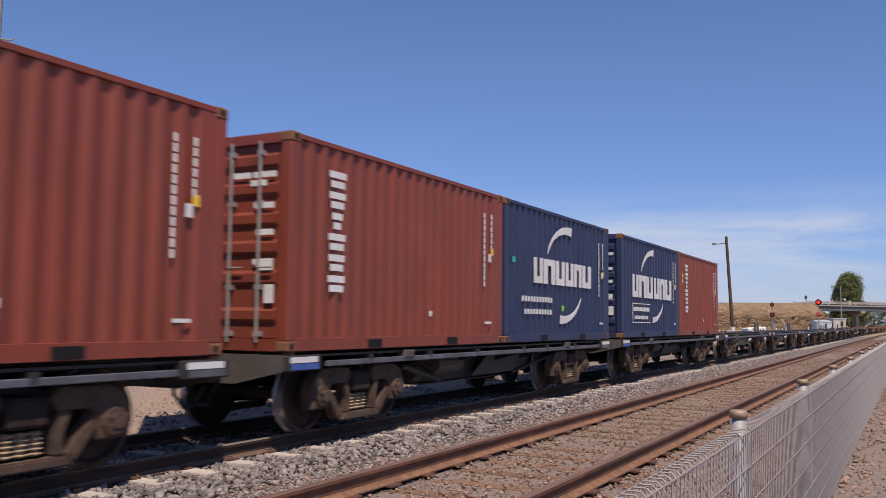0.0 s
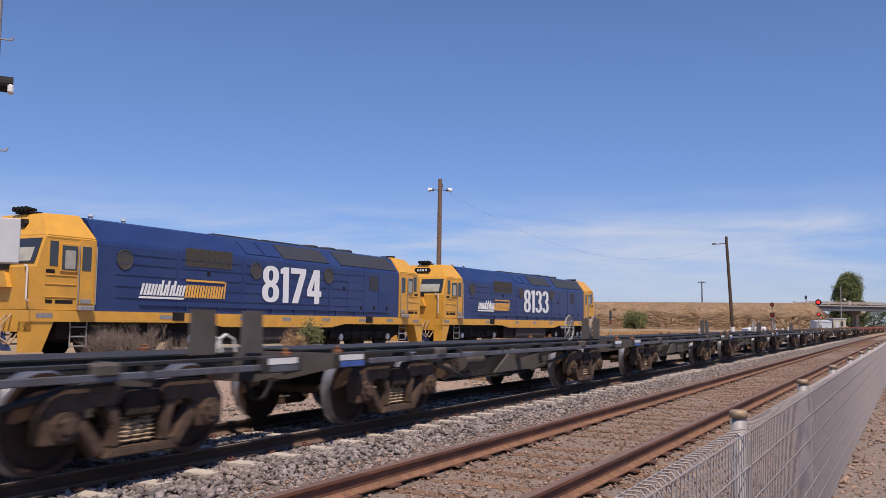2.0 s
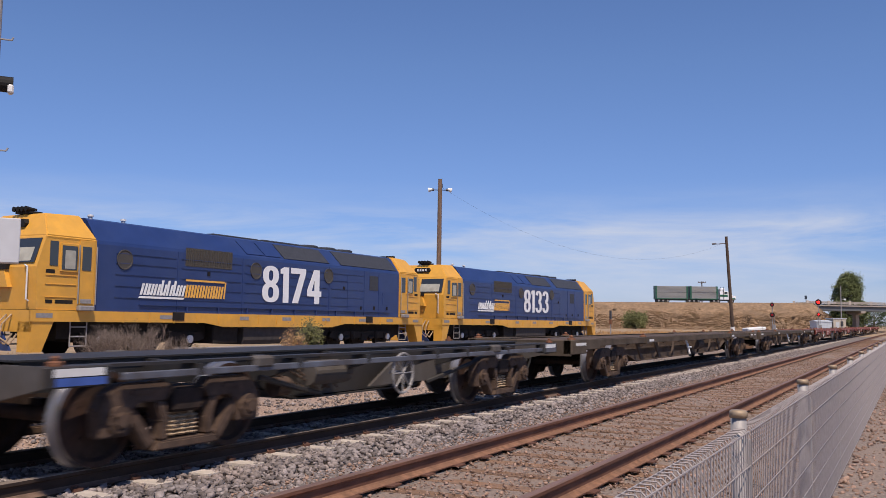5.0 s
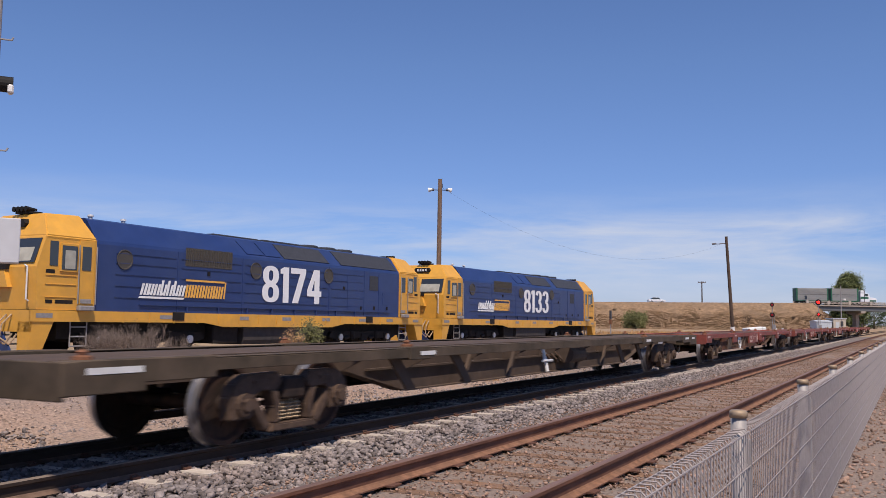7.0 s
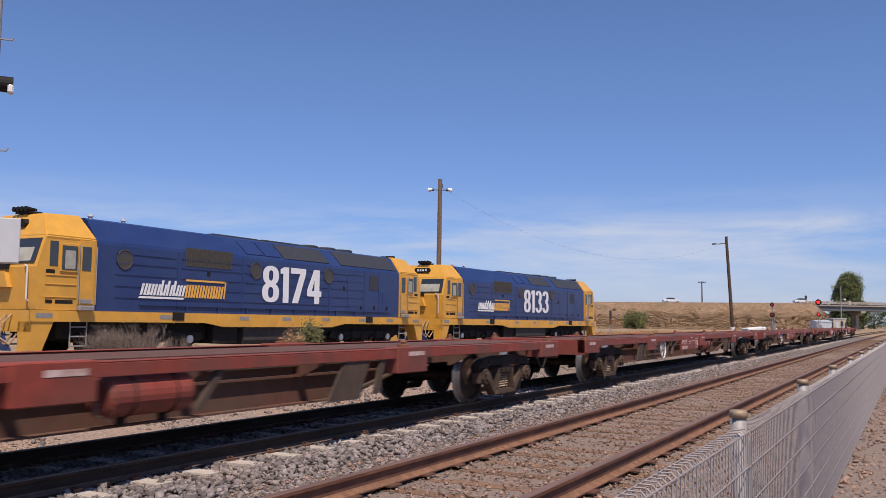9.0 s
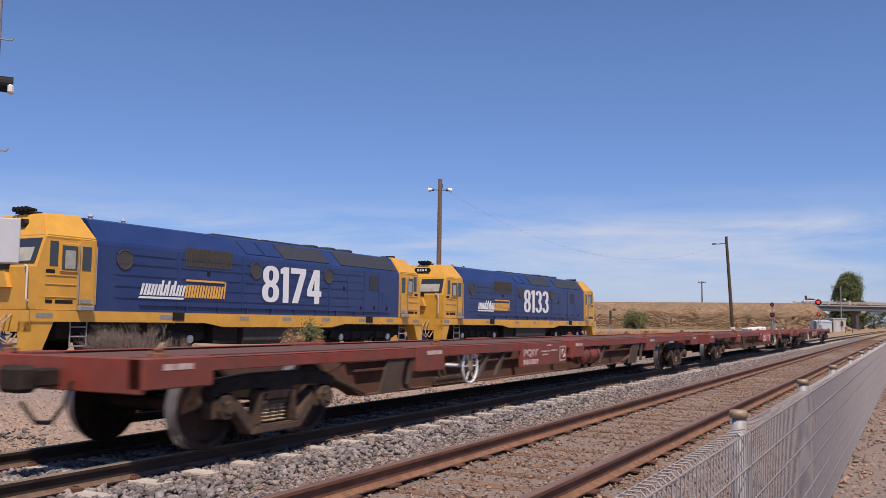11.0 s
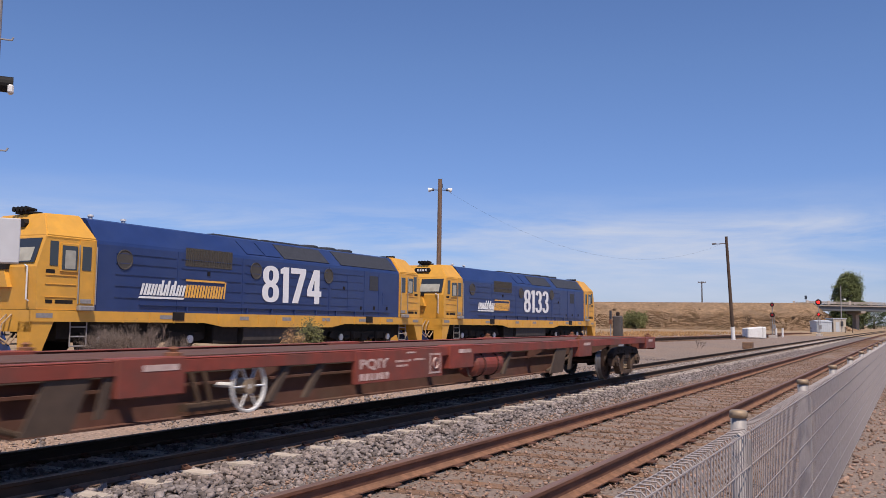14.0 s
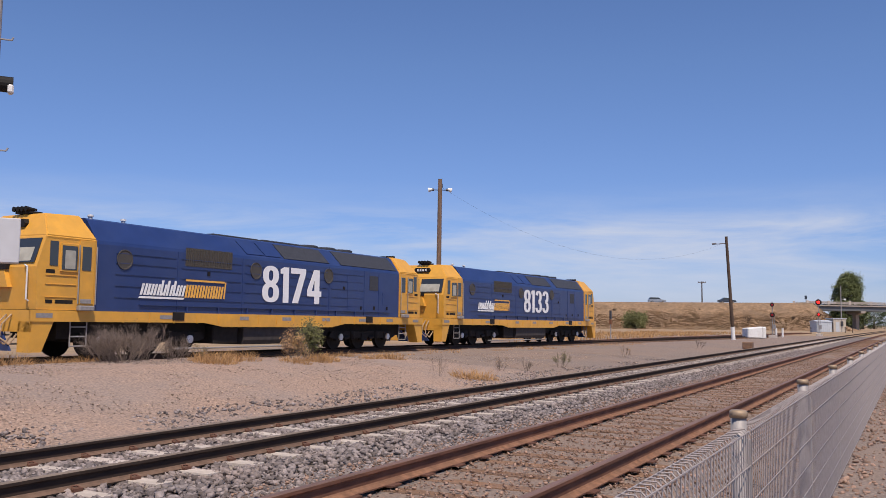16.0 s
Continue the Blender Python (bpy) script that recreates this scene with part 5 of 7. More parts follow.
        prism(bm, [(-0.46, 1.92), (0.46, 1.92), (0.40, 2.35), (-0.30, 2.35)], "x", u + d * 0.02, u + d * 0.17)
        part("nose_box", bm, M["lyellow"], cab)
        bm = boxes((min(u + d * 0.02, u + d * 0.16), max(u + d * 0.02, u + d * 0.16), -0.35, 0.35, 2.40, 2.55))
        part("marker_lamps", bm, M["lblack"], cab, "dark lamp cluster")
        for s in (-1, 1):
            bm = B()
            tube(bm, [(u + d * 0.12, s * 1.2, 1.55), (u + d * 0.05, s * 1.2, 1.6), (u + d * 0.05, s * 1.2, 2.45), (u + d * 0.12, s * 1.0, 2.5)], 0.022, 6)
            part("handrail", bm, M["white"], cab, "white handrail")
            ys = s * hw
            def pane(x0, x1, z0, z1, mm, nm, lb="", t=0.012, base=0.0):
                y0, y1 = sorted((ys - s * 0.02 + s * base, ys - s * 0.02 + s * (base + t)))
                a, b_ = sorted((u + d * x0, u + d * x1))
                return part(nm, boxes((a, b_, y0, y1, z0, z1), bevel=0.004), mm, cab, lb)
            pane(0.52, 0.78, 2.50, 3.16, GLASS, "quarter_window", "dark quarter window")
            wf = pane(0.84, 1.40, 2.36, 3.12, M["lyellow"], "window_frame", "", 0.035)
            pane(0.88, 1.37, 2.41, 3.06, GLASS, "side_window", "dark sliding side window", 0.012, 0.034)
            pane(0.97, 1.30, 2.44, 2.94, M["blind"], "side_blind", "pale window blind", 0.004, 0.046)
            pane(1.46, 1.96, 1.50, 3.24, M["lyellow"], "cab_door", "", 0.02)
            pane(1.54, 1.84, 2.42, 3.08, GLASS, "door_window", "dark door window", 0.012, 0.02)
            pane(1.52, 1.88, 1.52, 1.64, M["galv"], "kick_plate", "grey kick plate", 0.008, 0.02)
            for z in (1.66, 2.0, 2.24):
                pane(0.42, 1.38, z, z + 0.02, M["lyellow"], "rib", "", 0.02)
            pane(0.44, 0.66, 1.50, 1.60, M["lblack"], "vent", "dark vent", 0.006)
            pane(0.74, 1.30, 1.50, 1.60, M["lblack"], "vent", "dark vent", 0.006)
            pane(0.42, 0.70, 2.30, 2.40, M["lblack"], "vent", "dark vent", 0.006)
            bm = B()
            for x in (1.40, 1.98):
                rod(bm, (u + d * x, ys + s * 0.06, 1.5), (u + d * x, ys + s * 0.06, 3.1), 0.018, 6)
            part("door_handrail", bm, M["galv"], cab, "steel door handrail")
            bm = boxes((min(u + d * 1.4, u + d * 1.9), max(u + d * 1.4, u + d * 1.9), min(ys, ys + s * 0.16), max(ys, ys + s * 0.16), 1.32, 1.46), bevel=0.02)
            part("step_light", bm, M["galv"], cab)
            bm = B()
            for x in (1.32, 1.86):
                rod(bm, (u + d * x, ys - s * 0.1, 0.35), (u + d * x, ys - s * 0.1, sb), 0.02, 6)
            for z in (0.36, 0.62, 0.88):
                rod(bm, (u + d * 1.32, ys - s * 0.1, z), (u + d * 1.86, ys - s * 0.1, z), 0.02, 6)
            part("ladder", bm, M["galv"], g, "grey steel cab ladder")
        bm = B()
        for k, y in enumerate((-0.25, -0.08, 0.08, 0.25)):
            rod(bm, (u + d * (0.95 + 0.05 * (k % 2)), y, rf + 0.10), (u + d * 0.60, y, rf + 0.10), 0.03, 8, 0.075)
        box(bm, min(u + d * 0.7, u + d * 1.1), max(u + d * 0.7, u + d * 1.1), -0.3, 0.3, rf - 0.02, rf + 0.05)
        part("air_horn", bm, M["black"], g, "black air horn cluster")
    # long hood with rounded shoulders
    x0, x1 = 2.02, L - 2.06
    bm = B()
    sec = [(-hw + 0.02, st), (-hw + 0.02, ev - 0.10), (-hw + 0.05, ev), (-0.98, rf - 0.08), (-0.85, rf - 0.03), (0.85, rf - 0.03), (0.98, rf - 0.08), (hw - 0.05, ev), (hw - 0.02, ev - 0.10), (hw - 0.02, st)]
    prism(bm, sec, "x", x0, x1)
    hood = part("hood", bm, M["lblue"], g, "blue hood")
    for s in (-1, 1):
        yo = s * (hw - 0.02)
        def plate(xa, xb, z0, z1, mm, nm, lb="", t=0.012):
            y0, y1 = sorted((yo, yo + s * t))
            return part(nm, boxes((xa, xb, y0, y1, z0, z1)), mm, hood, lb)
        for z in (1.72, 2.05, 2.38, 2.70, 2.98):
            for xa, xb in ((2.7, 5.0), (5.25, 8.0), (8.2, 12.9), (13.2, 15.4)):
                plate(xa, xb, z, z + 0.016, M["lblue"], "rib", "", 0.02)
        for xa in (5.1, 8.08, 13.05, 15.5, 16.6):
            plate(xa, xa + 0.05, st + 0.02, ev - 0.1, M["lblue"], "seam", "", 0.014)
        for xa in (5.5, 6.9, 8.3, 9.6, 10.9, 12.2, 13.5, 14.8):
            y0, y1 = sorted((yo, yo + s * 0.045))
            part("bracket", boxes((xa, xa + 0.05, y0, y1, st, st + 0.22)), M["lblue"], hood)
        part("skirt", boxes((3.6, x1 - 0.8, min(yo, yo + s * 0.05), max(yo, yo + s * 0.05), st + 0.20, st + 0.235)), M["lblue"], hood)
        # ribbed intake grille
        plate(5.42, 7.55, 2.78, 3.36, M["lgrille"], "intake_backing", "dusty intake grille", 0.006)
        bm = B()
        for k in range(26):
            xx = 5.48 + k * 0.08
            y0, y1 = sorted((yo, yo + s * 0.03))
            box(bm, xx, xx + 0.014, y0, y1, 2.80, 3.34)
        tagged(part("grille", bm, M["lgrille"], hood), kind="stuff")
        for x, z in ((3.02, 2.82), (8.75, 2.82), (13.0, 2.86)):
            bm = B()
            a, b_ = sorted((yo, yo + s * 0.03))
            lathe(bm, [(0.0, a), (0.29, a), (0.29, b_), (0.26, b_), (0.25, b_ - s * 0.012), (0.0, b_ - s * 0.012)] if s > 0 else [(0.0, b_), (0.29, b_), (0.29, a), (0.26, a), (0.25, a + 0.012), (0.0, a + 0.012)], (x, 0, z), "y", 22)
            part("porthole", bm, M["lgrille"], hood, "round dusty porthole")
        plate(15.9, 16.55, 2.42, 3.02, M["ldark"], "hatch", "dark hatch", 0.01)
        plate(16.9, 17.35, 1.85, 2.35, M["lblue"], "hatch", "", 0.014)
        plate(14.3, 15.2, 1.5, 2.95, M["lblue"], "equipment_door", "", 0.012)
        for x, z in ((6.4, 2.52), (14.0, 2.36), (16.2, 1.62), (15.2, 1.6), (17.2, 1.62)):
            plate(x, x + 0.12, z, z + 0.14, M["lblack"], "latch", "dark latch", 0.02)
        # sloping shoulder screens
        sl = Vector((0, -s * (hw - 0.05 - 0.98), rf - 0.08 - ev))
        nrm = Vector((0, s * (rf - 0.08 - ev), (hw - 0.05 - 0.98))).normalized()
        def shoulder(xa, xb, t0, t1, mm, nm, lb, lean=0.25):
            base = Vector((0, s * (hw - 0.05), ev))
            q = [(xa, t0), (xb, t0), (xb - lean, t1), (xa - lean, t1)]
            bm = B()
            lo_ = [bm.verts.new(Vector((x, 0, 0)) + base + sl * t + nrm * 0.004) for x, t in q]
            hi_ = [bm.verts.new(Vector((x, 0, 0)) + base + sl * t + nrm * 0.024) for x, t in q]
            fs = [bm.faces.new(lo_), bm.faces.new(hi_)] + [bm.faces.new((lo_[i], lo_[(i + 1) % 4], hi_[(i + 1) % 4], hi_[i])) for i in range(4)]
            bmesh.ops.recalc_face_normals(bm, faces=fs)
            part(nm, bm, mm, hood, lb)
        shoulder(8.35, 9.25, 0.12, 0.85, M["lblue"], "shoulder_hatch", "")
        shoulder(9.32, 10.15, 0.12, 0.85, M["lblue"], "shoulder_hatch", "")
        shoulder(10.35, 13.1, 0.08, 0.92, M["ldark"], "radiator_screen", "dark radiator screen")
        shoulder(13.9, 18.1, 0.06, 0.96, M["ldark"], "radiator_screen", "dark radiator screen")
        # fleet number and emblem
        wide = [0.50 if ch == "1" else 0.90 for ch in number]
        gap_ = (3.45 - sum(wide)) / 3
        x_ = 0.0
        for ch, wd in zip(number, wide):
            o = part("digit", digit_bm(ch), M["numb"], hood, "large white fleet number digit")
            o.matrix_local = pose(9.08 + x_ if s < 0 else 12.53 - x_, s * (hw + 0.008), 1.76, 0, 0, 0 if s < 0 else 180)
            x_ += wd + gap_
        bm = B()
        yy = -hw - 0.012
        sheared(bm, 3.55, 5.35, 1.73, 1.79, yy, 0.05)
        for k in range(7):
            x_, up = 3.60 + k * 0.255, 2.17 + (0.12 if k in (3, 4, 5) else 0)
            sheared(bm, x_, x_ + 0.09, 1.83, up, yy, 0.10)
            sheared(bm, x_ + 0.135, x_ + 0.22, 1.83, 2.17, yy, 0.10)
            z_ = 1.85 if k % 2 else 2.06
            sheared(bm, x_ + 0.09, x_ + 0.135, z_, z_ + 0.07, yy, 0.02)
        o = part("emblem_white", bm, M["numb"], hood, "white slanted emblem blocks")
        bm2 = B()
        sheared(bm2, 5.45, 7.18, 2.31, 2.37, yy, 0.0)
        sheared(bm2, 7.14, 7.20, 1.80, 2.34, yy, 0.06)
        for k in range(7):
            x_ = 5.40 + k * 0.243
            sheared(bm2, x_, x_ + 0.085, 1.80, 2.20, yy, 0.08)
            sheared(bm2, x_ + 0.125, x_ + 0.205, 1.80, 2.20, yy, 0.08)
            z_ = 1.84 if k % 2 else 2.10
            sheared(bm2, x_ + 0.085, x_ + 0.125, z_, z_ + 0.06, yy, 0.02)
        o2 = part("emblem_yellow", bm2, M["logoy"], hood, "orange-yellow slanted emblem blocks")
        if s > 0:
            o.matrix_local = o2.matrix_local = pose(L, 0, 0, 0, 0, 180)
    # roof gear
    bm = boxes((7.3, 9.6, -0.8, 0.8, rf - 0.04, rf + 0.03), (9.9, 12.1, -0.75, 0.75, rf - 0.04, rf + 0.05), bevel=0.02)
    part("roof_hatch", bm, M["ldark"], hood)
    for x in (13.3, 14.5, 15.7):
        bm = B()
        lathe(bm, [(0.56, rf - 0.05), (0.56, rf + 0.10), (0.50, rf + 0.13), (0.0, rf + 0.13)], (x, 0, 0), "z", 20)
        part("radiator_fan", bm, M["ldark"], hood, "round dark radiator fan")
    for x in (2.5, 3.7):
        bm = B()
        lathe(bm, [(0.06, rf - 0.05), (0.06, rf + 0.06), (0.09, rf + 0.07), (0.08, rf + 0.12), (0.0, rf + 0.14)], (x, -0.55, 0), "z", 10)
        part("roof_vent", bm, M["board"], hood, "small pale roof vent")
    # tank and bogies
    bm = B()
    prism(bm, [(-1.28, 0.30), (1.28, 0.30), (1.36, 0.45), (1.36, 0.98), (-1.36, 0.98), (-1.36, 0.45)], "x", 8.3, 12.3)
    part("fuel_tank", bm, M["ltank"], g, "black fuel tank")
    # added dark block that closes the bright gap, in place of shade
    part("underframe", boxes((1.2, L - 1.2, -0.95, 0.95, 0.55, 1.05)), M["lblack"], g, "black block standing in for shade below the deck")
    part("battery_box", boxes((6.9, 8.1, -1.3, 1.3, 0.35, 0.95), bevel=0.03), M["lblack"], g)
    bm = B()
    rod(bm, (5.0, -1.33, 0.22), (12.5, -1.33, 0.22), 0.03, 6)
    part("conduit", bm, M["galv"], g)
    for xc in (4.25, L - 4.25):
        bm = B()
        for s in (-1, 1):
            prism(bm, [(-2.45, 0.52), (-2.3, 0.72), (2.3, 0.72), (2.45, 0.52), (2.2, 0.44), (-2.2, 0.44)], "y", s * 1.05 - 0.06, s * 1.05 + 0.06)
            for x in (-1.75, 0.0, 1.75):
                box(bm, x - 0.24, x + 0.24, s * 1.05 - 0.1, s * 1.05 + 0.1, 0.34, 0.66, bevel=0.03)
            for x in (-0.9, 0.9):
                rod(bm, (x, s * 1.12, 0.42), (x, s * 1.12, 0.74), 0.1, 10)
                rod(bm, (x - 0.3, s * 1.14, 0.5), (x - 0.6, s * 1.14, 0.42), 0.08, 10)
        box(bm, -2.2, 2.2, -0.8, 0.8, 0.45, 0.8)
        bo = part("bogie", bm, M["lblack"], g, "black three-axle bogie")
        bo.matrix_local = pose(xc, 0, 0)
        for x in (-1.75, 0.0, 1.75):
            bm = B()
            rod(bm, (0, -0.9, 0), (0, 0.9, 0), 0.09, 10)
            for s in (-1, 1):
                lathe(bm, [(0.1, s * 0.69), (0.44, s * 0.70), (0.53, s * 0.69), (0.53, s * 0.72), (0.505, s * 0.73), (0.50, s * 0.83), (0.42, s * 0.82), (0.1, s * 0.80)], (0, 0, 0), "y", 26)
            o = part("wheelset", bm, M["lblack"], bo)
            o.matrix_local = pose(x, 0, 0.505)
            bm = B()
            rod(bm, (x, -1.20, 0.5), (x, -1.14, 0.5), 0.13, 14)
            if x != 0:
                part("axle_cap", bm, M["white"], bo, "white axle-box cap")
            else:
                bm.free()
    return g


l1 = build_loco("8174")
a1 = radians(-0.575)
l1.matrix_world = pose(15.311 - 1.46 * math.sin(a1), 20.107 + 1.46 * math.cos(a1), 0.25, 0, 0.16, -0.575)
l2 = build_loco("8133")
a2 = radians(-2.568)
l2.matrix_world = pose(37.511 - 1.46 * math.sin(a2), 19.881 + 1.46 * math.cos(a2), 0.19, 0, 0.16, -2.568)
tagged(l2, "blue and yellow diesel locomotive coupled behind another")

# ---- plants ----
def blades(name, label, category, spots, material, n, h, spread, lean=0.5, wide=0.012, seed=1, kind="", group=""):
    """Clumps of thin pointed blades; spots are (x, y, size)."""
    rng = random.Random(seed)
    vs, fs = [], []
    for x, y, sz in spots:
        for _ in range(n):
            a, r = rng.uniform(0, 6.283), spread * sz * math.sqrt(rng.random())
            px, py = x + r * math.cos(a), y + r * math.sin(a)
            pz = ground_z(px, py) - 0.02
            hh = h * sz * rng.uniform(0.35, 1.2) * (1 - 0.65 * (r / (spread * sz)) ** 2)
            b, l_ = a + rng.gauss(0, 0.9), rng.uniform(0.1, lean) * hh
            dx, dy = math.cos(b) * l_, math.sin(b) * l_
            w = wide * rng.uniform(0.6, 1.4)
            c = rng.uniform(0, 3.14)
            ox, oy = math.cos(c) * w, math.sin(c) * w
            i = len(vs)
            vs += [(px - ox, py - oy, pz), (px + ox, py + oy, pz), (px + dx * 0.45 + ox * 0.7, py + dy * 0.45 + oy * 0.7, pz + hh * 0.6), (px + dx * 0.45 - ox * 0.7, py + dy * 0.45 - oy * 0.7, pz + hh * 0.6), (px + dx, py + dy, pz + hh)]
            fs += [(i, i + 1, i + 2, i + 3), (i + 3, i + 2, i + 4)]
    ob = new(name, raw(name, vs, fs, material))
    return tagged(ob, label, category, group, kind)


def twiggy(bm_v, bm_f, p, d, length, r, depth, rng):
    """A branching twig as three-sided tapered sticks."""
    q = p + d * length
    side = d.orthogonal().normalized()
    other = d.cross(side)
    i = len(bm_v)
    for c, rr in ((p, r), (q, r * 0.6)):
        for k in range(3):
            a = k * 2.094
            bm_v.append(c + (side * math.cos(a) + other * math.sin(a)) * rr)
    bm_f += [(i, i + 1, i + 4, i + 3), (i + 1, i + 2, i + 5, i + 4), (i + 2, i, i + 3, i + 5)]
    if depth:
        for _ in range(3):
            nd = (d + Vector((rng.uniform(-1, 1), rng.uniform(-1, 1), rng.uniform(-0.5, 0.8))) * 0.85).normalized()
            twiggy(bm_v, bm_f, p + d * length * rng.uniform(0.4, 1.0), nd, length * rng.uniform(0.5, 0.8), r * 0.6, depth - 1, rng)


def build_bush(label, x, y, width, height, stems, seed, leaf=None, leaves=0, depth=4, thick=0.012):
    rng = random.Random(seed)
    z = ground_z(x, y)
    b = thing("bush", label, "bush", m=pose(x, y, z))
    vs, fs = [], []
    for _ in range(stems):
        a = rng.uniform(0, 6.283)
        o = rng.random() * width * 0.35
        d = Vector((math.cos(a) * rng.uniform(0.1, 0.9), math.sin(a) * rng.uniform(0.1, 0.9), rng.uniform(0.4, 1.0))).normalized()
        twiggy(vs, fs, Vector((math.cos(a) * o, math.sin(a) * o, -0.03)), d, height * rng.uniform(0.34, 0.5), thick, depth, rng)
    zmax = max(v.z for v in vs)
    xmax = max(abs(v.x) for v in vs)
    for v in vs:
        v.z *= height / zmax
        v.x *= width / 2 / xmax
        v.y *= width / 2 / xmax * 0.8
    o = new("branchwork", raw("branchwork", vs, fs, M["twig"]))
    o.parent = b
    if leaf:
        lv, lf = [], []
        for _ in range(leaves):
            c = rng.choice(vs) + Vector((rng.gauss(0, 0.05), rng.gauss(0, 0.05), rng.gauss(0, 0.05))) * height
            if c.z < 0.05:
                continue
            s = height * rng.uniform(0.012, 0.03)
            u = Vector((rng.uniform(-1, 1), rng.uniform(-1, 1), rng.uniform(-1, 1))).normalized()
            w = u.orthogonal().normalized()
            i = len(lv)
            lv += [c - u * s, c + w * s * 0.5, c + u * s, c - w * s * 0.5]
            lf.append((i, i + 1, i + 2, i + 3))
        o = new("foliage", raw("foliage", lv, lf, leaf))
        o.parent = b
    return b


def build_tree(label, base, height, width, seed, leaf, n, trunk_share=0.16, clumps=34):
    """A tapered trunk, limbs, and a crown of leaf clumps with gaps."""
    rng = random.Random(seed)
    t = thing("tree", label, "tree", m=Matrix.Translation(base))
    bm = B()
    rod(bm, (0, 0, -0.2), (0.1, 0, height * 0.45), width * 0.045, 10, width * 0.025)
    rod(bm, (0.1, 0, height * 0.45), (0.0, 0.2, height * 0.9), width * 0.025, 8, width * 0.006)
    cents = []
    for _ in range(clumps):
        f = rng.random()
        zc = height * (trunk_share + (0.94 - trunk_share) * f)
        rad = width * 0.5 * (math.sin(math.pi * min(1, 0.22 + 0.72 * f)) ** 0.62)
        a = rng.uniform(0, 6.283)
        r = rad * math.sqrt(rng.uniform(0.15, 1.0)) * 0.86
        c = Vector((r * math.cos(a), r * math.sin(a), zc))
        cents.append((c, width * rng.uniform(0.09, 0.155)))
        rod(bm, (0, 0, zc * 0.72), c, width * 0.008, 5, width * 0.003)
    part("trunk", bm, M["bark"], t)
    vs, fs = [], []
    for _ in range(n):
        c, r = rng.choice(cents)
        p = c + Vector((rng.gauss(0, 0.42), rng.gauss(0, 0.42), rng.gauss(0, 0.46))) * r
        s = width * rng.uniform(0.012, 0.026)
        u = Vector((rng.uniform(-1, 1), rng.uniform(-1, 1), rng.uniform(-1, 0.6))).normalized()
        w = u.orthogonal().normalized()
        i = len(vs)
        vs += [p - u * s, p + w * s * 0.55, p + u * s, p - w * s * 0.55]
        fs.append((i, i + 1, i + 2, i + 3))
    o = new("crown", raw("crown", vs, fs, leaf))
    o.parent = t
    return t


build_bush("dead grey-brown tangled bush beside a locomotive", 14.3, 15.6, 2.5, 1.0, 74, 4, depth=5, thick=0.011)
build_bush("small dead bush among dry grass", 15.75, 15.5, 1.2, 0.62, 34, 9, depth=4, thick=0.007)
build_bush("sparse olive-green weed bush on a sandy bank", 18.5, 13.6, 0.8, 1.25, 16, 6, M["leafy"], 3600, 4)
build_bush("brown dry weed on a sandy bank", 17.5, 13.3, 0.95, 0.95, 20, 16, M["drygrass"], 1500, 4)
build_bush("low green weed in yard gravel", 28.6, 10.6, 0.75, 0.62, 8, 21, M["leafy"], 900, 3)
build_bush("low dry weed in yard gravel", 38.5, 11.3, 0.9, 0.55, 6, 22, M["drygrass"], 200, 3)
build_bush("low brown weed in yard gravel", 54.0, 11.5, 1.3, 0.75, 6, 23, M["twig"], 200, 3)
build_bush("thin dry weed in yard gravel", 20.2, 10.8, 0.5, 0.65, 5, 24, depth=3, thick=0.006)
build_bush("thin dry weed in yard gravel", 24.2, 10.8, 0.7, 0.45, 7, 25, M["drygrass"], 200, 3)
build_bush("thin dry weed in yard gravel", 25.4, 10.5, 0.55, 0.5, 7, 26, M["twig"], 200, 3)
build_bush("small green weed under a locomotive sill", 24.0, 17.9, 0.7, 0.55, 6, 27, M["leafy"], 500, 3)
build_bush("small green weed under a locomotive sill", 17.6, 16.4, 0.5, 0.45, 6, 28, M["leafy"], 500, 3)
for i, (gx, gy, gs) in enumerate(((11.9, 16.2, 1.2), (14.1, 16.6, 0.8), (13.2, 16.4, 0.7), (15.0, 13.4, 1.0), (15.4, 13.9, 1.2), (16.2, 13.8, 1.1), (16.0, 14.8, 0.9), (17.0, 12.9, 0.9), (18.0, 13.0, 0.9), (18.9, 13.3, 0.8),
                                  (20.4, 14.6, 0.8), (21.0, 10.4, 1.0), (21.5, 10.2, 1.1), (22.0, 13.2, 0.9), (21.2, 13.5, 0.8), (24.5, 15.0, 0.9), (23.0, 15.6, 0.8), (13.0, 17.2, 0.9), (18.6, 16.6, 1.0), (20.0, 17.0, 0.9))):
    blades("dry_grass_tuft", "tuft of straw-coloured dry grass on a gravel bank", "grass tuft", [(gx, gy, gs)], M["drygrass"], 320, 0.30, 0.42, 1.3, 0.005, 30 + i, group="dry grass tufts")
rng_ = random.Random(8)
blades("dry_grass", "thin dry grass along a yard track", "grass", [(x_, loco_y(x_) - rng_.uniform(2.2, 3.6), rng_.uniform(0.4, 0.9)) for x_ in [rng_.uniform(8, 62) for _ in range(90)]], M["drygrass"], 40, 0.26, 0.5, 1.1, 0.006, 77, kind="stuff")
blades("dry_grass", "low dry grass behind the yard", "grass", [(x_, rng_.uniform(24, 40), rng_.uniform(0.8, 1.6)) for x_ in [rng_.uniform(58, 150) for _ in range(420)]], M["drygrass"], 16, 0.45, 0.9, 0.6, 0.03, 78, kind="stuff")

# ---- road bank, bridge ----
ROAD = 235.0


def crest_z(a):
    return 6.72 + 0.0055 * (a - 41)


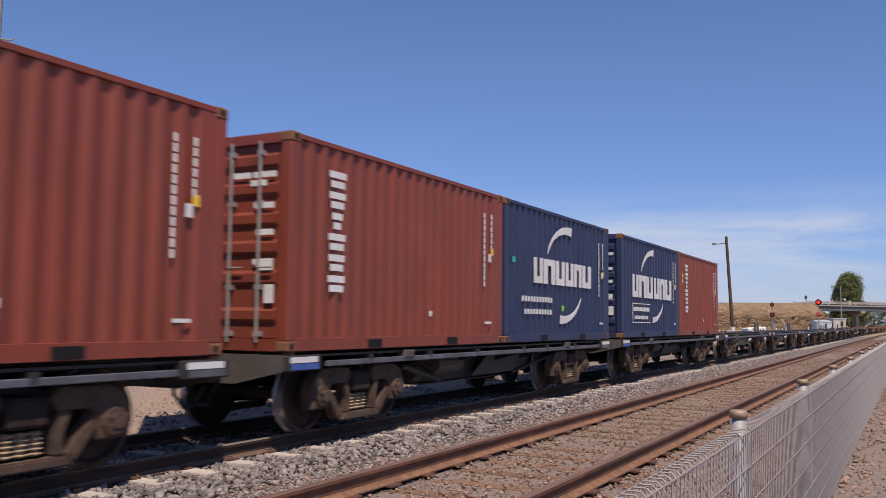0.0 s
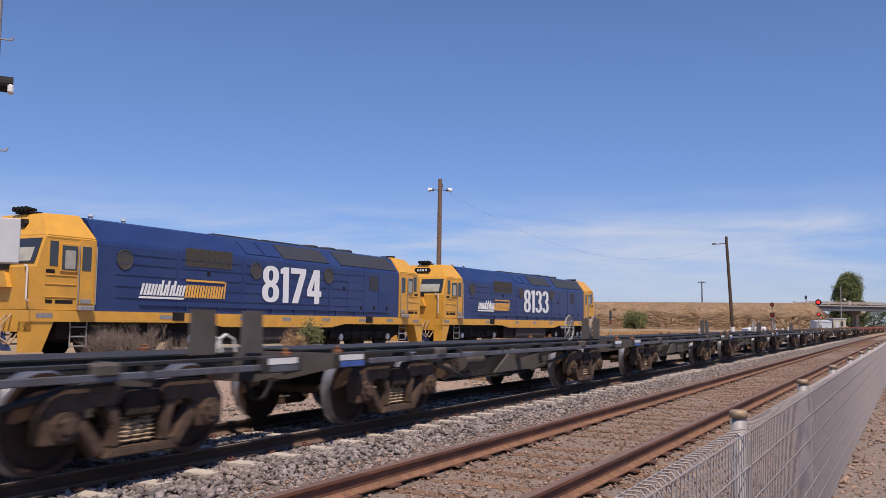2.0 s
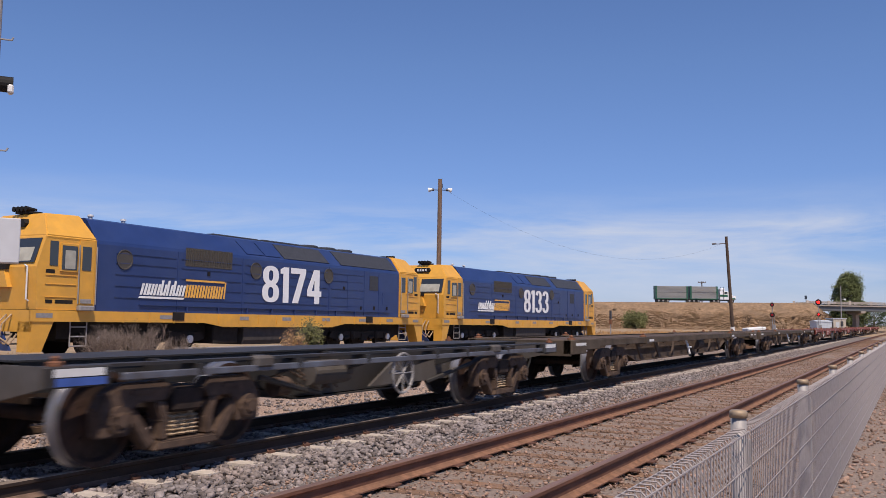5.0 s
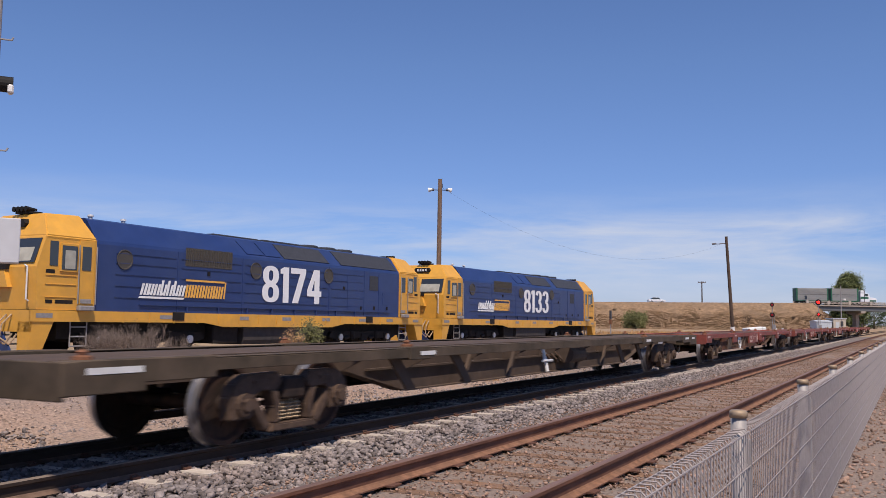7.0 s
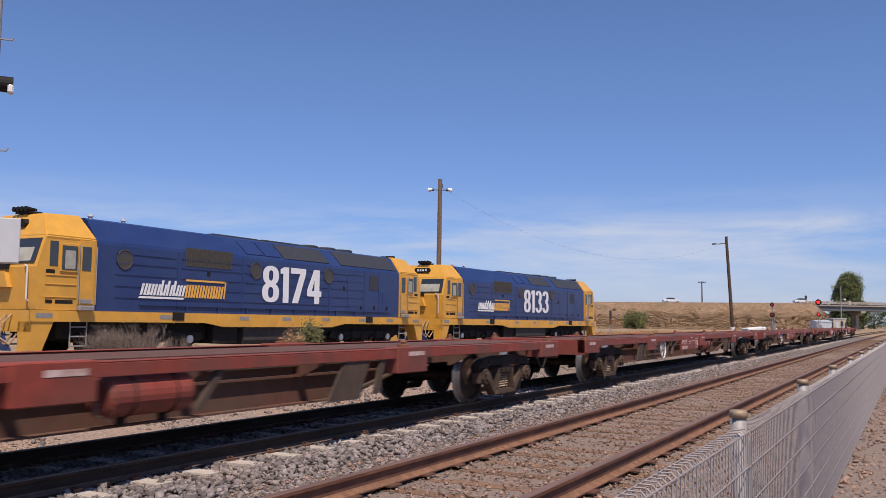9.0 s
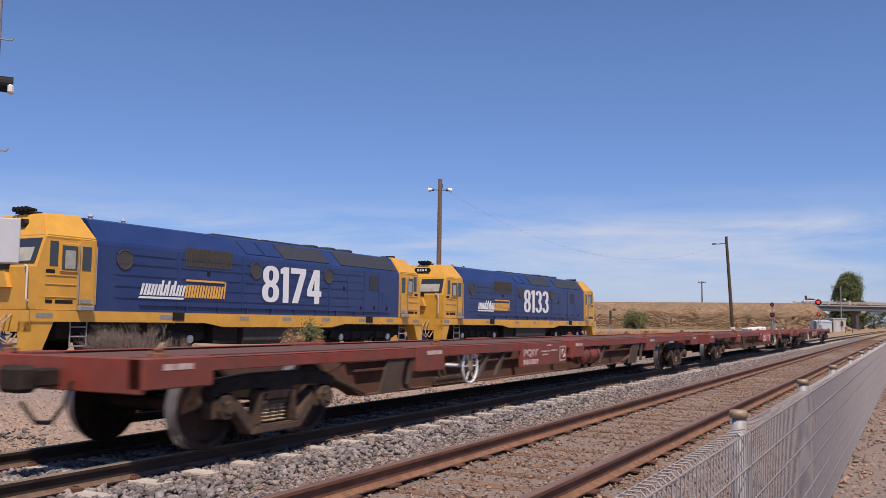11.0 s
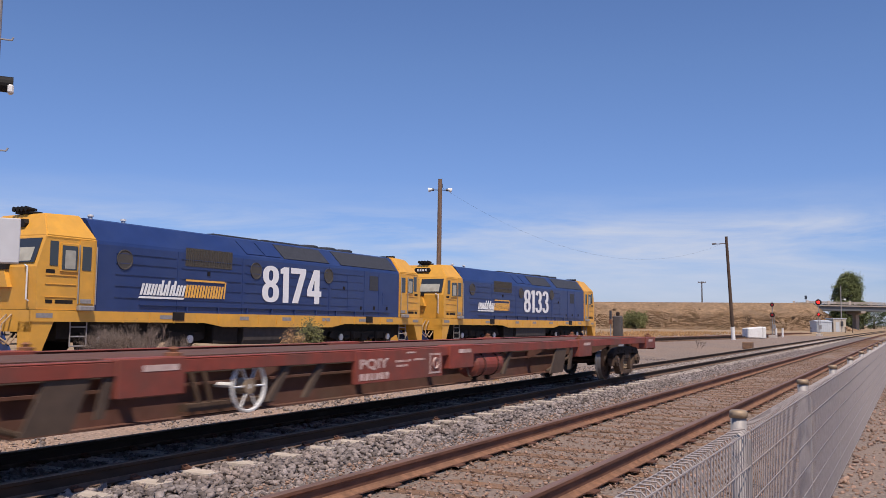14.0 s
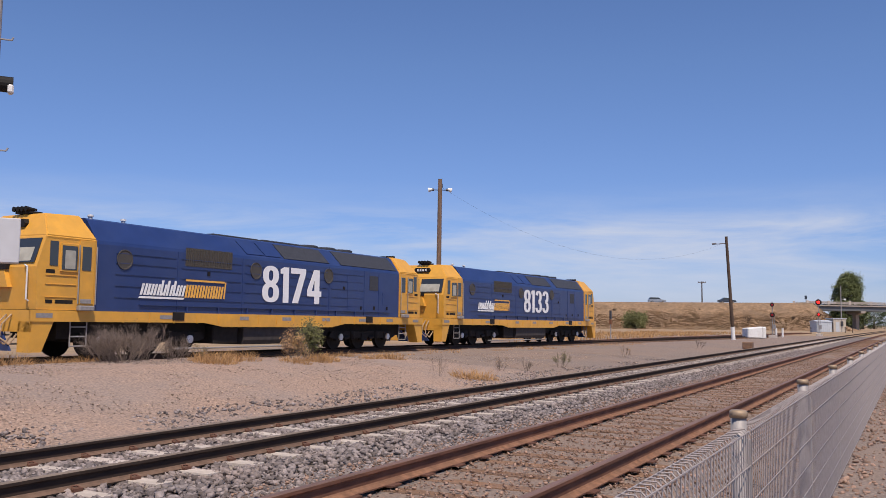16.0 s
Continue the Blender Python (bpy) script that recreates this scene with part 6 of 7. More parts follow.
def road_z(a):
    return crest_z(min(a, 97)) - 0.11 - 0.26 * min(1, max(0, (a - 97) / 15))


def build_bank():
    cols = [(-17.5, 0.0), (-14.5, 0.16), (-11, 0.38), (-7.5, 0.62), (-4, 0.86), (-1.5, 1.0), (-0.2, 0.99), (0.6, 0.975), (9.5, 0.975), (13, 0.7), (24, 0.0)]
    vs, fs = [], []
    ks = [(-345 + i * 5.0) for i in range(90)]
    ks = [k for k in ks if k < 95] + [95.0, 97.0, 100.0, 103.0, 106.0]
    for a in ks:
        drop = 1.0 if a <= 97 else max(0.0, 1 - (a - 97) / 8.5)
        for d, f in cols:
            ground_ = -0.2
            z = ground_ + (crest_z(a) - ground_) * f * drop
            j = 0.35 * noise.noise(Vector((a * 0.12, d * 0.2, 1))) * (0 < f < 1)
            vs.append(away(ROAD + d + j * 2, a, z + j * 0.6))
    n = len(cols)
    for i in range(len(ks) - 1):
        for j in range(n - 1):
            fs.append((i * n + j, (i + 1) * n + j, (i + 1) * n + j + 1, i * n + j + 1))
    tagged(new("road_bank", raw("road_bank", vs, fs, M["bank"], True)), "long earth road embankment covered in dry brown grass", "embankment", kind="structure")
    vs, fs = [], []
    for a in (-345, -100, 0, 97, 112, 300):
        for d in (1.0, 8.0):
            vs.append(away(ROAD + d, a, road_z(a)))
    for i in range(5):
        fs.append((i * 2, i * 2 + 2, i * 2 + 3, i * 2 + 1))
    tagged(new("road", raw("road", vs, fs, M["asphalt"])), "grey asphalt road along a bank and over a bridge", "road", kind="structure")
    # tussocks on the bank's face
    rng = random.Random(12)
    vs, fs = [], []
    for _ in range(9500):
        a = rng.uniform(38, 100)
        f = rng.random()
        d = -17.5 + 16.2 * f
        z = -0.2 + (crest_z(a) + 0.2) * min(1, f) - 0.1
        if a > 97:
            z *= max(0, 1 - (a - 97) / 8.5)
        h = rng.uniform(0.10, 0.32) * (0.45 if f > 0.9 else 1.0) * (1.4 if noise.noise(Vector((a * 0.2, d * 0.3, 5))) > 0.1 else 0.7)
        for k in range(3):
            b, w = rng.uniform(-0.5, 0.5), rng.uniform(0.05, 0.13)
            o = rng.uniform(-0.4, 0.4)
            i = len(vs)
            vs += [away(ROAD + d, a + o - w, z), away(ROAD + d + 0.1, a + o + w, z), away(ROAD + d - 0.1, a + o + b * h, z + h)]
            fs.append((i, i + 1, i + 2))
    tagged(new("bank_grass", raw("bank_grass", vs, fs, M["bankgrass"])), "dry tussock grass over an embankment face", "grass", kind="stuff")


M["bankgrass"] = mat("tussock_grass", (0.275, 0.18, 0.10), 0.95, scale=0.4, var=0.25, dirt=(0.19, 0.14, 0.085), dirt_amt=0.7, dscale=0.08, bump=0, rand=0.12)
build_bank()


def build_bridge():
    turn = math.degrees(YAW) - 90
    origin = away(ROAD + 4.5, 97, 0)
    b = thing("road_bridge", "concrete road bridge on steel girders over the tracks", "bridge", m=Matrix.Translation(origin) @ pose(0, 0, 0, 0, 0.5, turn))
    part("deck", boxes((-1, 46, -4.6, 4.6, 6.30, 6.62), bevel=0.03), M["bridge"], b)
    for y in (-4.0, -1.4, 1.4, 4.0):
        part("girder", boxes((-0.5, 46, y - 0.22, y + 0.22, 5.15, 6.35)), M["girder"], b, "dark steel girder")
    for y in (-4.5, 4.5):
        part("rail_beam", boxes((-1, 46, y - 0.09, y + 0.09, 7.35, 7.55)), M["bridge"], b)
        part("rail_beam", boxes((-1, 46, y - 0.07, y + 0.07, 6.98, 7.10)), M["bridge"], b)
        for k in range(9):
            x = -0.8 + k * 5.6
            part("rail_post", boxes((x - 0.28, x + 0.28, y - 0.16, y + 0.16, 6.72, 7.75), bevel=0.03), M["concrete"], b, "pale concrete rail post")
        for k in range(30):
            x = k * 1.5
            part("baluster", boxes((x - 0.07, x + 0.07, y - 0.06, y + 0.06, 6.72, 7.36)), M["bridge"], b)
    for x in (14.0, 30.0):
        bm = B()
        prism(bm, [(-4.4, 5.15), (-4.4, 4.7), (-1.2, 4.2), (1.2, 4.2), (4.4, 4.7), (4.4, 5.15)], "x", x - 0.6, x + 0.6)
        part("pier_cap", bm, M["bridge"], b)
        part("pier", boxes((x - 0.45, x + 0.45, -1.1, 1.1, -0.3, 4.5), bevel=0.06), M["bridge"], b)
    part("abutment", boxes((-3.0, 0.2, -4.4, 4.4, 2.0, 6.35)), M["bridge"], b)


build_bridge()
bank2 = B()
prism(bank2, [(128, -0.3), (134, 0.0), (144, 6.3), (300, 6.3), (300, -0.3)], "y", ROAD - 4, ROAD + 14)
for v in bank2.verts:
    v.co = away(v.co.y, v.co.x, v.co.z)
solid("road_bank", bank2, M["bank"], "dry grass road embankment beyond a bridge", "embankment", kind="structure")

# distance
build_tree("tall broad green tree beyond a road bridge", away(300, 137, -0.2), 19.6, 12.2, 3, M["leaf"], 46000, 0.06, 110)
for i, (d_, a_, h_, w_) in enumerate(((330, 150, 8.5, 9), (335, 158, 9.5, 10), (345, 167, 8, 10), (325, 143, 6.5, 7), (380, 190, 9, 12), (400, 178, 8, 12))):
    build_tree("dark green tree under and beyond a bridge", away(d_, a_, -0.2), h_, w_, 50 + i, M["leafd"], 2600, 0.08, 30)
bb = thing("bush", "large round green bush at the foot of a bank", "bush", m=Matrix.Translation(away(212, 46, 0.2)))
def big_bush(parent):
    rng = random.Random(5)
    vs, fs = [], []
    lumps = [(rng.uniform(-3.4, 3.4), rng.uniform(-1.5, 1.5), rng.uniform(0.6, 3.6)) for _ in range(40)]
    for _ in range(11000):
        x, y, z = rng.choice(lumps)
        z = min(z, 4.0 - abs(x) * 0.5)
        p = Vector((x + rng.gauss(0, 0.55), y + rng.gauss(0, 0.5), max(0.05, z + rng.gauss(0, 0.5))))
        s = rng.uniform(0.08, 0.2)
        u = Vector((rng.uniform(-1, 1), rng.uniform(-1, 1), rng.uniform(-1, 1))).normalized()
        w = u.orthogonal().normalized()
        i = len(vs)
        vs += [p - u * s, p + w * s * 0.6, p + u * s, p - w * s * 0.6]
        fs.append((i, i + 1, i + 2, i + 3))
    o = new("foliage", raw("foliage", vs, fs, M["leafy"]))
    o.parent = parent
    bm = B()
    for k in range(7):
        rod(bm, (0, 0, -0.3), (lumps[k][0], lumps[k][1], lumps[k][2]), 0.06, 5, 0.02)
    part("stems", bm, M["bark"], parent)
big_bush(bb)
for i, (d_, a_, h_) in enumerate(((222, 76, 2.6), (228, 44, 1.2), (229, 66, 0.9), (224, 88, 1.3), (231, 56, 0.8))):
    sh = thing("shrub", "scraggly brown shrub on a dry bank", "shrub", m=Matrix.Translation(away(d_, a_, -0.2 + 6.9 * (d_ - ROAD + 17.5) / 16.0 - 0.15)))
    rng2 = random.Random(90 + i)
    vs, fs = [], []
    for _ in range(8):
        dd = Vector((rng2.uniform(-0.7, 0.7), rng2.uniform(-0.7, 0.7), 1)).normalized()
        twiggy(vs, fs, Vector((0, 0, -0.1)), dd, h_ * 0.4, 0.035, 4, rng2)
    o = new("branchwork", raw("branchwork", vs, fs, M["bark"]))
    o.parent = sh


# ---- poles, signals, huts ----
def lamp_pole():
    x, y = 52.8, 28.3
    p = thing("lamp_pole", "weathered timber pole with two small floodlights", "pole", m=pose(x, y, -0.1, 0, 0.6, 0))
    bm = B()
    rod(bm, (0, 0, -0.2), (0, 0, 11.1), 0.19, 12, 0.135)
    part("pole", bm, M["pole"], p)
    for s in (-1, 1):
        r = RGT * s
        bm = B()
        rod(bm, r * 0.1 + Vector((0, 0, 10.35)), r * 0.42 + Vector((0, 0, 10.35)), 0.03, 6)
        rod(bm, r * 0.40 + Vector((0, 0, 10.37)), r * 0.55 + Vector((0, 0, 10.36)), 0.09, 8)
        a_ = part("lamp_arm", bm, M["ldark"], p)
        bm = B()
        rod(bm, r * 0.52 + Vector((0, 0, 10.40)), r * 0.80 + Vector((0, 0, 10.33)), 0.09, 10, 0.16)
        part("lamp_head", bm, M["white"], p, "pale floodlight head")
    part("bracket", boxes((0.1, 0.2, -0.1, 0.1, 10.5, 10.8)), M["ldark"], p)


def plain_pole():
    p = thing("timber_pole", "dark leaning timber pole with a white painted foot", "pole", m=Matrix.Translation((88.1, 15.3, 0)) @ Matrix.Rotation(radians(3.2), 4, tuple(-FWD)))
    bm = B()
    rod(bm, (0, 0, 1.1), (0, 0, 9.75), 0.175, 12, 0.13)
    part("pole", bm, M["poled"], p)
    bm = B()
    rod(bm, (0, 0, -0.4), (0, 0, 1.1), 0.195, 12, 0.18)
    part("pole_foot", bm, M["white"], p, "white painted foot")
    bm = B()
    rod(bm, (0, 0, 9.1), -RGT * 1.4 + Vector((0, 0, 9.05)), 0.035, 6)
    rod(bm, -RGT * 1.0 + Vector((0, 0, 9.1)), -RGT * 1.4 + Vector((0, 0, 9.1)), 0.06, 6)
    part("arm", bm, M["poled"], p)


def power_pole():
    p = thing("power_pole", "thin distant power pole with a crossarm", "pole", m=Matrix.Translation(away(246, 71.7, 6.0)))
    bm = B()
    rod(bm, (0, 0, -2), (0, 0, 7.0), 0.2, 8, 0.14)
    part("pole", bm, M["poled"], p)
    bm = B()
    rod(bm, -RGT * 1.1 + Vector((0, 0, 6.6)), RGT * 1.1 + Vector((0, 0, 6.6)), 0.09, 6)
    for k in (-1, -0.5, 0.5, 1):
        rod(bm, RGT * k + Vector((0, 0, 6.6)), RGT * k + Vector((0, 0, 6.95)), 0.06, 6)
    part("crossarm", bm, M["poled"], p)


def wire():
    a, b_ = Vector((52.8, 28.3, 10.4)) + RGT * 0.2, Vector((88.0, 15.5, 9.1)) - RGT * 0.6
    bm = B()
    pts = []
    for i in range(25):
        t = i / 24
        p = a.lerp(b_, t)
        p.z -= 4 * 3.0 * t * (1 - t)
        pts.append(p)
    tube(bm, pts, 0.0035, 4)
    solid("overhead_wire", bm, M["ldark"], "thin sagging overhead wire between two poles", "wire")


def signal(x, y, heads, top, label):
    """A colour-light mast; heads are (height, radius, lens)."""
    s = thing("railway_signal", label, "signal", "railway signals", m=Matrix.Translation((x, y, -0.15)))
    bm = B()
    rod(bm, (0, 0, 0), (0, 0, top), 0.065, 10)
    part("mast", bm, M["galv"], s)
    part("plinth", boxes((-0.4, 0.4, -0.4, 0.4, -0.1, 0.35), bevel=0.03), M["concrete"], s)
    part("relay_box", boxes((-0.1, 0.15, -0.35, 0.0, 1.0, 1.5), bevel=0.02), M["galv"], s)
    for h, r, lens in heads:
        c = Vector((-0.1, 0, h))
        d = -Vector((x, y, 0)).normalized()
        bm = B()
        rod(bm, c, c + d * 0.09, r, 22)
        tgt = part("target", bm, M["black"], s, "round black target board")
        bm = B()
        rod(bm, c + d * 0.09, c + d * 0.30, r * 0.6, 16, r * 0.55)
        part("hood", bm, M["black"], tgt)
        bm = B()
        rod(bm, c + d * 0.29, c + d * 0.32, r * 0.52, 16)
        part("lens", bm, M[lens], tgt, "red signal lens")
    bm = B()
    for k in range(6):
        rod(bm, (0.18, -0.2, 0.5 + k * 0.35), (0.18, 0.2, 0.5 + k * 0.35), 0.015, 5)
    for yy in (-0.2, 0.2):
        rod(bm, (0.18, yy, 0.2), (0.18, yy, 2.5), 0.018, 5)
    part("ladder", bm, M["galv"], s)


def huts():
    turn = math.degrees(YAW) - 90
    h = thing("equipment_hut", "pale blue-grey metal equipment hut", "hut", m=Matrix.Translation(away(190, 80.6, -0.15)) @ pose(0, 0, 0, 0, 0, turn + 12))
    part("wall", boxes((-1.8, 1.8, -1.2, 1.2, 0, 2.15)), M["hut"], h)
    bm = B()
    prism(bm, [(-1.3, 2.15), (1.3, 2.15), (1.3, 2.25), (0, 2.5), (-1.3, 2.25)], "x", -1.9, 1.9)
    part("roof", bm, M["hut"], h)
    for k in range(8):
        part("rib", boxes((-1.7 + k * 0.48, -1.64 + k * 0.48, -1.23, -1.2, 0.05, 2.1)), M["hut"], h)
    h = thing("relay_hut", "beige relay hut with a dark cabinet on its wall", "hut", m=Matrix.Translation(away(191, 84.3, -0.15)) @ pose(0, 0, 0, 0, 0, turn + 12))
    part("wall", boxes((-1.5, 1.5, -1.2, 1.2, 0, 2.8)), M["hutb"], h)
    part("roof", boxes((-1.65, 1.65, -1.35, 1.35, 2.8, 2.95)), M["hut"], h)
    part("cabinet", boxes((0.2, 0.75, -1.4, -1.2, 1.3, 2.3), bevel=0.02), M["ldark"], h, "dark wall cabinet")
    part("door", boxes((-0.9, -0.1, -1.24, -1.2, 0.05, 2.1)), M["hut"], h)
    for a_, hh in ((78.5, 1.0), (85.8, 1.1), (87.4, 0.9)):
        bm = B()
        rod(bm, (0, 0, -0.2), (0, 0, hh), 0.08, 8)
        solid("marker_post", bm, M["poled"], "short dark marker post near a hut", "post", "short dark posts", m=Matrix.Translation(away(180, a_ * 0.947, -0.1)))


def bridge_pole():
    p = thing("street_lamp", "thin grey lamp pole before a road bridge", "lamp", m=Matrix.Translation(away(190, 85.0, -0.2)))
    bm = B()
    rod(bm, (0, 0, -0.1), (0, 0, 9.9), 0.13, 10, 0.09)
    part("pole", bm, M["galv"], p)
    bm = B()
    rod(bm, (0, 0, 6.9), RGT * 0.7 + Vector((0, 0, 7.0)), 0.05, 6)
    part("arm", bm, M["galv"], p)
    bm = B()
    rod(bm, RGT * 0.6 + Vector((0, 0, 7.05)), RGT * 1.0 + Vector((0, 0, 6.95)), 0.12, 8, 0.2)
    part("lamp_head", bm, M["white"], p, "pale lamp head")


bridge_pole()
lamp_pole()
plain_pole()
power_pole()
wire()
signal(105.7, 14.1, ((3.72, 0.22, "dimlens"), (2.58, 0.27, "dimlens")), 4.05, "two-aspect railway signal with dim red lenses")
signal(129.7, 11.4, ((4.55, 0.40, "redlens"), (2.90, 0.26, "redlens")), 5.0, "tall railway signal showing bright red")
huts()
sg = thing("road_sign", "small dark sign post on a road bank", "sign", m=Matrix.Translation(away(236, 96.3, crest_z(96))))
part("post", boxes((-0.05, 0.05, -0.05, 0.05, -0.3, 1.4)), M["galv"], sg)
part("panel", boxes((-0.1, 0.1, -0.3, 0.3, 1.0, 2.0)), M["card"], sg)
# wrapped pallet, white posts, dwarf post, cable pit
bm = boxes((-1.1, 1.1, -0.6, 0.6, 0.0, 1.15), bevel=0.09)
for v in bm.verts:
    v.co.z += 0.10 * noise.noise(v.co * 1.3) + 0.05 * v.co.x * (v.co.z > 0.5)
wp = solid("wrapped_pallet", bm, M["white"], "pallet load wrapped in creased white plastic", "pallet", m=pose(100.0, 15.2, -0.1, 0, 0, -50))
part("fold_seam", boxes((0.62, 0.66, -0.64, -0.60, 0.15, 1.15)), M["galv"], wp)
for x_, y_ in ((112.5, 14.6), (113.4, 14.0)):
    bm = B()
    rod(bm, (0, 0, -0.2), (0, 0, 1.05), 0.11, 10)
    solid("guide_post", bm, M["white"], "short white guide post", "post", "white guide posts", m=pose(x_, y_, -0.1))
dp = thing("dwarf_signal_post", "thin grey post with a dark red box near its top", "post", m=pose(72.9, 22.6, -0.1))
bm = B()
rod(bm, (0, 0, 0), (0, 0, 2.45), 0.05, 8)
part("post", bm, M["galv"], dp)
part("head", boxes((-0.12, 0.12, -0.12, 0.12, 1.35, 1.75), bevel=0.02), M["rustcast"], dp)
part("cap", boxes((-0.08, 0.08, -0.08, 0.08, 1.75, 2.5)), M["ldark"], dp)
bm = boxes((-0.35, 0.35, -0.3, 0.3, 0.0, 0.42), bevel=0.02)
solid("cable_pit", bm, M["timber"], "small weathered brown cable pit beside the track", "cable pit", m=pose(60.5, 9.6, -0.2))
# mast at the edge of the bank with its cabinet
ms = thing("equipment_mast", "grey steel mast with a pale cabinet and lamp", "mast", m=pose(11.29, 16.22, 0.3) @ pose(0, 0, 0, 0, 0, math.degrees(YAW) - 90 + 26))
bm = B()
rod(bm, (0, 0, -0.2), (0, 0, 8.2), 0.075, 12)
part("mast", bm, M["galv"], ms)
part("cabinet", boxes((-0.35, 0.60, -0.45, -0.10, 2.14, 3.02), bevel=0.015), M["board"], ms, "pale grey cabinet")
bm = B()
rod(bm, (0.0, -0.2, 5.72), (0.34, -0.2, 5.72), 0.16, 16)
lm = part("lamp_housing", bm, M["black"], ms, "black lamp housing")
part("lamp_glass", boxes((0.24, 0.352, -0.38, -0.16, 5.52, 5.70), bevel=0.03), M["white"], lm, "white lamp glass")
for z_ in (4.40, 6.66):
    bm = B()
    tube(bm, [(0.0, -0.1, z_), (0.27, -0.1, z_), (0.30, -0.1, z_ + 0.06)], 0.018, 6)
    part("step_iron", bm, M["galv"], ms)


# ---- road traffic ----
ROAD_TURN = math.degrees(YAW) - 90


def on_road(a, lane=3.0):
    q = away(ROAD + lane, a, road_z(a) + 0.01)
    return Matrix.Translation(q) @ pose(0, 0, 0, 0, 0, ROAD_TURN)


def road_wheel(parent, x, y, r):
    bm = B()
    lathe(bm, [(0.0, -0.12), (r * 0.9, -0.12), (r, -0.08), (r, 0.08), (r * 0.9, 0.12), (0.0, 0.12)], (0, 0, 0), "y", 18)
    o = part("wheel", bm, M["black"], parent)
    o.matrix_local = pose(x, y, r)
    bm = B()
    lathe(bm, [(0.0, -0.13), (r * 0.55, -0.13), (r * 0.55, 0.13), (0.0, 0.13)], (0, 0, 0), "y", 14)
    part("rim", bm, M["galv"], o)


def build_car(paint, label, hatch=False):
    c = thing("car", label, "car", "cars on the road")
    bm = B()
    prism(bm, [(-2.3, 0.30), (2.3, 0.30), (2.32, 0.62), (2.1, 0.78), (1.15, 0.92), (-1.9, 0.98), (-2.3, 0.85)], "y", -0.88, 0.88)
    bmesh.ops.bevel(bm, geom=list(bm.edges), offset=0.07, segments=2, affect="EDGES")
    part("body", bm, M[paint], c)
    bm = B()
    prism(bm, [(1.1, 0.90), (0.35, 1.40), (-0.9 if not hatch else -1.9, 1.44), (-1.75 if not hatch else -2.15, 0.95)], "y", -0.74, 0.74)
    bmesh.ops.bevel(bm, geom=list(bm.edges), offset=0.05, segments=2, affect="EDGES")
    part("glasshouse", bm, GLASS, c, "dark windows")
    bm = B()
    prism(bm, [(0.30, 1.40), (-0.95 if not hatch else -1.85, 1.44), (-0.9 if not hatch else -1.8, 1.49), (0.2, 1.46)], "y", -0.68, 0.68)
    part("roof", bm, M[paint], c)
    for s in (-1, 1):
        for x in (-1.4, 1.4):
            road_wheel(c, x, s * 0.78, 0.31)
        part("headlight", boxes((2.15, 2.31, s * 0.62 - 0.14, s * 0.62 + 0.14, 0.58, 0.70)), M["white"], c, "clear headlight")
        part("tail_light", boxes((-2.31, -2.22, s * 0.66 - 0.12, s * 0.66 + 0.12, 0.66, 0.80)), M["wred"], c, "red tail light")
    return c


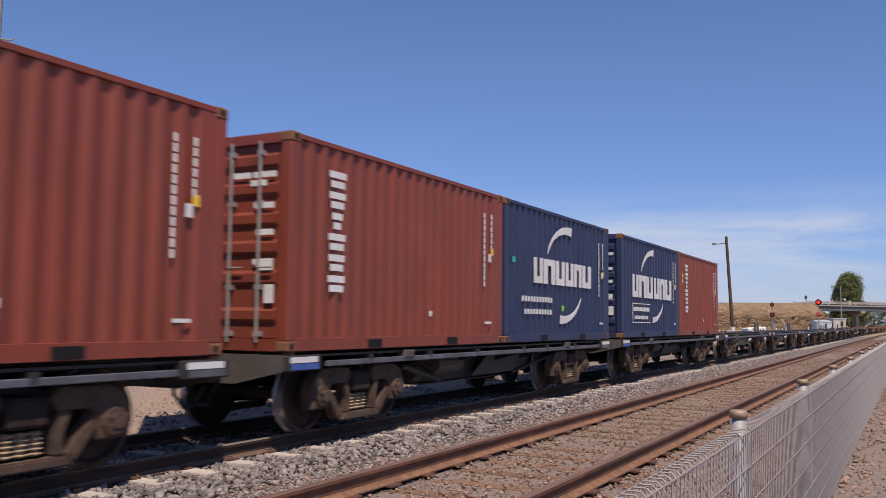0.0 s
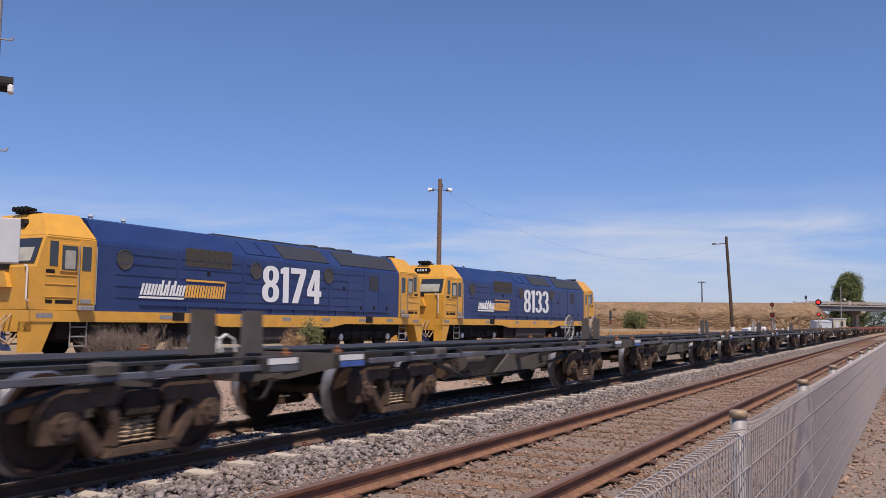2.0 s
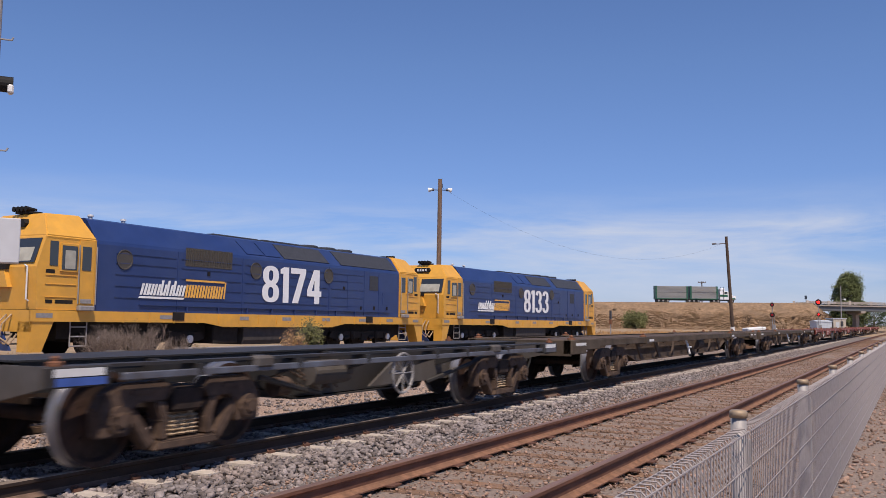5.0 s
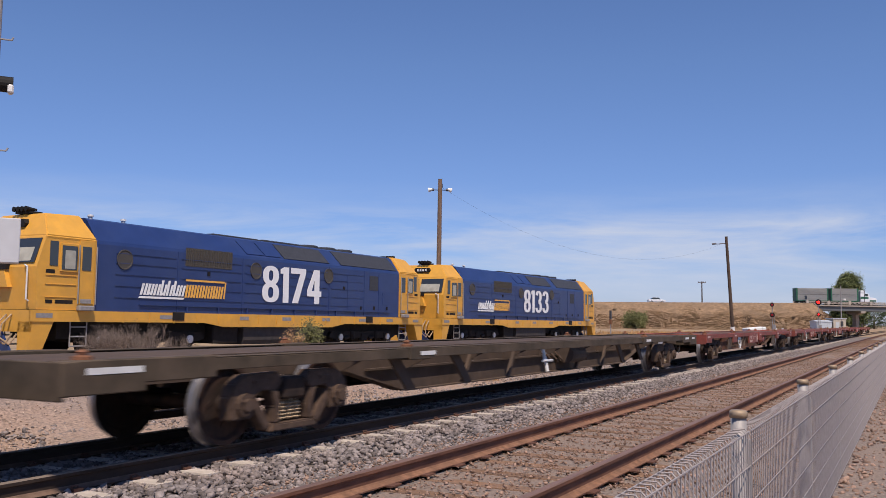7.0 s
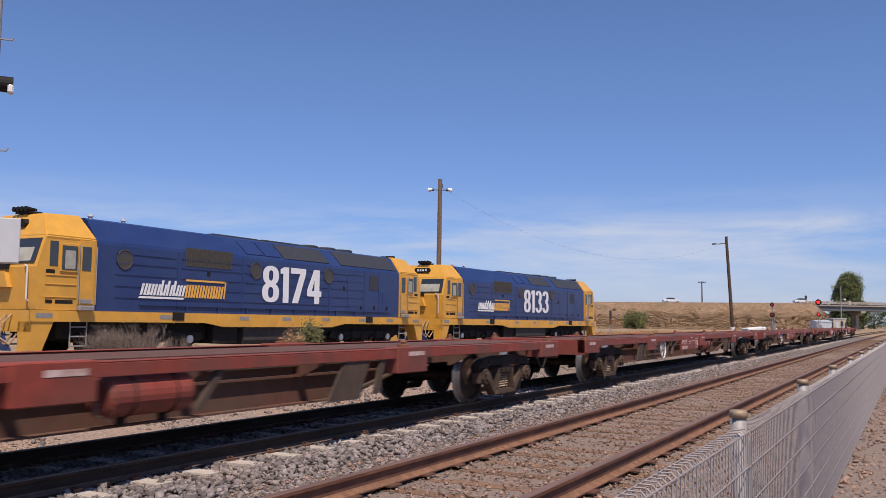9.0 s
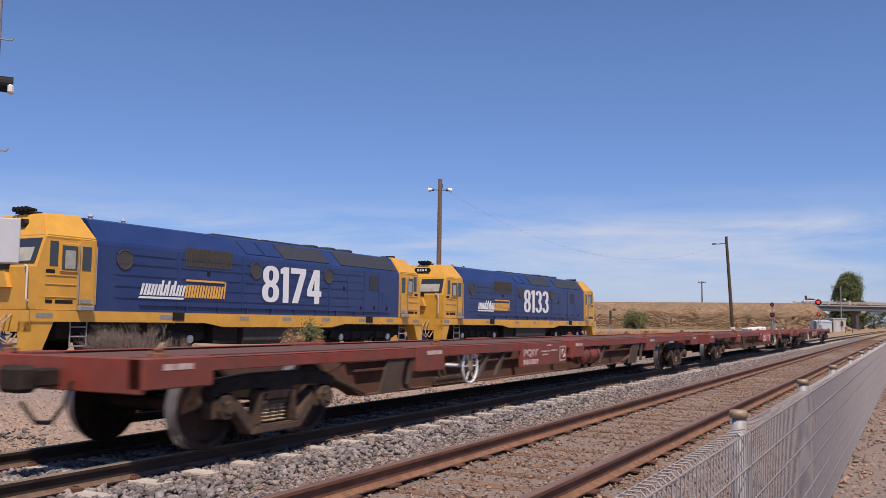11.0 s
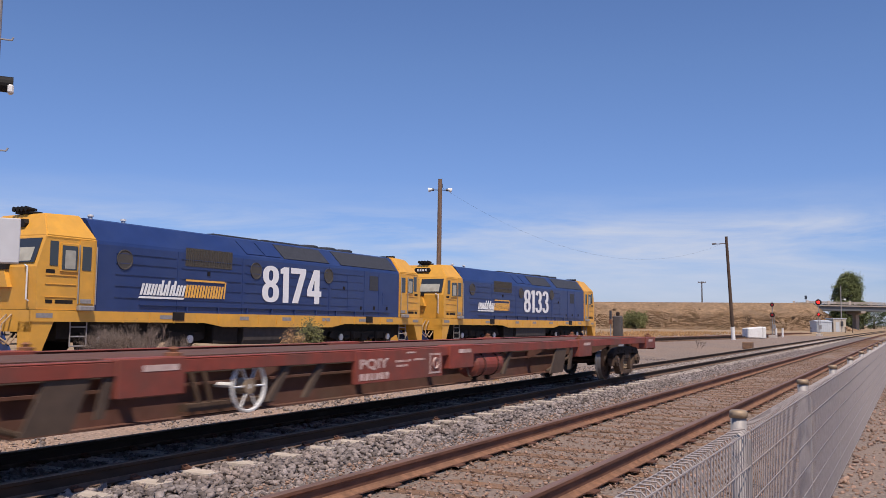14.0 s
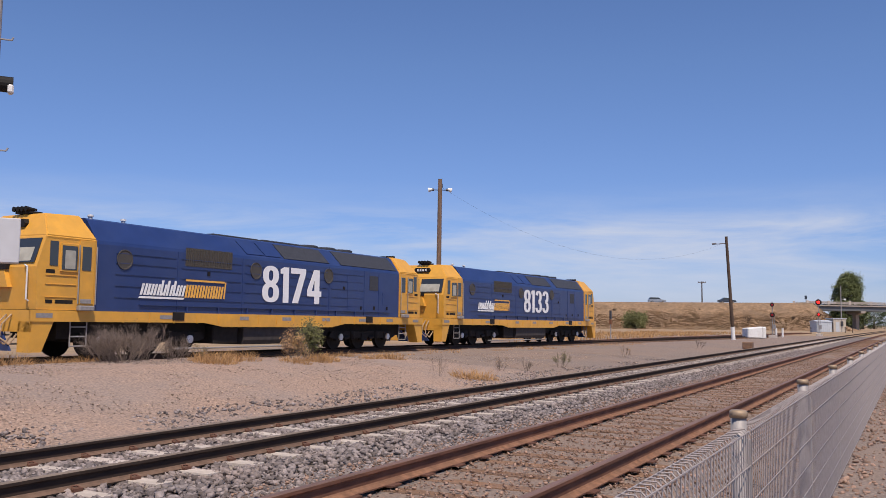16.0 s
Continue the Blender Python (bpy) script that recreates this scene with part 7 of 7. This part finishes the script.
def build_truck():
    """Nose at x 0, trailers behind it towards -x."""
    t = thing("livestock_truck", "white and green truck pulling two grey livestock trailers", "truck")
    bm = B()
    prism(bm, [(-1.9, 0.9), (-0.1, 0.9), (0.0, 1.5), (-0.15, 1.9), (-1.8, 2.15), (-2.1, 3.1), (-4.3, 3.2), (-4.3, 0.9)], "y", -1.2, 1.2)
    bmesh.ops.bevel(bm, geom=list(bm.edges), offset=0.06, segments=2, affect="EDGES")
    part("cab", bm, M["carw"], t, "white cab")
    part("stripe", boxes((-4.25, -2.2, -1.24, 1.24, 1.7, 2.25)), M["tgreen"], t, "green stripe")
    part("wind_deflector", boxes((-4.2, -2.9, -1.1, 1.1, 3.2, 3.9), bevel=0.15), M["carw"], t)
    for s in (-1, 1):
        part("side_window", boxes((-3.1, -2.3, s * 1.2 - 0.02, s * 1.2 + 0.02, 2.4, 3.0)), GLASS, t, "dark cab window")
        bm = B()
        rod(bm, (-3.3, s * 1.3, 0.8), (-3.3, s * 1.3, 4.3), 0.08, 8)
        part("exhaust_stack", bm, M["ldark"], t)
    part("bonnet_band", boxes((-1.9, -0.2, -1.23, 1.23, 1.0, 1.35)), M["tgreen"], t, "green bonnet band")
    part("chassis", boxes((-21.3, -0.3, -0.5, 0.5, 0.6, 0.95)), M["ldark"], t)
    for x0, x1 in ((-12.2, -4.9), (-21.4, -12.9)):
        tr = part("trailer", boxes((x0 + 0.15, x1 - 0.15, -1.2, 1.2, 1.05, 4.35)), M["tgrey"], t, "weathered grey slatted trailer")
        for k in range(14):
            z = 1.15 + k * 0.235
            part("slat", boxes((x0 + 0.1, x1 - 0.1, -1.26, 1.26, z, z + 0.15)), M["tgrey"], tr)
        part("middle_deck", boxes((x0 + 0.1, x1 - 0.1, -1.28, 1.28, 2.70, 2.76)), M["ldark"], tr)
        for x in (x0, x1 - 0.35):
            part("end_frame", boxes((x, x + 0.35, -1.29, 1.29, 1.0, 4.42)), M["tgreen"], tr, "dark green end frame")
        part("side_rail", boxes((x0, x1, -1.29, 1.29, 0.92, 1.12)), M["tgreen"], tr, "dark green side rail")
    for x in (-1.1, -4.7, -5.9, -10.0, -11.2, -12.4, -18.2, -19.4, -20.6):
        for s in (-1, 1):
            road_wheel(t, x, s * 1.05, 0.5)
    return t


TRUCK = build_truck()
CAR_A = build_car("carw", "white sedan driving along the bank road")
CAR_B = build_car("carw", "white sedan driving along the bank road")
CAR_C = build_car("card", "dark blue-grey sedan driving along the bank road")
CAR_D = build_car("cars", "silver hatchback driving along the bank road", True)

# ---- moving things ----
# way run by the train, with the slight unevenness of its pace
RUN = [(0.5 * k, SPEED * 0.5 * k + (0.0 if k == 0 else 0.1) - 0.34 * (k % 2)) for k in range(33)]


def motions():
    for ob, s, z in TRAIN:
        back = s == 244.5           # this wagon runs the other way round
        walk(ob, [(t, pose(s - gone + (24.1 if back else 0.0), MAIN_Y, z, 0, 0, 180 if back else 0)) for t, gone in RUN])
        for w in ob.children_recursive:
            if w.name.startswith("wheelset"):
                x = w.location.x
                turn = math.degrees(SPEED / FPS / WR) * (1 if back else -1)
                walk(w, [(k / FPS, pose(x, 0, WR, 0, turn * k, 0)) for k in range(0, 16 * FPS + 1)])
    # the lateral place on the road at one time, and the speed
    for ob, t0, a0, v in ((TRUCK, 7.0, 115.5, 18.7), (CAR_A, 7.5, 66.9, 19.5), (CAR_B, 9.0, 61.2, 18.7), (CAR_C, 15.0, 53.4, 22.6), (CAR_D, 16.0, 57.3, 23.4)):
        walk(ob, [(t, on_road(a0 + v * (t - t0))) for t in range(0, 17)])


motions()
